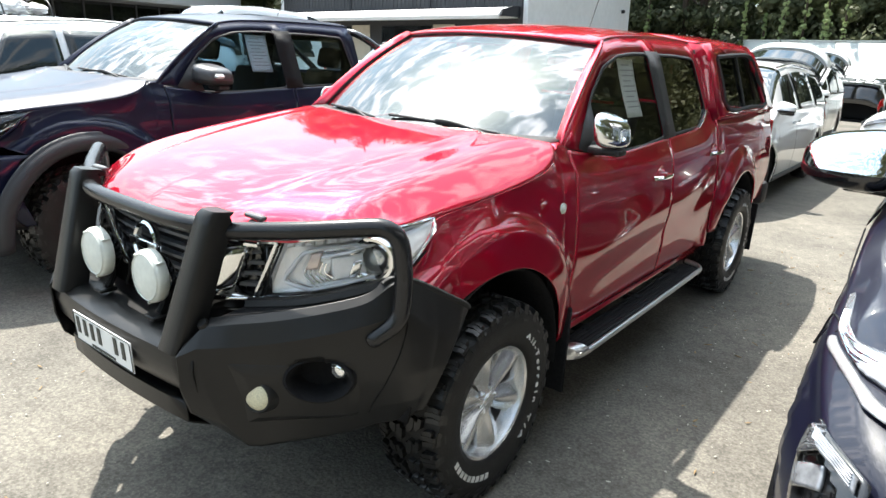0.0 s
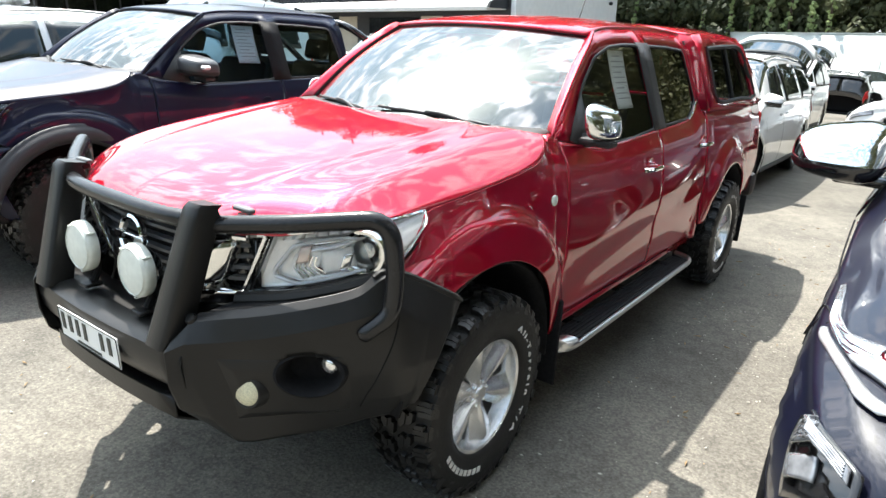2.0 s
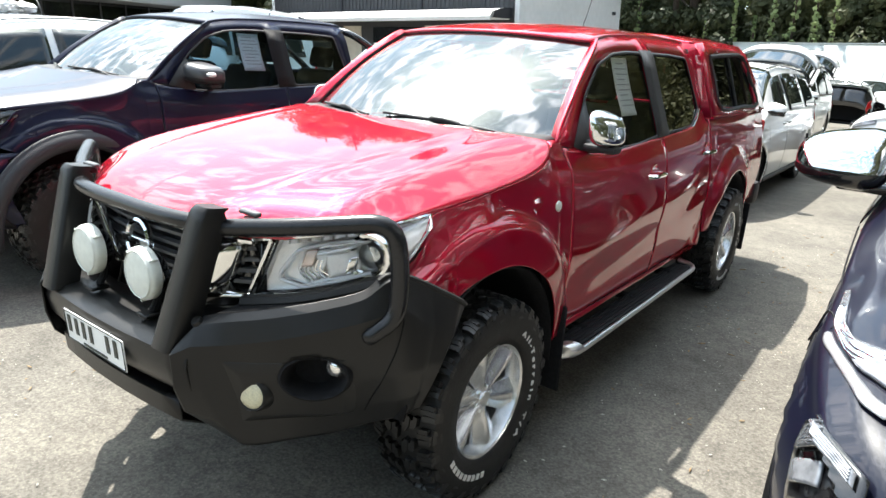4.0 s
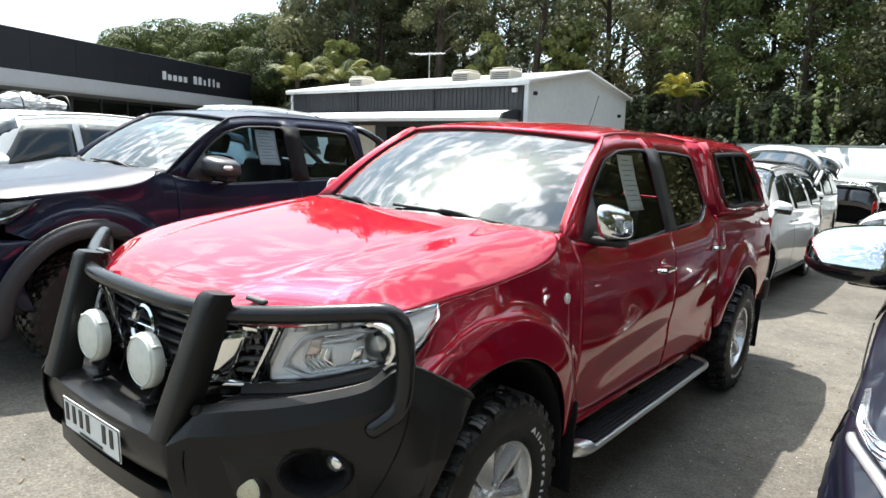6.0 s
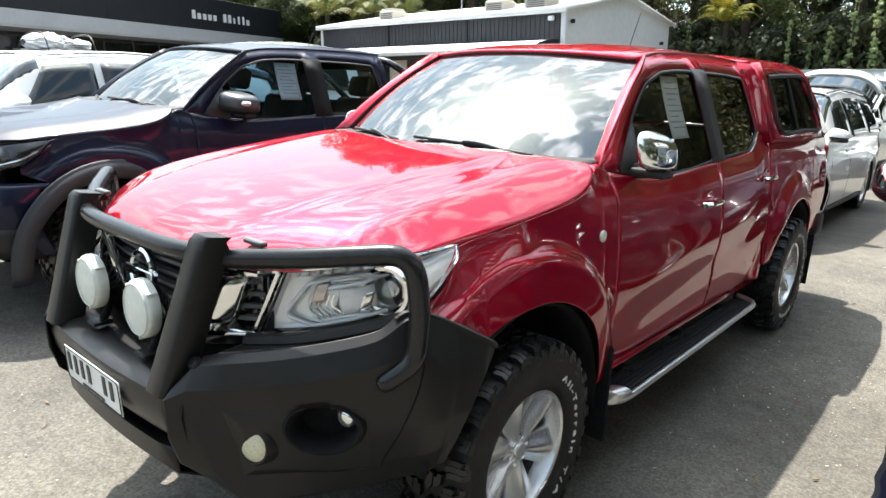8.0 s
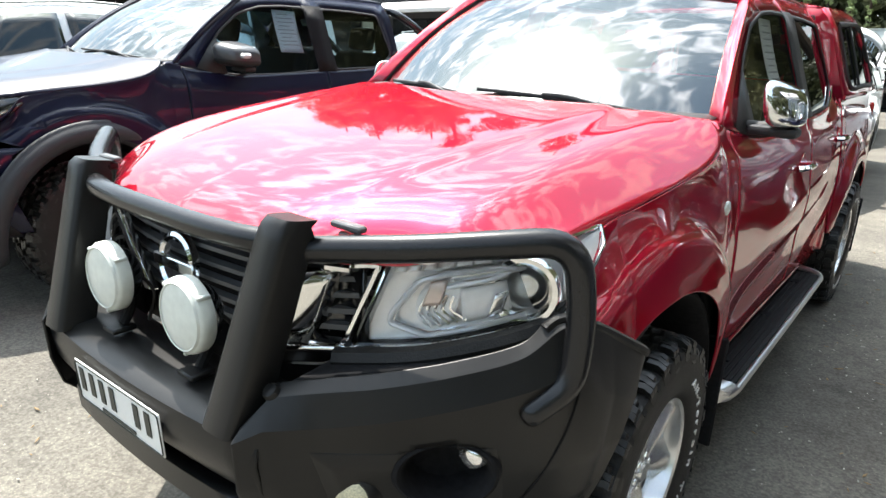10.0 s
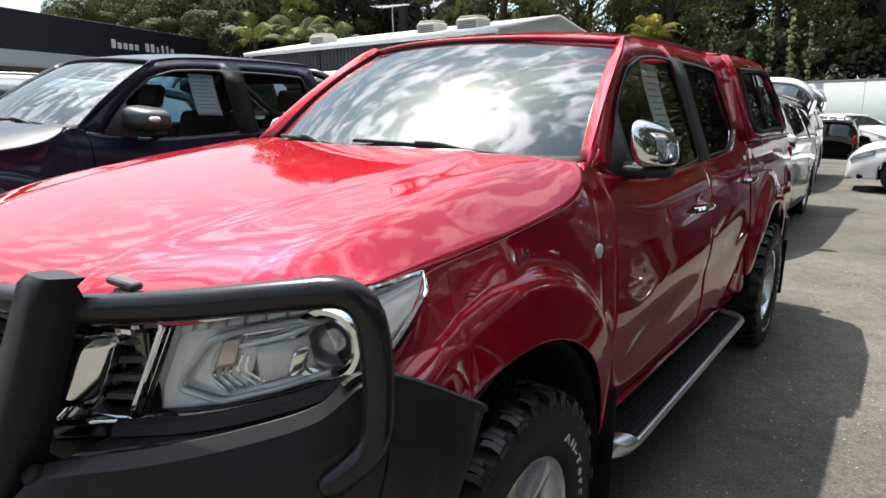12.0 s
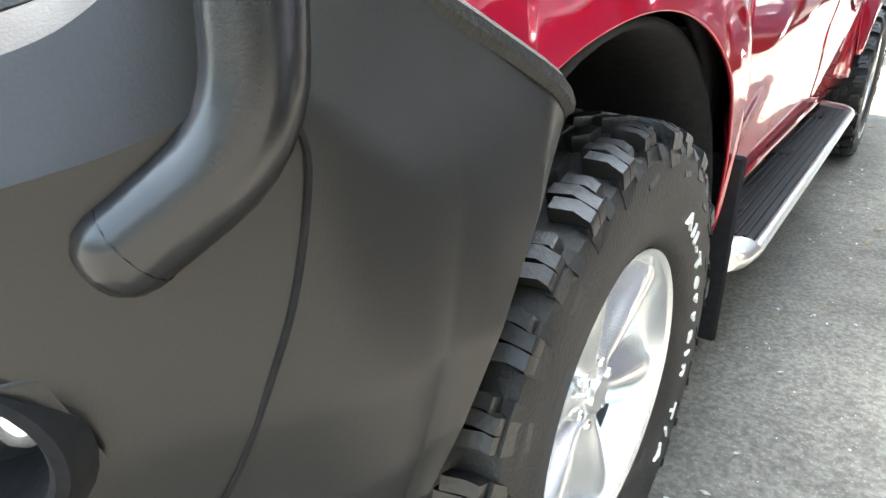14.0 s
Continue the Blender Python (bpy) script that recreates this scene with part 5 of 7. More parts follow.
        # upright, folded plate with a rounded crown
        rows = []
        for t in (0.0, 0.25, 0.5, 0.75, 0.92, 0.985, 1.0):
            yc, z = -0.966 + 0.118 * t + 0.9 * max(t - 0.985, 0), 0.745 + 0.400 * t
            x0, x1 = 0.300 + 0.044 * t, 0.392 + 0.036 * t
            dep = (0.090 - 0.010 * t) * (1 if t < 0.95 else 0.80)
            i = 0.016 if t < 0.95 else 0.030
            rows.append([(x0, yc + dep, z), (x0, yc + i, z + 0.0), (x0 + 0.005, yc + i * 0.3, z), (x0 + 0.016, yc, z), (x1 - 0.016, yc, z), (x1 - 0.005, yc + i * 0.3, z), (x1, yc + i, z), (x1, yc + dep, z)])
        rows[-1] = [(x, y, z + 0.008) for x, y, z in rows[-1]]
        rows = [[(x, y, z - (0.012 * (y - rows[6][2][1]) / 0.1 if k > 4 else 0)) for x, y, z in r] for k, r in enumerate(rows)]
        part("upright", fl(Geo().loft(rows, True, True)), STEEL, bb, "leaning flat steel upright", 0, 55)
        # headlamp hoop
        path = bend([(0.405, -0.778, 1.086), (0.60, -0.692, 1.113), (0.843, -0.533, 1.150), (0.862, -0.520, 1.00), (0.862, -0.530, 0.872), (0.814, -0.585, 0.819)], 0.072, 6)
        part("hoop", fl(Geo().tube(path, 0.0275, 16, 0)), TUBE, bb, "steel tube hoop round the headlamp")
        foot = Matrix.Translation((0.814, -0.585, 0.819)) @ Vector((-0.048, -0.055, -0.053)).to_track_quat("Z", "Y").to_matrix().to_4x4()
        part("hoop_foot", fl(Geo().lathe([(0.0278, -0.004), (0.0275, 0.004), (0.025, 0.014), (0.019, 0.022), (0.010, 0.026), (0.0, 0.027)], 20, foot)), TUBE, bb, "rounded welded end")
        part("bonnet_clip", fl(Geo().box((0.458, -0.722, 1.132), (0.082, 0.024, 0.014), 0.004)), GREYPLASTIC, bb, "grey bonnet clip")
        part("clip_foot", fl(Geo().box((0.462, -0.722, 1.112), (0.04, 0.03, 0.02), 0.004)), STEEL, bb)
        part("wing_bolt", fl(Geo().lathe([(0.0, 0.012), (0.014, 0.011), (0.018, 0.004), (0.018, 0.0)], 12, Matrix.Translation((0.425, -0.885, 0.832)) @ pose(0, 0, 0, 40, 0, 0))), STEEL, bb)
    cross = [(x, -0.812 - 0.040 * (1 - (x / 0.36) ** 4), 1.096) for x in (-0.36, -0.28, -0.15, 0.0, 0.15, 0.28, 0.36)]
    part("cross_tube", Geo().tube(cross, 0.026, 16, 5), TUBE, bb, "steel tube between the uprights")
    return bb


def spot_lamp(x, m0):
    sp = thing("driving_lamp", "round driving lamp with a milky white cover on the bull bar", "lamp", m0 @ pose(x, -0.898, 0.914) @ Matrix.Diagonal((0.92, 0.85, 0.96, 1)), "driving lamps on the bull bar")
    m = pose(0, 0, 0, 90, 0, 0)
    part("housing", Geo().lathe([(0.0, -0.085), (0.038, -0.08), (0.062, -0.060), (0.078, -0.032), (0.084, -0.016), (0.082, 0.0)], 36, m), GLOSSBLACK, sp)
    part("cover", Geo().lathe([(0.0, 0.026), (0.03, 0.025), (0.055, 0.022), (0.074, 0.017), (0.082, 0.013), (0.0865, 0.006), (0.0875, -0.004), (0.0875, -0.020), (0.085, -0.026)], 40, m), COVER, sp, "milky white clip-on cover")
    part("cover_ring", Geo().lathe([(0.072, 0.0185), (0.0755, 0.0205), (0.079, 0.0150)], 40, m), COVER, sp)
    for a in (40, 140, 270):
        part("clip", Geo().box((0.088 * math.cos(radians(a)), 0.006, 0.088 * math.sin(radians(a))), (0.010, 0.036, 0.010), 0.003), COVER, sp)
    part("bracket", Geo().tube(bend([(0.0, 0.055, 0.0), (0.0, 0.06, -0.09), (0.0, 0.03, -0.135)], 0.03), 0.014, 8, 0), DARK, sp)
    part("foot", Geo().box((0, 0.02, -0.140), (0.06, 0.07, 0.014), 0.004), STEEL, sp)
    part("cable", Geo().tube([(0.02, 0.07, 0.0), (0.05, 0.10, -0.05), (0.03, 0.09, -0.13)], 0.005, 6), RUBBER, sp)
    return sp


def number_plate(m):
    pl = thing("number_plate", "white number plate with dark characters on the bull bar", "number plate", m)
    part("plate", Geo().box((0, 0, 0), (0.372, 0.004, 0.108), 0.0015), PLATE, pl)
    for k in range(7):
        if k != 4:
            part("character_bar", Geo().box((-0.155 + 0.047 * k + (0.01 if k > 4 else 0), -0.0035, 0.010), (0.021, 0.002, 0.060), 0.0005), INK, pl, "dark plain bar")
    part("state_bar", Geo().box((0, -0.0035, -0.041), (0.15, 0.002, 0.009), 0.0005), INK, pl)
    part("plate_edge", Geo().tube(bend([(-0.183, -0.003, -0.051), (0.183, -0.003, -0.051), (0.183, -0.003, 0.051), (-0.183, -0.003, 0.051), (-0.183, -0.003, -0.051)], 0.01), 0.0018, 6, 0), INK, pl)
    return pl


def price_sheet(m, w=0.21, h=0.297):
    ps = thing("price_sheet", "white printed price sheet taped inside a car window", "sign", m, "price sheets in car windows")
    part("sheet", Geo().grid(lambda u, v: ((u - 0.5) * w, 0.006 * math.sin(3 * v) + 0.004 * u, (v - 0.5) * h), 6, 8), PAPER, ps, "", 0.0012)
    for k in range(9):
        ww = w * (0.7 if k % 3 else 0.45)
        part("print_bar", Geo().box((-0.02 + 0.01 * (k % 3), -0.004 + 0.006 * math.sin(3 * (0.9 - 0.09 * k)), h * (0.40 - 0.09 * k)), (ww, 0.0015, 0.006), 0), PRINT, ps)
    return ps


LENS_BALL = glass("projector_glass", (0.86, 0.88, 0.88), 1.9)
GREYPLASTIC = mat("grey_grille_plastic", (0.085, 0.087, 0.090), 0.4, 0.0, 0.0, 0.1, 400, 0.1)


# ---- the red ute ----
red = thing("red_ute", "red dual cab ute with canopy, parked on pale asphalt", "ute", pose(0, 0, 0))
RED_OPT = dict(handle=CHROME, mirror=CHROME, mirror_label="chrome mirror cap", belt_chrome=True, steps=True, bumper=PLASTIC, side_glass=PANE, rear_glass=PRIVACY)
for s in (1, -1):
    ute_side(red, s, RED, RED_OPT)
    ute_headlamp(red, s)
ute_cab(red, RED, RED_OPT)
ute_grille(red)
for s in (1, -1):
    for y in (0.003, 3.153):
        wheel(red, s * 0.772, y, 0.386, s, text=(s > 0), turn=(12 if y < 1 else 47))
canopy(RED, pose(0, 0, 0))
bullbar(pose(0, 0, 0))
spot_lamp(0.165, pose(0, 0, 0)), spot_lamp(-0.161, pose(0, 0, 0))
number_plate(pose(-0.020, -0.970, 0.662, 4))
price_sheet(pose(0.664, 1.39, 1.485) @ pose(0, 0, 0, 0, -20, 0) @ pose(0, 0, 0, 0, 0, 90), 0.20, 0.29)


# ---- the dark ute beside it ----
navy = thing("navy_ute", "dark navy dual cab ute with grey wheel arch flares", "ute", pose(-3.14, 0.06, 0))
NAVY_OPT = dict(crown=0.5, handle=NAVY, mirror=MIRRORGREY, mirror_dy=0.20, mirror_w=0.062, mirror_d=0.055, mirror_lamp=True, flares=True, side_glass=BLUEPANE, rear_glass=SMOKEPANE, dark_pillar=True, bumper=BLACKPAINT, steps=False)
for s in (1, -1):
    ute_side(navy, s, NAVY, NAVY_OPT)
ute_cab(navy, NAVY, NAVY_OPT)
for s in (1, -1):
    for y in (0.003, 3.153):
        wheel(navy, s * 0.772, y, 0.376, s, turn=20)
    fl = (lambda g: g) if s > 0 else (lambda g: g.flip_x())
    hl = part("headlamp", fl(Geo().grid(lambda u, v: tuple(lamp_in(u, v, 0.03)), 20, 8)), GLOSSBLACK, navy, "dark smoked headlamp", 0.01)
    ln = part("lens", fl(Geo().grid(lambda u, v: tuple(lamp_fn(u, v)), 24, 8)), LENS, hl, "clear lens")
    ln.visible_shadow = False
    part("lamp_eye", fl(Geo().lathe([(0.0, 0.01), (0.03, 0.006), (0.045, -0.002), (0.05, -0.01)], 20, Matrix.Translation(lamp_in(0.5, 0.5, 0.022)) @ Vector((0.3, -1, 0)).to_track_quat("Z", "Y").to_matrix().to_4x4()).facing((0.3, -1, 0))), LENS_BALL, hl)
    part("lamp_strip", fl(Geo().tube([lamp_in(0.05 + 0.1 * k, 0.10 + 0.02 * k, 0.02) for k in range(9)], 0.007, 6, 2)), REFLECTOR, hl)
bump = lambda x, d, z: (x, -0.90 + 0.50 * (abs(x) / 0.88) ** 4 + d, z)
part("front_bumper", Geo().loft([[bump(x, 0.06, 0.875), bump(x, 0.0, 0.845), bump(x, -0.02, 0.74), bump(x, -0.005, 0.60), bump(x, 0.05, 0.46), bump(x, 0.16, 0.42)] for x in [-0.88 + 0.088 * k for k in range(21)]]), NAVY, navy, "", 0.01)
part("bumper_guard", Geo().loft([[bump(x, -0.022, 0.62), bump(x, -0.03, 0.58), bump(x, -0.01, 0.50), bump(x, 0.05, 0.44)] for x in [-0.86 + 0.086 * k for k in range(21)]]), PLASTIC, navy, "", 0.012)
part("grille", Geo().box((0, -0.80, 0.98), (1.02, 0.06, 0.20), 0.02), GLOSSBLACK, navy)
for k in range(3):
    part("grille_bar", Geo().box((0, -0.835, 0.93 + 0.055 * k), (0.98, 0.02, 0.022), 0.006), PLASTIC, navy)
part("sports_bar", Geo().tube(bend([(0.70, 3.3, 1.27), (0.64, 2.80, 1.60), (0.5, 2.68, 1.70), (-0.5, 2.68, 1.70), (-0.64, 2.80, 1.60), (-0.70, 3.3, 1.27)], 0.12), 0.032, 12, 0), BLACKPAINT, navy, "black sports bar")
price_sheet(pose(-3.14 + 0.668, 1.53, 1.488) @ pose(0, 0, 0, 0, -20, 0) @ pose(0, 0, 0, 0, 0, 90), 0.20, 0.29)


# ---- wagons and people movers ----
def wagon(name, label, category, paint, m, spec, group=""):
    """A closed car: shell from cross-sections along its length, panes, lamps, mirrors and wheels laid on it.
    Its nose is at y = 0 and points to -y."""
    L, Wd, Hh = spec["length"], spec["width"] / 2, spec["height"]
    car = thing(name, label, category, m, group)
    top = spl([0, 0.02 * L, 0.10 * L, spec["screen0"] * L, spec["screen1"] * L, 0.55 * L, 0.85 * L, 0.97 * L, L],
              [0.62 * spec["nose"], 0.80 * spec["nose"], 0.95 * spec["nose"], spec["nose"] * 1.10, Hh * 0.965, Hh, Hh * 0.975, Hh * 0.93, spec.get("tail", 0.9)])
    plan = spl([0, 0.02 * L, 0.07 * L, 0.18 * L, 0.5 * L, 0.85 * L, 0.96 * L, L], [0.62 * Wd, 0.76 * Wd, 0.90 * Wd, 0.985 * Wd, Wd, 0.985 * Wd, 0.93 * Wd, 0.80 * Wd])
    beltz = spec["belt"]
    ax0, ax1, wr = spec["axle0"], spec["axle1"], spec["wheel"]
    sill = 0.26

    def section(y, k):
        """k 0..1 from the sill up over to the middle of the roof or bonnet."""
        t, w = top(y), plan(y)
        b = min(beltz + 0.03 * (y / L), t - 0.10)
        cab = sstep(spec["screen0"] * L, spec["screen1"] * L, y)
        if k < 0.5:
            z = sill + (b - sill) * k / 0.5
            q = (z - sill) / (b - sill)
            x = w * (0.965 + 0.035 * math.sin(math.pi * min(q * 1.15, 1)) - 0.035 * max(q - 0.75, 0) / 0.25)
            for a in (ax0, ax1):
                d = math.hypot(y - a, z - wr)
                x += 0.02 * sstep(wr + 0.16, wr + 0.08, d)
            return (x, y, z)
        q = (k - 0.5) / 0.5
        xb = w * 0.965
        xt = w * (0.70 * cab + 0.86 * (1 - cab))
        if q < 0.62:
            s = q / 0.62
            return (xb + (xt - xb) * s ** (1.15 - 0.2 * (1 - cab)), y, b + (t - 0.07 * cab - 0.035 * (1 - cab) - b) * s)
        s = (q - 0.62) / 0.38
        z0 = t - 0.07 * cab - 0.035 * (1 - cab)
        return (xt * math.cos(s * math.pi / 2) ** 0.75, y, z0 + (t - z0) * math.sin(s * math.pi / 2))

    def shell(s, cut):
        ny, nk = 88, 36
        g = Geo()
        idx = {}
        q = np.array([[section(L * (i / ny), j / nk) for j in range(nk + 1)] for i in range(ny + 1)])
        for r in range(6):
            q[1:-1] = 0.5 * q[1:-1] + 0.25 * (q[:-2] + q[2:])
            q[:, 1:-1] = 0.7 * q[:, 1:-1] + 0.15 * (q[:, :-2] + q[:, 2:])
        for i in range(ny + 1):
            for j in range(nk + 1):
                idx[i, j] = len(g.v)
                g.v.append((s * q[i, j, 0], q[i, j, 1], q[i, j, 2]))
        for i in range(ny):
            for j in range(nk):
                c = [g.v[idx[i + a, j + b]] for a, b in ((0, 0), (1, 0), (1, 1), (0, 1))]
                my, mz = sum(q[1] for q in c) / 4, sum(q[2] for q in c) / 4
                if any(math.hypot(my - a, mz - wr) < wr + 0.045 for a in (ax0, ax1)):
                    continue
                q = (idx[i, j], idx[i + 1, j], idx[i + 1, j + 1], idx[i, j + 1])
                g.f.append(q if s > 0 else tuple(reversed(q)))
        return g
    for s in (1, -1):
        part("body_side", shell(s, True), paint, car, "", 0.006, 50)
    part("floor_pan", Geo().box((0, L / 2, 0.30), (2 * Wd * 0.86, L * 0.92, 0.10), 0.03), DARK, car)
    part("cabin", Geo().box((0, L * 0.6, (beltz + sill) / 2 + 0.05), (2 * Wd * 0.80, L * 0.55, beltz - sill - 0.1), 0.05), DARK, car)

    def on_side(y, f, k=0.008):
        """A point f of the way up the window band, k proud of the body."""
        p = section(y, 0.5 + 0.5 * 0.62 * f)
        return (p[0] + k, p[1], p[2] + 0.2 * k)
    marks = spec["windows"]
    for s in (1, -1):
        for a, b, a2, b2 in marks:
            g = Geo().grid(lambda u, v: (lambda p: (s * p[0], p[1], p[2]))(on_side((a + (a2 - a) * v) * L + ((b + (b2 - b) * v) - (a + (a2 - a) * v)) * L * u, 0.06 + 0.84 * v)), 8, 6)
            part("side_window", g, CARGLASS, car, "", 0.004)
        for y in spec["handles"]:
            p = section(y * L, 0.42)
            part("door_handle", Geo().box((s * (p[0] + 0.012), p[1], p[2]), (0.03, 0.16, 0.025), 0.008), spec.get("handle", paint), car)
        for y in spec["seams"]:
            part("door_seam", Geo().tube([(lambda p: (s * (p[0] + 0.0005), p[1], p[2]))(section(y * L, 0.05 + 0.43 * k / 6)) for k in range(7)], 0.004, 5, 1), DARK, car)
        part("sill_trim", Geo().tube([(s * (plan(y) * 0.968), y, sill + 0.03) for y in np.linspace(ax0 + wr + 0.1, ax1 - wr - 0.1, 6)], 0.035, 8, 2), PLASTIC, car)
        y, z, ms = spec["mirror"] * L, beltz + 0.10 + spec.get("mirror_up", 0.0), spec.get("mirror_scale", 1.0)
        x0 = section(y, 0.5)[0]
        def shell_pt(u, v, g=1.0, x0=x0, y=y, z=z):
            a, b = 2 * math.pi * u, math.pi * (v - 0.5)
            pw = lambda q, e: math.copysign(abs(q) ** e, q)
            cx, cy, cz = pw(math.cos(b), 0.62) * pw(math.cos(a), 0.62), pw(math.cos(b), 0.62) * pw(math.sin(a), 0.8), pw(math.sin(b), 0.72)
            w = 0.13 * ms
            return (s * (x0 - 0.06 + w + g * w * cx), y + 0.02 + g * ms * (0.10 if cy < 0 else 0.05) * cy * (1 - 0.15 * cx) + 0.02 * cx + 0.035 * ms * cz, z + g * ms * 0.080 * cz * (1 - 0.22 * cx) - 0.010 * cx)
        mir = part("mirror", Geo().grid(shell_pt, 36, 22), spec.get("mirror_mat", paint), car, "", 0, 180)
        part("mirror_shell", Geo().grid(lambda u, v: (lambda p: (p[0], p[1], p[2] - 0.004))(shell_pt(u, 0.42 * v, 1.03)), 36, 10), GLOSSBLACK, mir, "gloss black lower shell", 0, 180)
        part("mirror_foot", Geo().box((s * (x0 + 0.03), y + 0.04, z - 0.085 * ms), (0.20, 0.09, 0.045), 0.015, None, 2), GLOSSBLACK, mir)
        # lamps at nose and tail
        nz = spec["nose"]
        if spec.get("close"):
            def skin(y, k, d):
                p = section(max(y, 0.02), min(k, 0.97))
                return (s * (p[0] + 0.6 * d), p[1] - 0.45 * d, p[2] + 0.65 * d)
            k_in = spl([0.31, 0.37, 0.45, 0.58, 0.69, 0.80], [0.90, 0.86, 0.83, 0.73, 0.65, 0.60])
            k_out = spl([0.31, 0.34, 0.44, 0.59, 0.72, 0.80], [0.86, 0.84, 0.76, 0.64, 0.56, 0.56])
            lamp = part("headlamp", Geo().grid(lambda u, v: skin(0.40 + 0.66 * u, k_in(0.40 + 0.66 * u) + 0.03 + (0.15 - 0.10 * u) * v, 0.010), 24, 8), LAMPGLASS, car, "clear headlamp with chrome lines", 0.012)
            for q in range(4):
                part("chrome_line", Geo().tube([skin(0.42 + 0.50 * t, k_in(0.42 + 0.50 * t) + 0.05 + (0.030 - 0.018 * t) * q, 0.018) for t in (0, 0.25, 0.5, 0.75, 1)], 0.0028, 6, 3), CHROME, lamp)
            part("lamp_eye", Geo().lathe([(0.0, 0.02), (0.03, 0.016), (0.045, 0.004), (0.05, -0.01)], 20, Matrix.Translation(skin(0.52, 0.88, 0.0)) @ Vector((s * 0.4, -0.9, 0.2)).to_track_quat("Z", "Y").to_matrix().to_4x4()), LENS_BALL, lamp)
            part("daytime_strip", Geo().grid(lambda u, v: skin(0.31 + 0.43 * u, k_out(0.31 + 0.43 * u) + (k_in(0.31 + 0.43 * u) - k_out(0.31 + 0.43 * u)) * v, 0.006 + 0.008 * math.sin(math.pi * v)), 24, 6), SILVER, car, "broad silver daytime lamp strip", 0.004)
            quad = [(0.41, 0.42), (0.17, 0.69), (0.12, 0.57), (0.33, 0.34)]
            mixq = lambda u, v: tuple((quad[0][i] * (1 - u) + quad[1][i] * u) * (1 - v) + (quad[3][i] * (1 - u) + quad[2][i] * u) * v for i in (0, 1))
            low = part("bumper_recess", Geo().grid(lambda u, v: skin(*mixq(-0.10 + 1.2 * u, -0.22 + 1.9 * v), 0.004), 12, 8), GLOSSBLACK, car, "gloss black lamp recess", 0.004)
            part("fog_lamp", Geo().grid(lambda u, v: skin(*mixq(u, v * 0.55), 0.016 + 0.006 * math.sin(math.pi * u)), 14, 6), LAMPGLASS, low, "clear block lamp", 0.01)
            for q in range(5):
                part("lamp_rib", Geo().tube([skin(*mixq(0.04 + 0.92 * t, 0.06 + 0.11 * q), 0.025) for t in (0, 0.5, 1)], 0.003, 5, 2), LAMPGLASS, low)
            part("fog_lamp", Geo().grid(lambda u, v: skin(*mixq(0.02 + 0.45 * u, 0.80 + 0.5 * v), 0.014), 10, 6), LAMPGLASS, low, "chrome lower lamp", 0.01)
            for line in (((1.14, 0.33), (1.07, 0.40), (0.95, 0.52), (0.82, 0.63), (0.78, 0.60)), ((0.84, 0.66), (1.05, 0.59), (1.25, 0.52), (1.42, 0.505), (1.6, 0.50))):
                part("panel_seam", Geo().tube([skin(y, k, 0.001) for y, k in line], 0.0035, 5, 3), DARK, car)
        if not spec.get("close"):
            part("headlamp", Geo().grid(lambda u, v: (lambda p: (s * p[0], p[1], p[2]))((lambda y, k: (section(y, k)[0] + 0.006, section(y, k)[1] - 0.006, section(y, k)[2]))((0.012 + 0.085 * u) * L, 0.40 + 0.09 * v)), 10, 5), LAMPGLASS, car, "", 0.01)
        part("tail_lamp", Geo().grid(lambda u, v: (lambda p: (s * (p[0] + 0.006), p[1] + 0.004, p[2]))(section((0.955 + 0.042 * u) * L, 0.36 + 0.16 * v)), 6, 6), TAIL, car, "", 0.008)
    # screens
    for y0, y1, nm in ((spec["screen0"] + 0.012, spec["screen1"] - 0.005, "windscreen"), (0.885, 0.968, "rear_window")):
        def scr(u, v, y0=y0, y1=y1):
            y = (y0 + (y1 - y0) * v) * L
            c = u * 2 - 1
            k = 0.5 + 0.5 * (1 - abs(c) * 0.52) if nm == "windscreen" else 0.5 + 0.5 * (1 - abs(c) * 0.50)
            p = section(y, k)
            return (math.copysign(p[0], c) * 0.99, y - 0.006 if nm == "windscreen" else y + 0.008, p[2] + 0.008)
        part(nm, Geo().grid(scr, 18, 8), SCREENDARK if nm == "windscreen" else CARGLASS, car, "", 0.004)
    part("grille", Geo().box((0, 0.035, 0.62 * spec["nose"]), (Wd * 1.1, 0.08, 0.16), 0.03, None, 2), GLOSSBLACK, car)
    part("lower_intake", Geo().box((0, 0.03, 0.36), (Wd * 1.2, 0.08, 0.12), 0.03, None, 2), PLASTIC, car)
    part("plate", Geo().box((0, -0.012, 0.46), (0.372, 0.006, 0.11), 0.002), PLATE, car)
    if spec.get("rails"):
        for s in (1, -1):
            part("roof_rail", Geo().tube([(lambda p: (s * (p[0] * 0.97), p[1], p[2] + 0.03))(section(y * L, 0.85)) for y in (0.40, 0.55, 0.70, 0.86)], 0.014, 8, 4), spec.get("rail_mat", ALUM), car)
    for s in (1, -1):
        for y in (ax0, ax1):
            wheel(car, s * (Wd - 0.145), y, wr, s, wr, 0.105, wr * 0.66, "ten", turn=11)
            part("wheel_housing", Geo().grid(lambda u, v, s=s, y=y: (s * (Wd - 0.03 - 0.25 * v), y + (wr + 0.05) * math.cos(math.pi * (1.1 - 1.2 * u)), wr + (wr + 0.05) * math.sin(math.pi * (1.1 - 1.2 * u))), 20, 2), DARK, car, "", 0.01)
    return car


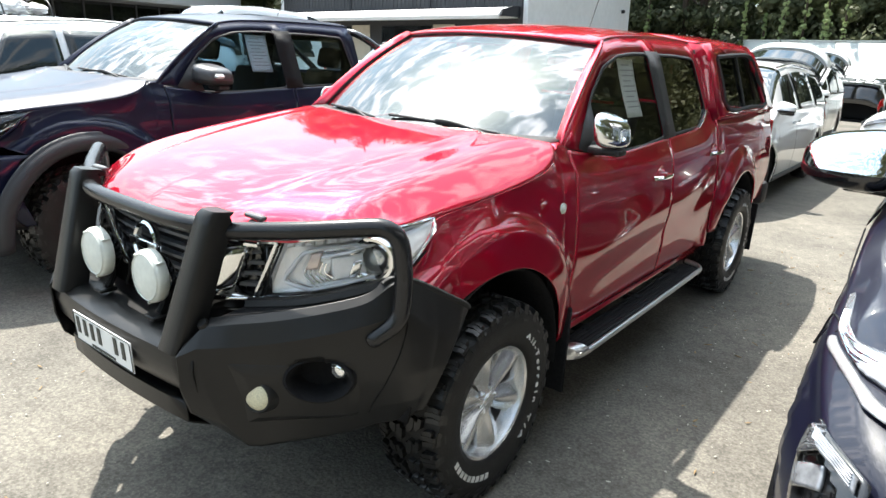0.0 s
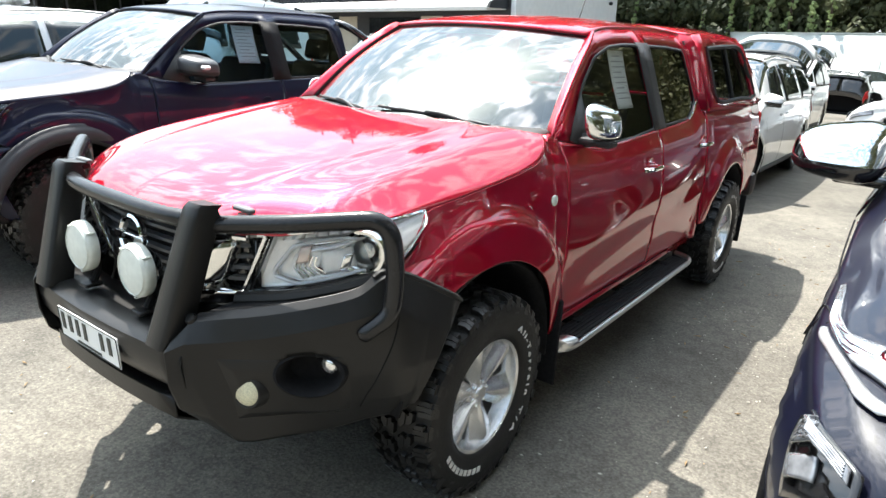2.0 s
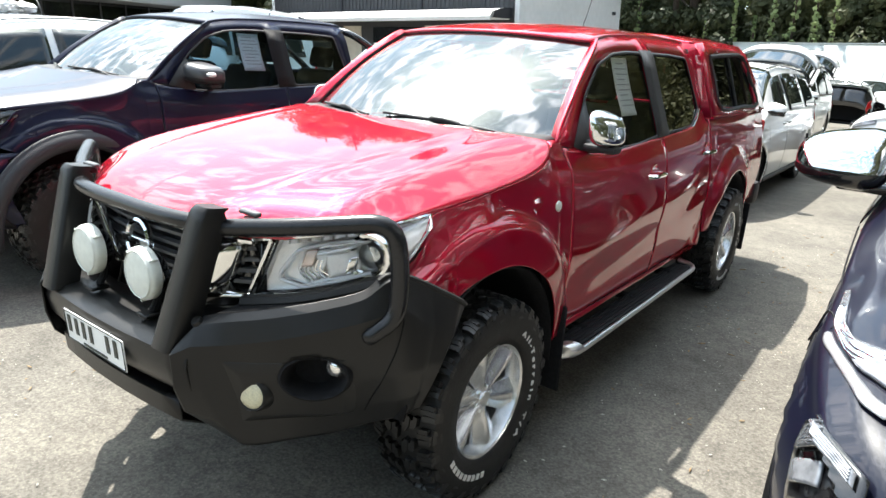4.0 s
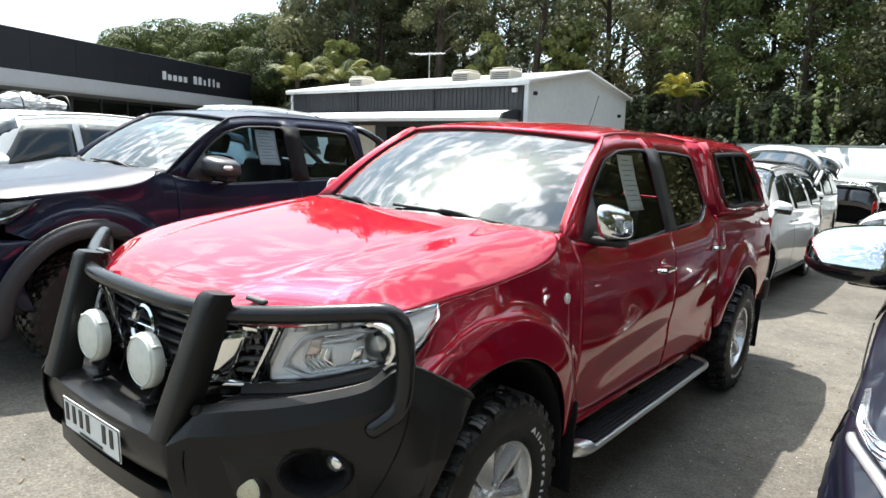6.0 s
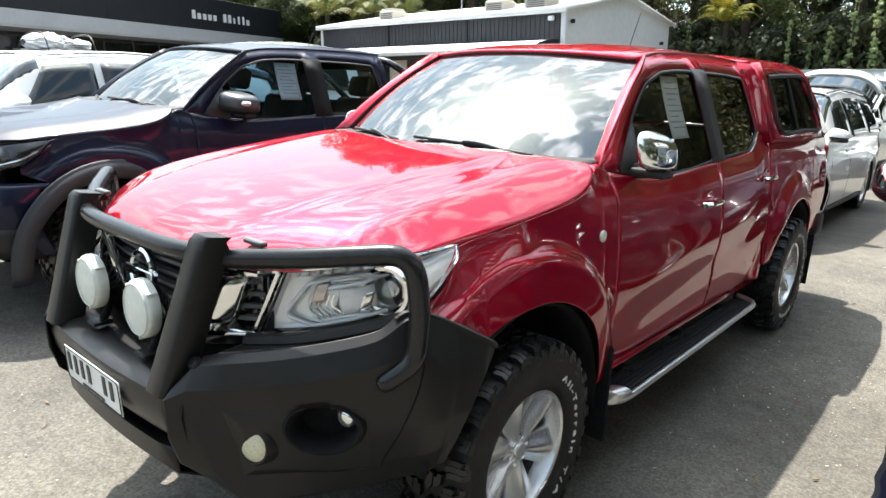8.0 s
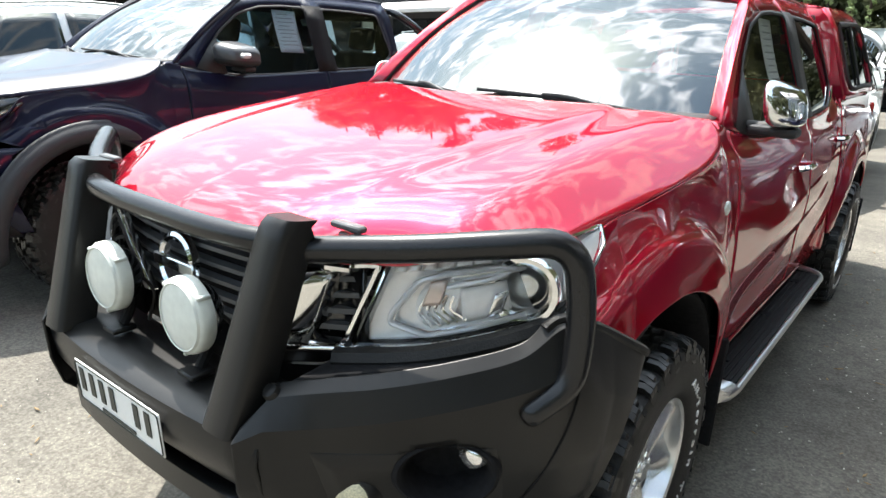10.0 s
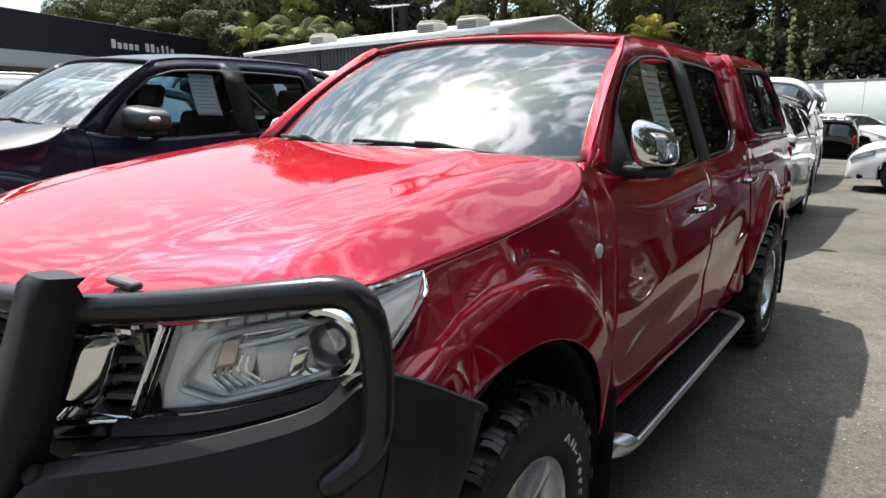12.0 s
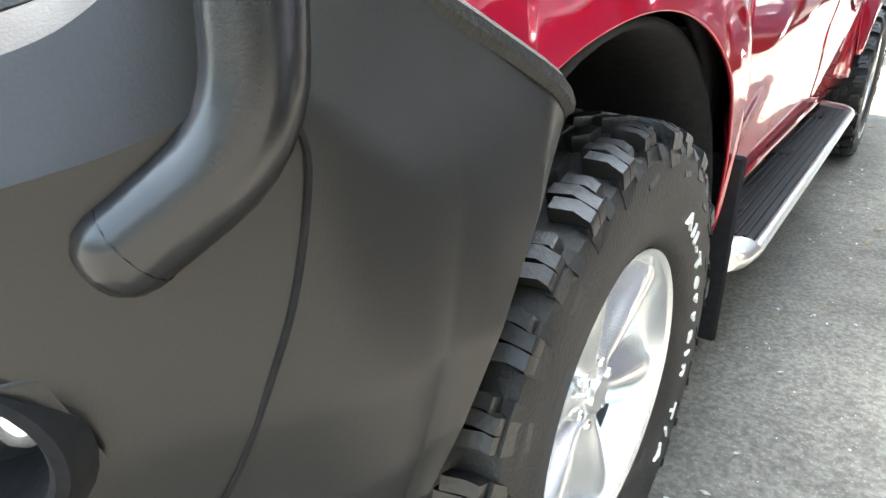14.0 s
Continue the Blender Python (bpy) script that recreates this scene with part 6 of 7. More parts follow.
CARGLASS = mat("dark_car_glass", (0.012, 0.016, 0.017), 0.03, 0.0, 0.35, 0.05, 20, 0.0, 0.45)
SCREENDARK = mat("reflecting_windscreen", (0.03, 0.04, 0.042), 0.03, 0.0, 1.0, 0.05, 20, 0.0, 1.0)
LAMPGLASS = mat("headlamp_glass", (0.22, 0.23, 0.25), 0.10, 0.30, 1.0, 0.3, 30, 0.0, 0.8)
SUV = dict(length=4.65, width=1.87, height=1.68, nose=0.98, screen0=0.24, screen1=0.40, belt=1.06, axle0=0.92, axle1=3.62, wheel=0.355, mirror=0.33, rails=True,
           windows=((0.335, 0.50, 0.40, 0.50), (0.515, 0.68, 0.515, 0.68), (0.695, 0.85, 0.695, 0.82)), handles=(0.46, 0.64), seams=(0.30, 0.51, 0.70))
MPV = dict(length=5.1, width=1.98, height=1.69, nose=1.0, screen0=0.20, screen1=0.40, belt=1.06, axle0=0.95, axle1=4.0, wheel=0.355, mirror=0.265, rails=True,
           windows=((0.29, 0.45, 0.36, 0.45), (0.465, 0.68, 0.465, 0.68), (0.695, 0.89, 0.695, 0.86)), mirror_scale=0.78, handles=(0.43, 0.50), seams=(0.27, 0.46, 0.69))
wagon("white_people_mover", "white people mover parked behind the red ute", "people mover", WHITE, pose(-0.66, 5.65, 0), MPV)
wagon("dark_suv", "glossy midnight blue wagon with chrome mirrors, parked facing out", "wagon", NIGHT, pose(2.71, -0.38, 0), dict(SUV, length=4.8, width=1.90, height=1.70, nose=0.93, screen0=0.275, screen1=0.42, belt=1.02, mirror=0.365, axle0=0.95, axle1=3.75, mirror_mat=CHROME, handle=CHROME, mirror_up=0.165, mirror_scale=1.4, close=True))
wagon("white_suv", "white wagon parked beyond the navy ute", "wagon", WHITE, pose(-6.0, -1.1, 0), SUV, "cars in the row")


# ---- buildings and fence: they stand level, while the yard under the cars slopes a little ----
YARD = Matrix.Translation((2, -1.87, 1.6)) @ Matrix.Rotation(radians(-2.5), 4, Vector((-math.sin(radians(35)), math.cos(radians(35)), 0))) @ Matrix.Translation((-2, 1.87, -1.6))
CLAD = mat("white_cladding", (0.70, 0.72, 0.73), 0.5, 0.0, 0.0, 0.04, 5, 0.0, 0.4, 0.05, 0.4)
ROOFING = mat("white_roof_sheet", (0.76, 0.77, 0.77), 0.45, 0.0, 0.0, 0.04, 6, 0.0, 0.4, 0.07, 0.6)
CHARCOAL = mat("charcoal_cladding", (0.020, 0.021, 0.027), 0.5, 0.0, 0.0, 0.08, 4, 0.0, 0.4, 0.10, 0.3)
SLATE = mat("slate_sheet", (0.050, 0.051, 0.055), 0.55, 0.0, 0.0, 0.1, 8, 0.0, 0.4, 0.12, 0.5)
PALEBAND = mat("pale_grey_fascia", (0.50, 0.51, 0.53), 0.5, 0.0, 0.0, 0.03, 5, 0.0, 0.4, 0.05, 0.4)
SIGNWHITE = mat("sign_white", (0.80, 0.80, 0.82), 0.5, 0.0, 0.0, 0.02, 10)
SHOPGLASS = mat("dark_shop_glass", (0.015, 0.018, 0.020), 0.05, 0.0, 1.0, 0.3, 0.6, 0.0, 0.7, 0.3, 0.3)
MULLION = mat("grey_mullion", (0.10, 0.10, 0.11), 0.5, 0.2, 0.0, 0.05, 10)
BEIGE = mat("beige_metal_box", (0.55, 0.50, 0.41), 0.6, 0.0, 0.0, 0.06, 8, 0.0, 0.3, 0.08, 1.5)
FENCE = mat("pale_fence_sheet", (0.59, 0.63, 0.61), 0.8, 0.0, 0.0, 0.03, 8, 0.0, 0.15, 0.05, 0.5)

# shed with a white gable, dark side wall and awning
shed = thing("shed", "long shed with a white gable, slate side wall and awning", "shed", YARD)
sx0, sx1, sy0, sy1, eave, apex = -23.8, -10.65, 19.1, 27.8, 4.0, 4.78
sm = (sy0 + sy1) / 2
part("gable_wall", Geo().loft([[(x, sy0, -2), (x, sy0, eave), (x, sm, apex), (x, sy1, eave), (x, sy1, -2)] for x in (sx1, sx1 - 0.16)], True, True), CLAD, shed, "white clad gable wall")
part("back_gable", Geo().loft([[(x, sy0, -2), (x, sy0, eave), (x, sm, apex), (x, sy1, eave), (x, sy1, -2)] for x in (sx0, sx0 + 0.16)], True, True), CLAD, shed)
side = part("side_wall", Geo().box(((sx0 + sx1) / 2, sy0 + 0.08, 1.0), (sx1 - sx0 - 0.34, 0.12, 5.98)), SLATE, shed, "slate grey corrugated side wall")
for k in range(64):
    part("rib", Geo().box((sx0 + 0.3 + k * 0.2, sy0 + 0.012, 3.35), (0.05, 0.03, 1.22)), SLATE, side)
for x in (-19.3, -15.0):
    part("joint_post", Geo().box((x, sy0 - 0.01, 3.3), (0.10, 0.05, 1.3)), CHARCOAL, side)
for x, w in ((-12.6, 2.2), (-16.2, 2.6), (-20.6, 2.6)):
    part("shop_window", Geo().box((x, sy0 + 0.0, 1.55), (w, 0.06, 1.7)), SHOPGLASS, side)
    part("roller_door", Geo().box((x + 1.9, sy0 + 0.0, 1.5), (1.0, 0.05, 1.9)), BEIGE, side)
for s, ya, yb in ((1, sy0 - 0.18, sm), (-1, sy1 + 0.18, sm)):
    part("roof_sheet", Geo().loft([[(x, ya, eave + 0.03 - 0.02), (x, yb, apex + 0.03)] for x in (sx0 - 0.15, sx1 + 0.22)]), ROOFING, shed, "white sheet roof", 0.10)
part("gutter", Geo().box(((sx0 + sx1) / 2, sy0 - 0.14, eave - 0.04), (sx1 - sx0 + 0.3, 0.14, 0.16), 0.03), ROOFING, shed)
aw = part("awning", Geo().loft([[(x, sy0 - 0.03, 3.0), (x, sy0 - 0.5, 2.98), (x, sy0 - 1.15, 2.86), (x, sy0 - 1.30, 2.70), (x, sy0 - 1.26, 2.58), (x, sy0 - 0.03, 2.62)] for x in (sx0 + 1, -16, sx1 - 0.35)], True, True), ROOFING, shed, "white rounded awning")
part("awning_end", Geo().loft([[(x, sy0 - 0.02, 3.02), (x, sy0 - 0.5, 3.0), (x, sy0 - 1.10, 2.88), (x, sy0 - 1.24, 2.66), (x, sy0 - 0.02, 2.66)] for x in (sx1 - 0.34, sx1 - 0.28)], True, True), CHARCOAL, aw)
part("downpipe", Geo().tube([(sx1 + 0.05, sy0 - 0.08, 3.9), (sx1 + 0.05, sy0 - 0.08, -1)], 0.05, 8, 0), CLAD, shed)
for y, z in ((sy0 + 0.35, 3.62), (sy1 - 0.9, 3.2)):
    cm = part("wall_lamp", Geo().box((sx1 + 0.10, y, z), (0.16, 0.12, 0.14), 0.03), CHARCOAL, shed)
part("wall_light", Geo().box((sx1 - 0.5, sy0 - 0.10, 3.72), (0.22, 0.14, 0.16), 0.03), SIGNWHITE, shed)
for x, y, w in ((-12.4, sy0 + 1.2, 0.95), (-14.3, sy0 + 1.2, 0.85), (-20.2, sy0 + 1.2, 0.85)):
    z = eave + 0.22
    cooler = thing("roof_cooler", "beige evaporative cooler box on the shed roof", "air cooler", YARD @ pose(x, y, z), "roof coolers")
    part("case", Geo().loft([[(-w / 2 * t, -0.42 * t, h), (w / 2 * t, -0.42 * t, h), (w / 2 * t, 0.42 * t, h), (-w / 2 * t, 0.42 * t, h)] for h, t in ((-0.05, 1.0), (0.34, 1.0), (0.42, 0.8))], True, True), BEIGE, cooler)
    part("lid", Geo().box((0, 0, 0.44), (w * 0.85, 0.74, 0.05), 0.02), BEIGE, cooler)
    for k in range(4):
        part("louvre", Geo().box((0, -0.425, 0.04 + 0.07 * k), (w * 0.8, 0.02, 0.03)), MULLION, cooler)
mast = thing("tv_antenna", "grey television antenna on a mast behind the shed roof", "antenna", YARD @ pose(-17.4, sy0 + 2.6, 4.3))
part("pole", Geo().tube([(0, 0, 0), (0, 0, 1.5)], 0.025, 6, 0), ALUM, mast)
part("boom", Geo().tube([(-0.9, 0, 1.45), (0.9, 0, 1.38)], 0.02, 6, 0), ALUM, mast)
for k in range(8):
    part("element", Geo().tube([(-0.85 + 0.23 * k, -0.45 + 0.03 * k, 1.44 - 0.008 * k), (-0.85 + 0.23 * k, 0.45 - 0.03 * k, 1.44 - 0.008 * k)], 0.01, 5, 0), ALUM, mast)

# showroom with its long dark fascia
room = thing("showroom", "car showroom with a charcoal fascia, pale band and dark glazing", "building", YARD @ pose(-26.8, 2.9, 0, 0, 0, math.degrees(math.atan2(0.373, 0.928))))
part("fascia", Geo().box((-0.30, 5.4, 5.16), (0.6, 38.6, 1.70), 0.02), CHARCOAL, room, "charcoal clad fascia")
for k in range(16):
    part("fascia_joint", Geo().box((0.003, -11.5 + 2.4 * k, 5.16), (0.012, 0.02, 1.66)), CHARCOAL, room)
part("pale_band", Geo().box((-0.22, 5.4, 4.0), (0.5, 38.4, 0.61), 0.01), PALEBAND, room, "pale grey fascia band")
part("soffit", Geo().box((-2.2, 5.4, 3.66), (4.4, 38.2, 0.08)), PALEBAND, room)
part("roof", Geo().box((-8.4, 5.4, 5.4), (15.6, 38.0, 0.3)), CHARCOAL, room)
part("end_wall", Geo().box((-8, 24.6, 2.0), (15.5, 0.2, 7.0)), CHARCOAL, room)
part("end_wall", Geo().box((-8, -13.8, 2.0), (15.5, 0.2, 7.0)), CHARCOAL, room)
part("back_wall", Geo().box((-16, 5.4, 2.0), (0.2, 38, 7.0)), CHARCOAL, room)
for k in range(20):
    y = -12.6 + 1.9 * k
    part("shop_pane", Geo().box((-2.4, y + 0.95, 1.4), (0.03, 1.80, 4.5)), SHOPGLASS, room)
    part("mullion", Geo().box((-2.38, y, 1.4), (0.08, 0.09, 4.5)), MULLION, room)
for y0, y1, sk in ((0.25, 0.75, 0.0), (0.75, 1.65, 0.5), (1.25, 1.95, -0.35), (2.1, 2.55, 0.0), (2.55, 3.4, 0.5), (3.15, 3.6, 0.0)):
    part("emblem_bar", Geo().add([(x, yy, zz) for x in (0.03, 0.10) for yy, zz in ((y0, 4.92), (y0 + 0.34, 4.92), (y1 + 0.12, 5.62), (y1 - 0.22, 5.62))],
                                 [(0, 1, 2, 3), (7, 6, 5, 4), (0, 4, 5, 1), (1, 5, 6, 2), (2, 6, 7, 3), (3, 7, 4, 0)]), SIGNWHITE, room, "white slanted emblem bar")
for k in range(12):
    if k != 5:
        part("sign_bar", Geo().box((0.04, 16.0 + 0.44 * k, 4.98 + (0.06 if k in (0, 6, 7, 9, 10) else 0)), (0.06, 0.12 if k in (8, 9, 10) else 0.24, 0.30 + (0.14 if k in (0, 6, 7, 9, 10) else 0)), 0.0), SIGNWHITE, room, "white plain sign bar")
fl = part("flood_lamp", Geo().box((-0.3, 1.0, 6.32), (0.25, 0.55, 0.2), 0.03), CHARCOAL, room)
part("flood_post", Geo().tube([(-0.3, 1.0, 5.9), (-0.3, 1.0, 6.3)], 0.03, 6, 0), CHARCOAL, fl)

# pale sign front across the lane, mirrored in the red paint
front = thing("sign_front", "pale shop front with a lettered fascia over dark glazing", "building", pose(7.2, 0.2, 0, 0, 0, 0))
part("fascia", Geo().box((0.25, 2.9, 5.8), (0.5, 9.2, 2.4), 0.02), SIGNWHITE, front, "white fascia")
for k in range(45):
    part("awning_rib", Geo().box((0.2, -1.6 + 0.2 * k, 4.25), (0.12, 0.09, 0.7)), PALEBAND, front, "pale awning rib")
part("glazing", Geo().box((0.32, 2.9, 2.2), (0.06, 9.0, 4.4)), SHOPGLASS, front, "dark glazing")
for k in range(11):
    part("mullion", Geo().box((0.27, -1.55 + 0.88 * k, 1.95), (0.08, 0.07, 3.9)), MULLION, front)
part("fascia_bar", Geo().box((-0.012, 2.9, 4.63), (0.02, 9.1, 0.10)), MULLION, front, "grey lower edge bar")
for k in range(13):
    if k != 5:
        part("sign_bar", Geo().box((-0.015, 0.6 + 0.42 * k, 5.75 + (0.1 if k in (0, 6, 9, 10) else 0)), (0.03, 0.22, 0.46 + (0.22 if k in (0, 6, 9, 10) else 0)), 0.0), CHARCOAL, front, "charcoal plain sign bar")

# fence along the back
fence = thing("fence", "tall pale sheet metal fence along the back of the yard", "fence", YARD)
for k in range(20):
    x = -10.2 + 2.4 * k
    part("fence_panel", Geo().grid(lambda u, v, x=x: (x + 2.39 * u, 32.0 + 0.0012 * math.cos(u * 32 * math.pi), -2.5 + 4.62 * v), 96, 1), FENCE, fence, "", 0.01)
    part("fence_post", Geo().box((x, 32.03, -0.2), (0.06, 0.06, 4.66)), FENCE, fence)
part("fence_rail", Geo().box((13.8, 32.0, 2.13), (48, 0.06, 0.05)), FENCE, fence)


# ---- trees ----
def foliage(name, lo, hi, sat=0.0):
    """Leaf: two greens by clump and leaf, partly see-through to light."""
    m = bpy.data.materials.new(name)
    m.use_nodes = True
    n, l = m.node_tree.nodes, m.node_tree.links
    b = n["Principled BSDF"]
    b.inputs["Roughness"].default_value, b.inputs["Specular IOR Level"].default_value = 0.6, 0.3
    b.inputs["Subsurface Weight"].default_value = 0.0
    tc, nz, rp, oi, ad, ge = n.new("ShaderNodeTexCoord"), n.new("ShaderNodeTexNoise"), n.new("ShaderNodeValToRGB"), n.new("ShaderNodeObjectInfo"), n.new("ShaderNodeMath"), n.new("ShaderNodeNewGeometry")
    nz.inputs["Scale"].default_value, nz.inputs["Detail"].default_value = 0.9, 3
    l.new(tc.outputs["Object"], nz.inputs["Vector"])
    ad.operation = "MULTIPLY_ADD"
    ad.inputs[1].default_value, ad.inputs[2].default_value = 0.35, -0.17
    l.new(oi.outputs["Random"], ad.inputs[0])
    a2 = n.new("ShaderNodeMath")
    l.new(nz.outputs["Fac"], a2.inputs[0]), l.new(ad.outputs[0], a2.inputs[1])
    rp.color_ramp.elements[0].color, rp.color_ramp.elements[1].color = (*lo, 1), (*hi, 1)
    rp.color_ramp.elements[0].position, rp.color_ramp.elements[1].position = 0.3, 0.7
    l.new(a2.outputs[0], rp.inputs[0]), l.new(rp.outputs[0], b.inputs["Base Color"])
    tr, mx, out = n.new("ShaderNodeBsdfTranslucent"), n.new("ShaderNodeMixShader"), n["Material Output"]
    mx.inputs[0].default_value = 0.25
    l.new(rp.outputs[0], tr.inputs[0]), l.new(b.outputs[0], mx.inputs[1]), l.new(tr.outputs[0], mx.inputs[2]), l.new(mx.outputs[0], out.inputs[0])
    return m


PINE = foliage("pine_needles", (0.040, 0.066, 0.022), (0.130, 0.165, 0.052))
ROUNDPINE = foliage("dense_pine_needles", (0.022, 0.036, 0.010), (0.105, 0.130, 0.034))
DARKPINE = foliage("shaded_needles", (0.052, 0.066, 0.033), (0.165, 0.168, 0.076))
# shrub leaf: the shade of the gaps under the trees is in its colour
SHADELEAF = foliage("shade_toned_leaf", (0.028, 0.038, 0.018), (0.085, 0.095, 0.042))
BRIGHT = foliage("bright_conifer", (0.120, 0.140, 0.034), (0.250, 0.262, 0.072))
OLIVE = foliage("creeper_leaf", (0.143, 0.208, 0.078), (0.364, 0.442, 0.208))
PALM = foliage("palm_frond", (0.17, 0.19, 0.03), (0.50, 0.41, 0.05))
GREENPALM = foliage("green_palm_frond", (0.060, 0.080, 0.022), (0.20, 0.20, 0.06))
BARK = mat("pine_bark", (0.060, 0.045, 0.034), 0.9, 0.0, 0.0, 0.35, 14, 0.6, 0.2, 0.2, 2.0)


def leaves(clumps, count, size, rng, flat=1.0, core=0.35):
    """Small leaf cards scattered through clumps given as (centre, radius)."""
    g = Geo()
    for c, r in clumps:
        n = int(count * (0.7 + 0.6 * rng.random()))
        d = rng.normal(size=(n, 3))
        d /= np.linalg.norm(d, axis=1)[:, None]
        rad = r * (core + (1 - core) * rng.random(n) ** 0.5)
        p = np.array(c) + d * rad[:, None] * np.array([1, 1, 0.72 * flat])
        nn = d + 0.40 * rng.normal(size=(n, 3))
        nn /= np.linalg.norm(nn, axis=1)[:, None]
        a = np.cross(nn, rng.normal(size=(n, 3)))
        a /= np.linalg.norm(a, axis=1)[:, None]
        b = np.cross(nn, a)
        s = size * (0.6 + 0.8 * rng.random(n))[:, None]
        q = np.stack([p - a * s * 0.5, p + b * s * 0.32, p + a * s * 0.62, p - b * s * 0.32], 1).reshape(-1, 3)
        o = len(g.v)
        g.v += [tuple(k) for k in q.tolist()]
        g.f += [(o + 4 * k, o + 4 * k + 1, o + 4 * k + 2, o + 4 * k + 3) for k in range(n)]
    return g


def tree_kind(name, label, height, bare, spread, clumps, count, size, leaf, seed, lean=0.4, shape="tall", core=0.35):
    """A tapered trunk with limbs, and a crown of small leaves in uneven clumps."""
    rng = np.random.default_rng(seed)
    t = thing(name, label, "tree", pose(0, 0, -400), "trees behind the yard")
    bendx, bendy = rng.normal(size=2) * lean
    trunk = lambda h: Vector((bendx * (h / height) ** 2, bendy * (h / height) ** 2, h))
    part("trunk", Geo().tube([trunk(height * k / 7) for k in range(8)], lambda q: 0.22 * (1 - 0.82 * q) * height / 14, 9, 3), BARK, t)
    cl, limbs = [], Geo()
    for k in range(clumps):
        q = (k + rng.random()) / clumps
        h = height * (bare + (1 - bare) * q)
        w = spread * ((1 - 0.75 * q ** 1.6) if shape == "tall" else math.sin(math.pi * (0.18 + 0.78 * q)) ** 0.7) * (0.35 + 0.65 * rng.random())
        a = rng.random() * 2 * math.pi
        c = trunk(h * 0.93) + Vector((w * math.cos(a), w * math.sin(a), 0.35 * w * (0.2 + rng.random())))
        r = spread * (0.20 + 0.20 * rng.random())
        cl.append((tuple(c), r))
        if k % 2 == 0:
            s = trunk(max(h * 0.93 - 0.3 * w, 0.2))
            limbs.tube([s, s.lerp(c, 0.5) + Vector((0, 0, 0.1 * w)), c], lambda z: 0.075 * (1 - 0.8 * z) * height / 14, 5, 3)
    tagged(part("branchwork", limbs, BARK, t), kind="stuff")
    part("crown", leaves(cl, count, size, rng, 1.0, core), leaf, t, flat=True)
    return t


kinds = [tree_kind("pine_tree", "tall dark pine with a bare trunk and ragged crown", 17, 0.26, 3.0, 40, 210, 0.185, PINE, 1),
         tree_kind("pine_tree", "tall dark pine with a bare trunk and ragged crown", 19, 0.38, 2.6, 32, 190, 0.185, DARKPINE, 2, 0.9),
         tree_kind("pine_tree", "tall dark pine with a bare trunk and ragged crown", 16, 0.22, 3.4, 42, 200, 0.19, DARKPINE, 3, 0.6),
         tree_kind("round_pine", "broad round-crowned pine with dense dark foliage", 10.5, 0.20, 4.4, 42, 1500, 0.15, ROUNDPINE, 4, 0.3, "round", 0.78),
         tree_kind("conifer", "bright yellow-green conifer with dense foliage", 10.5, 0.20, 1.9, 36, 260, 0.28, BRIGHT, 5, 0.2, "round"),
         tree_kind("shrub", "evergreen shrub filling the gap under pines, its leaf darkened as shade", 4.6, 0.05, 2.6, 34, 260, 0.22, SHADELEAF, 6, 0.2, "round"),
         tree_kind("broad_pine", "big dense pine with dark foliage almost to the ground", 18, 0.14, 4.6, 64, 620, 0.19, DARKPINE, 7, 0.5, "round", 0.6)]
rng = np.random.default_rng(11)
made = {}


def plant(k, x, y, s=1.0, level=True):
    m = (YARD if level else Matrix.Identity(4)) @ pose(x, y, -0.6 if level else 0, 0, 0, rng.random() * 360) @ Matrix.Diagonal((s, s, s, 1))
    if k not in made:
        made[k] = kinds[k]
        kinds[k].matrix_world = m
        return kinds[k]
    ob = copy_thing(kinds[k], m)
    ob.scale = (s, s, s)
    return ob


# tall belt behind shed and fence
for i in range(26):
    a = radians(46 - i * 2.4 + rng.normal() * 0.5)
    d = 40 + 5 * (i % 3) + rng.normal() * 1.2
    plant(int(rng.integers(0, 3)), 2 - d * math.sin(a), -1.87 + d * math.cos(a), 0.92 + 0.3 * rng.random())
for i in range(11):
    a = radians(46 - i * 5.6 + rng.normal() * 0.8)
    d = 52 + rng.normal() * 2
    plant(int(rng.integers(0, 3)), 2 - d * math.sin(a), -1.87 + d * math.cos(a), 1.1 + 0.3 * rng.random())
for i in range(15):
    a = radians(49 - i * 4.1 + rng.normal() * 0.6)
    plant(5, 2 - 37.5 * math.sin(a), -1.87 + 37.5 * math.cos(a), 0.8 + 0.35 * rng.random())
# round pines beyond the showroom
for a, d, s in ((66, 62, 0.86), (62.5, 60, 1.0), (59.5, 64, 1.14), (56.5, 60, 1.08), (53.5, 62, 1.22), (51, 56, 1.12), (57.8, 52, 0.78), (54.2, 50, 0.80), (50.6, 47, 0.84)):
    plant(3, 2 - d * math.sin(radians(a)), -1.87 + d * math.cos(radians(a)), s)
for a, d, s in ((34.6, 37, 0.84), (49.3, 37, 0.50), (28, 38, 0.92), (46.5, 39, 0.8)):
    plant(4, 2 - d * math.sin(radians(a)), -1.87 + d * math.cos(radians(a)), s)
for a, d, s in ((47.2, 47, 1.0), (42.5, 50, 1.08), (39, 47, 0.95), (17, 50, 1.1), (6, 48, 1.05)):
    plant(6, 2 - d * math.sin(radians(a)), -1.87 + d * math.cos(radians(a)), s)
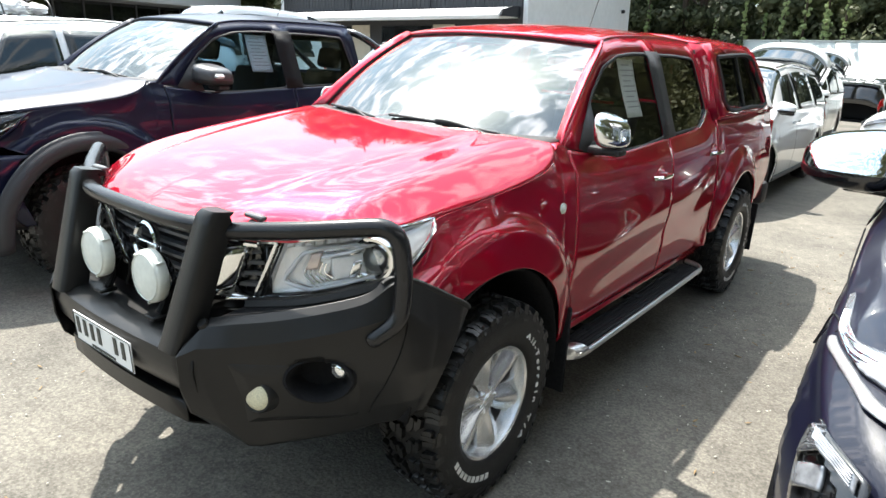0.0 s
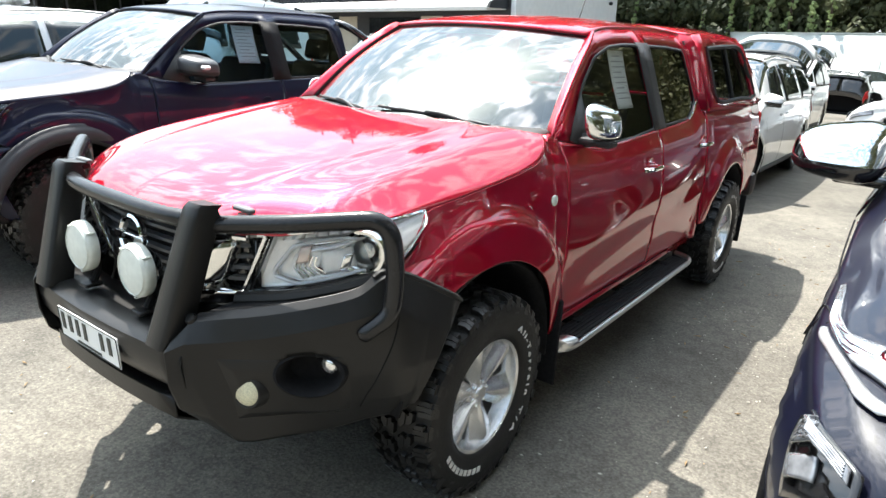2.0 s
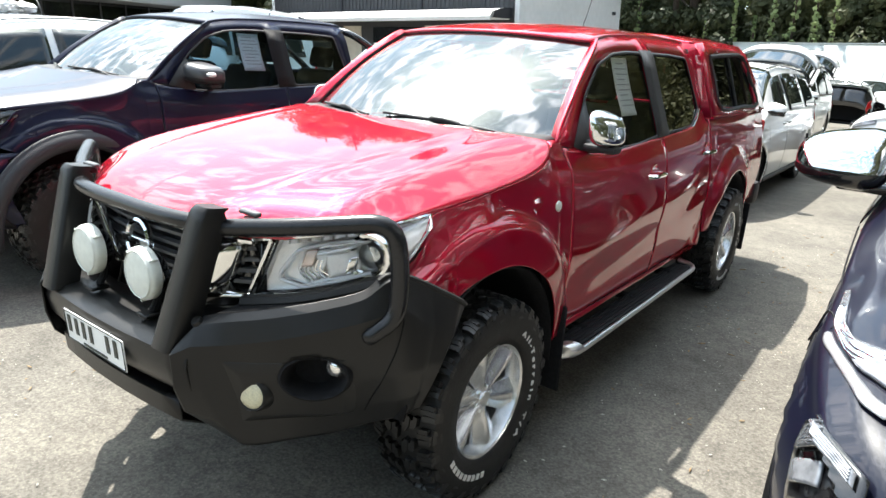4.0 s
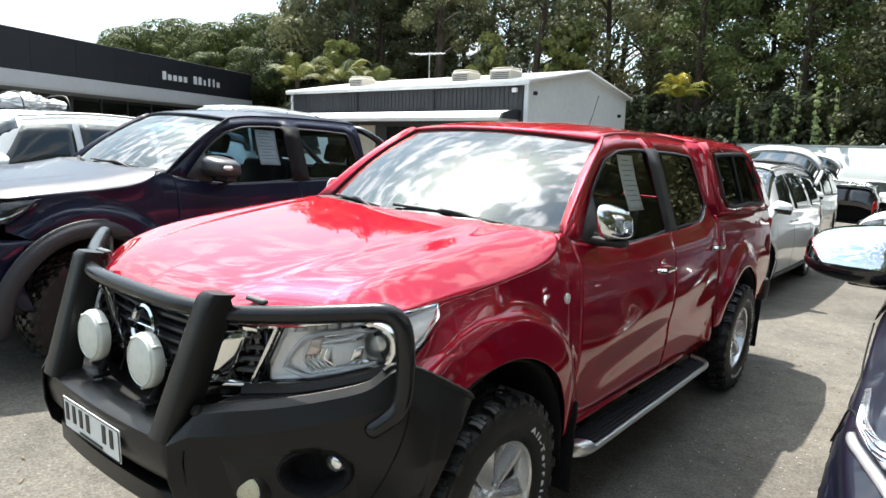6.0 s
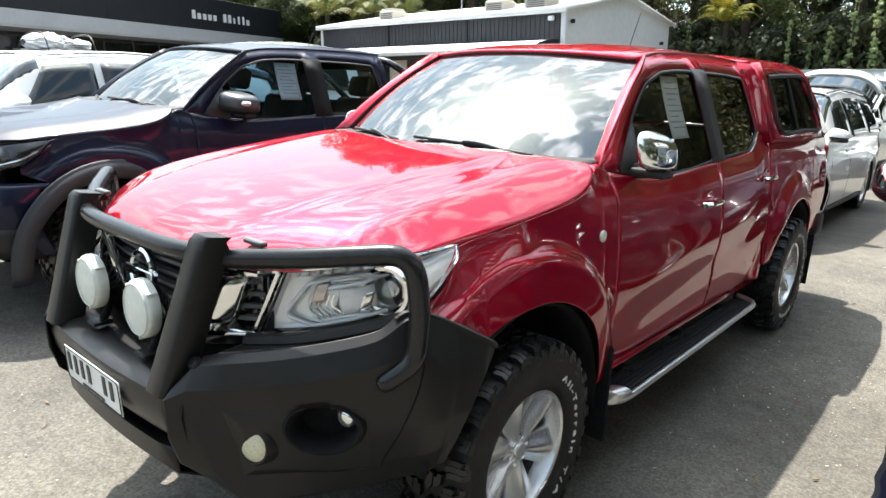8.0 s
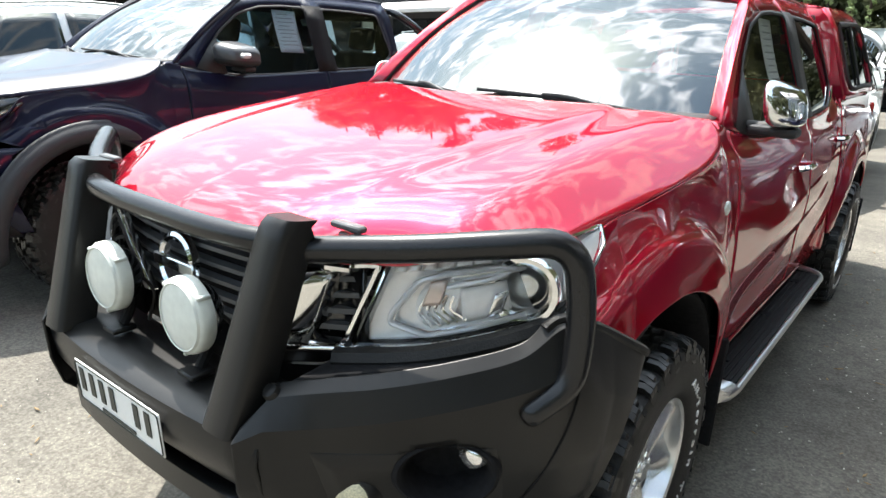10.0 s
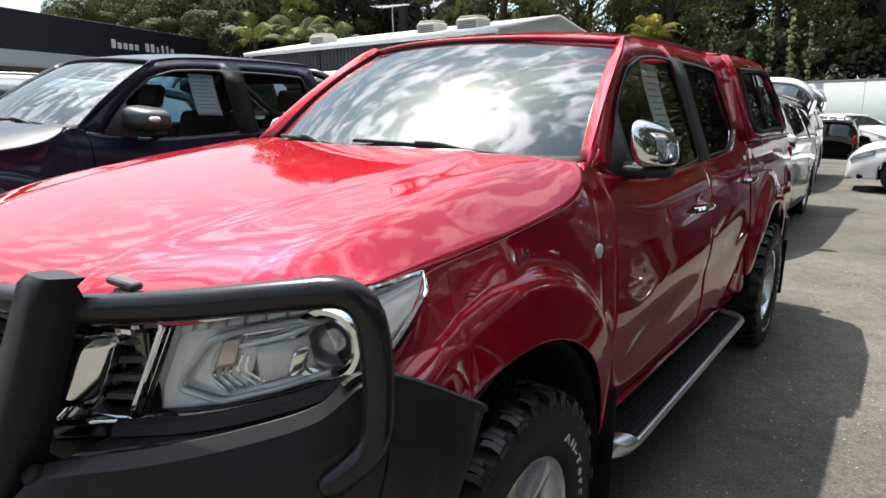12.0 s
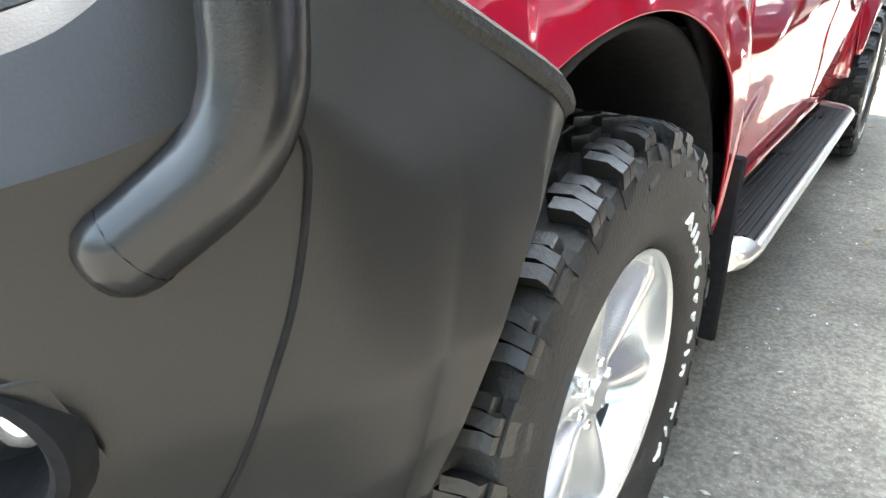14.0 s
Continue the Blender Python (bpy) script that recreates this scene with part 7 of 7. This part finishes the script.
# the trees across the yard that the doors and windows mirror
for i in range(16):
    plant((6, 2)[i % 2], 10.2 + 2.2 * rng.random(), -9 + 2.7 * i, 0.85 + 0.25 * rng.random(), False)
for i in range(14):
    plant((6, 2)[i % 2], 10.5 + 3 * rng.random(), 16 + 4.0 * i, 0.9 + 0.25 * rng.random(), False)
for i in range(9):
    plant(5, 9.4 + rng.random(), -8 + 4.6 * i, 0.9 + 0.3 * rng.random(), False)
for i in range(9):
    plant(3, -24 + 6.2 * i, -34 + 2 * rng.random(), 0.8 + 0.2 * rng.random(), False)


def palm(m, n, length, stem, label, seed, leaf=None):
    r = np.random.default_rng(seed)
    p = thing("palm", label, "palm", m, "palms")
    part("stem", Geo().tube([(0, 0, -0.5), (0.05, 0, stem * 0.5), (0, 0.05, stem)], 0.13, 8, 3), BARK, p)
    for k in range(n):
        a, up = k * 2.4 + r.random() * 0.4, 0.55 + 1.2 * r.random()
        g, out = Geo(), Vector((math.cos(a), math.sin(a), 0))
        side = Vector((-math.sin(a), math.cos(a), 0))
        pts = [Vector((0, 0, stem)) + out * length * t * (0.95 - 0.15 * t) + Vector((0, 0, length * (up * t - (0.35 + 0.55 * up) * t * t))) for t in [q / 20 for q in range(21)]]
        for q in range(1, 20):
            w = length * 0.24 * math.sin(math.pi * (q / 20) ** 0.7)
            for sd in (1, -1):
                tip = pts[q] + side * sd * w + out * w * 0.55 - Vector((0, 0, 0.35 * w))
                b = (pts[q] - pts[q - 1]) * 0.42
                o = len(g.v)
                g.v += [tuple(pts[q] - b), tuple(tip), tuple(pts[q] + b)]
                g.f.append((o, o + 1, o + 2))
        g.tube(pts, 0.018, 4, 1)
        part("frond", g, leaf or PALM, p, flat=True)
    return p


def at(az, d):
    return (2 - d * math.sin(radians(az)), -1.87 + d * math.cos(radians(az)))


palm(YARD @ pose(*at(19.0, 36), 0), 13, 1.9, 4.4, "yellowing palm standing behind the fence", 3)
palm(YARD @ pose(*at(50.4, 36), 0), 13, 2.3, 4.8, "green palm standing behind the shed", 4, GREENPALM)
palm(YARD @ pose(*at(46.8, 36), 0), 12, 2.2, 4.9, "green palm standing behind the shed", 5, GREENPALM)
palm(YARD @ pose(*at(44.0, 36), 0), 11, 2.2, 4.5, "green palm standing behind the shed", 6, GREENPALM)


def creeper(m, h, w, seed):
    r = np.random.default_rng(seed)
    c = thing("creeper", "pale green creeper climbing a pole above the fence", "creeper", m, "creepers above the fence")
    part("pole", Geo().tube([(0, 0, -1), (0, 0, h)], 0.05, 6, 0), BARK, c)
    cl = [((r.normal() * w * 0.32 * (1.1 - k / 44), r.normal() * w * 0.32, 0.3 + (h - 0.2) * (k + r.random()) / 44), w * (0.34 - 0.20 * k / 44) * (0.5 + 0.9 * r.random())) for k in range(44)]
    part("leaf_mass", leaves(cl, 40, 0.12, r), OLIVE, c, flat=True)


for az, h, w in ((24.0, 4.2, 0.40), (21.6, 4.4, 0.36), (14.6, 4.2, 0.32), (16.6, 3.0, 0.28), (12.0, 3.9, 0.42), (10.6, 5.3, 0.52), (9.2, 5.2, 0.52), (8.0, 4.6, 0.34), (13.2, 3.2, 0.28)):
    creeper(YARD @ pose(*at(az, 35), 0), h, w, int(az * 10))


# ---- the other cars ----
wagon("grey_wagon", "dark grey wagon carrying a wrapped load on its roof", "wagon", GREYPAINT, pose(-8.6, -0.5, 0), SUV, "cars in the row")
wagon("white_wagon", "white wagon far down the row of cars", "wagon", WHITE, pose(-11.2, -0.3, 0), SUV, "cars in the row")
wagon("white_van", "white van parked behind the navy ute", "van", WHITE, pose(-3.9, 6.6, 0), dict(MPV, height=1.78), "cars in the second row")
wagon("white_van", "tall white van with a domed roof in the second row", "van", WHITE, pose(-12.45, 5.6, 0), dict(MPV, height=2.25), "cars in the second row")
wagon("silver_wagon", "silver wagon in the second row of cars", "wagon", SILVER, pose(-6.9, 6.5, 0), SUV, "cars in the second row")
wagon("white_van", "white van parked behind the people mover", "van", WHITE, pose(-1.25, 12.0, 0), dict(MPV, height=1.80))
wagon("black_wagon", "black wagon with red tail lamps, parked facing the fence", "wagon", BLACKPAINT, pose(-0.95, 28.6, -0.3, 0, 0, 180), dict(SUV, height=1.60))
wagon("white_wagon", "white wagon standing across the end of the lane", "wagon", WHITE, pose(0.42, 14.35, 0, 0, 0, -88), dict(SUV, height=1.62))
wagon("white_sedan", "white car parked near the back fence", "car", WHITE, pose(1.2, 25.5, 0, 0, 0, 60), dict(SUV, height=1.48))
wagon("dark_wagon", "dark blue wagon parked behind the midnight one", "wagon", NIGHT, pose(2.75, 5.2, 0), SUV)
# wrapped load on the far roof
bundle = thing("roof_load", "pale wrapped bundle tied on a roof rack", "bundle", pose(-8.6, 2.1, 1.755))
def wrap_pt(u, v):
    a, q = 2 * math.pi * u, math.sin(math.pi * (0.03 + 0.94 * v)) ** 0.45
    k = 1 + 0.42 * noise.noise(Vector((3 * math.cos(a), 3 * math.sin(a), 6 * v))) + 0.22 * noise.noise(Vector((9 * math.cos(a), 9 * math.sin(a), 17 * v)))
    return (0.34 * k * q * math.cos(a) + 0.08 * math.sin(5 * v), 0.44 * (2 * v - 1), 0.03 + 0.115 * k * q * math.sin(a) * (1 + 0.35 * math.sin(7 * v)))


part("wrap", Geo().grid(wrap_pt, 44, 32), PAPER, bundle)
for y in (-0.32, 0.28):
    part("rack_bar", Geo().tube([(-0.75, y, -0.08), (0.75, y, -0.08)], 0.025, 6, 0), BLACKPAINT, bundle)
    part("strap", Geo().tube([(-0.58, y, -0.07), (-0.36, y, 0.10), (0, y, 0.165), (0.42, y, 0.14), (0.58, y, -0.07)], 0.010, 5, 4), PLASTIC, bundle)


def open_tailgate(m, w):
    """A raised hatch seen past the roof."""
    t = thing("open_tailgate", "raised white tailgate with a dark inner side", "tailgate", m)
    def hatch(u, v, k=0.0):
        c = u * 2 - 1
        return (w * c * (1 - 0.08 * v), 1.0 * v, 0.30 * v + 0.05 * (1 - c * c) - 0.26 * abs(c) ** 4 + k)
    part("inner", Geo().grid(lambda u, v: hatch(u, v, -0.03), 24, 8), PLASTIC, t, "dark inner trim", 0.03)
    part("hatch_glass", Geo().grid(lambda u, v: hatch(0.03 + 0.94 * u, 0.02 + 0.66 * v, 0.008), 24, 5), CARGLASS, t, "dark hatch window", 0.006)
    part("lip", Geo().grid(lambda u, v: hatch(u, 0.70 + 0.30 * v, 0.012 + 0.02 * math.sin(math.pi * v)), 24, 4), WHITE, t, "", 0.02)
    part("edge", Geo().tube([hatch(0, 0.7 - 0.7 * k / 4, 0.01) for k in range(5)], 0.03, 8, 2), WHITE, t)
    part("edge", Geo().tube([hatch(1, 0.7 - 0.7 * k / 4, 0.01) for k in range(5)], 0.03, 8, 2), WHITE, t)
    for s in (1, -1):
        part("gas_strut", Geo().tube([(s * w * 0.9, 0.10, -0.35), (s * w * 0.86, 0.65, 0.0)], 0.012, 6, 0), PLASTIC, t)


open_tailgate(pose(-0.62, 10.2, 1.66), 0.76)
open_tailgate(pose(-1.25, 16.8, 1.75), 0.84)


# ---- litter on the asphalt ----
CHIP = mat("pale_stone_chip", (0.42, 0.40, 0.35), 0.9, 0.0, 0.0, 0.3, 90)
TWIG = mat("dry_leaf", (0.20, 0.13, 0.06), 0.8, 0.0, 0.0, 0.3, 60)
rl = np.random.default_rng(21)


def scatter(count, boxes, lo, hi, long):
    """Small flat chips or dry leaves lying on the ground."""
    g = Geo()
    for k in range(count):
        x0, x1, y0, y1 = boxes[k % len(boxes)]
        x, y, a = x0 + (x1 - x0) * rl.random(), y0 + (y1 - y0) * rl.random(), rl.random() * 6.28
        s = lo + (hi - lo) * rl.random() ** 2
        w, h = s * long * (0.6 + 0.8 * rl.random()), s * 0.35
        c, d = Vector((math.cos(a), math.sin(a), 0)), Vector((-math.sin(a), math.cos(a), 0))
        p = Vector((x, y, 0.001))
        base = [p - c * w, p - d * s * 0.6, p + c * w * 0.9, p + d * s * 0.5]
        top = [q.lerp(p, 0.25) + Vector((0, 0, h)) for q in base]
        g.add([tuple(q) for q in base + top], [(4, 5, 6, 7), (0, 1, 5, 4), (1, 2, 6, 5), (2, 3, 7, 6), (3, 0, 4, 7)])
    return g


AREA = ((0.9, 2.0, -0.8, 3.0), (0.9, 1.9, 2.0, 6.0), (-1.2, 1.6, -2.6, -0.9), (-1.6, -0.9, -1.0, 3.0))
tagged(part("stone_chips", scatter(900, AREA, 0.002, 0.009, 1.1), CHIP), "loose pale stone chips strewn over the asphalt", "gravel", kind="stuff")
tagged(part("leaf_litter", scatter(180, AREA, 0.005, 0.012, 2.6), TWIG), "dry brown leaves and twigs strewn on the asphalt", "leaf litter", kind="stuff")
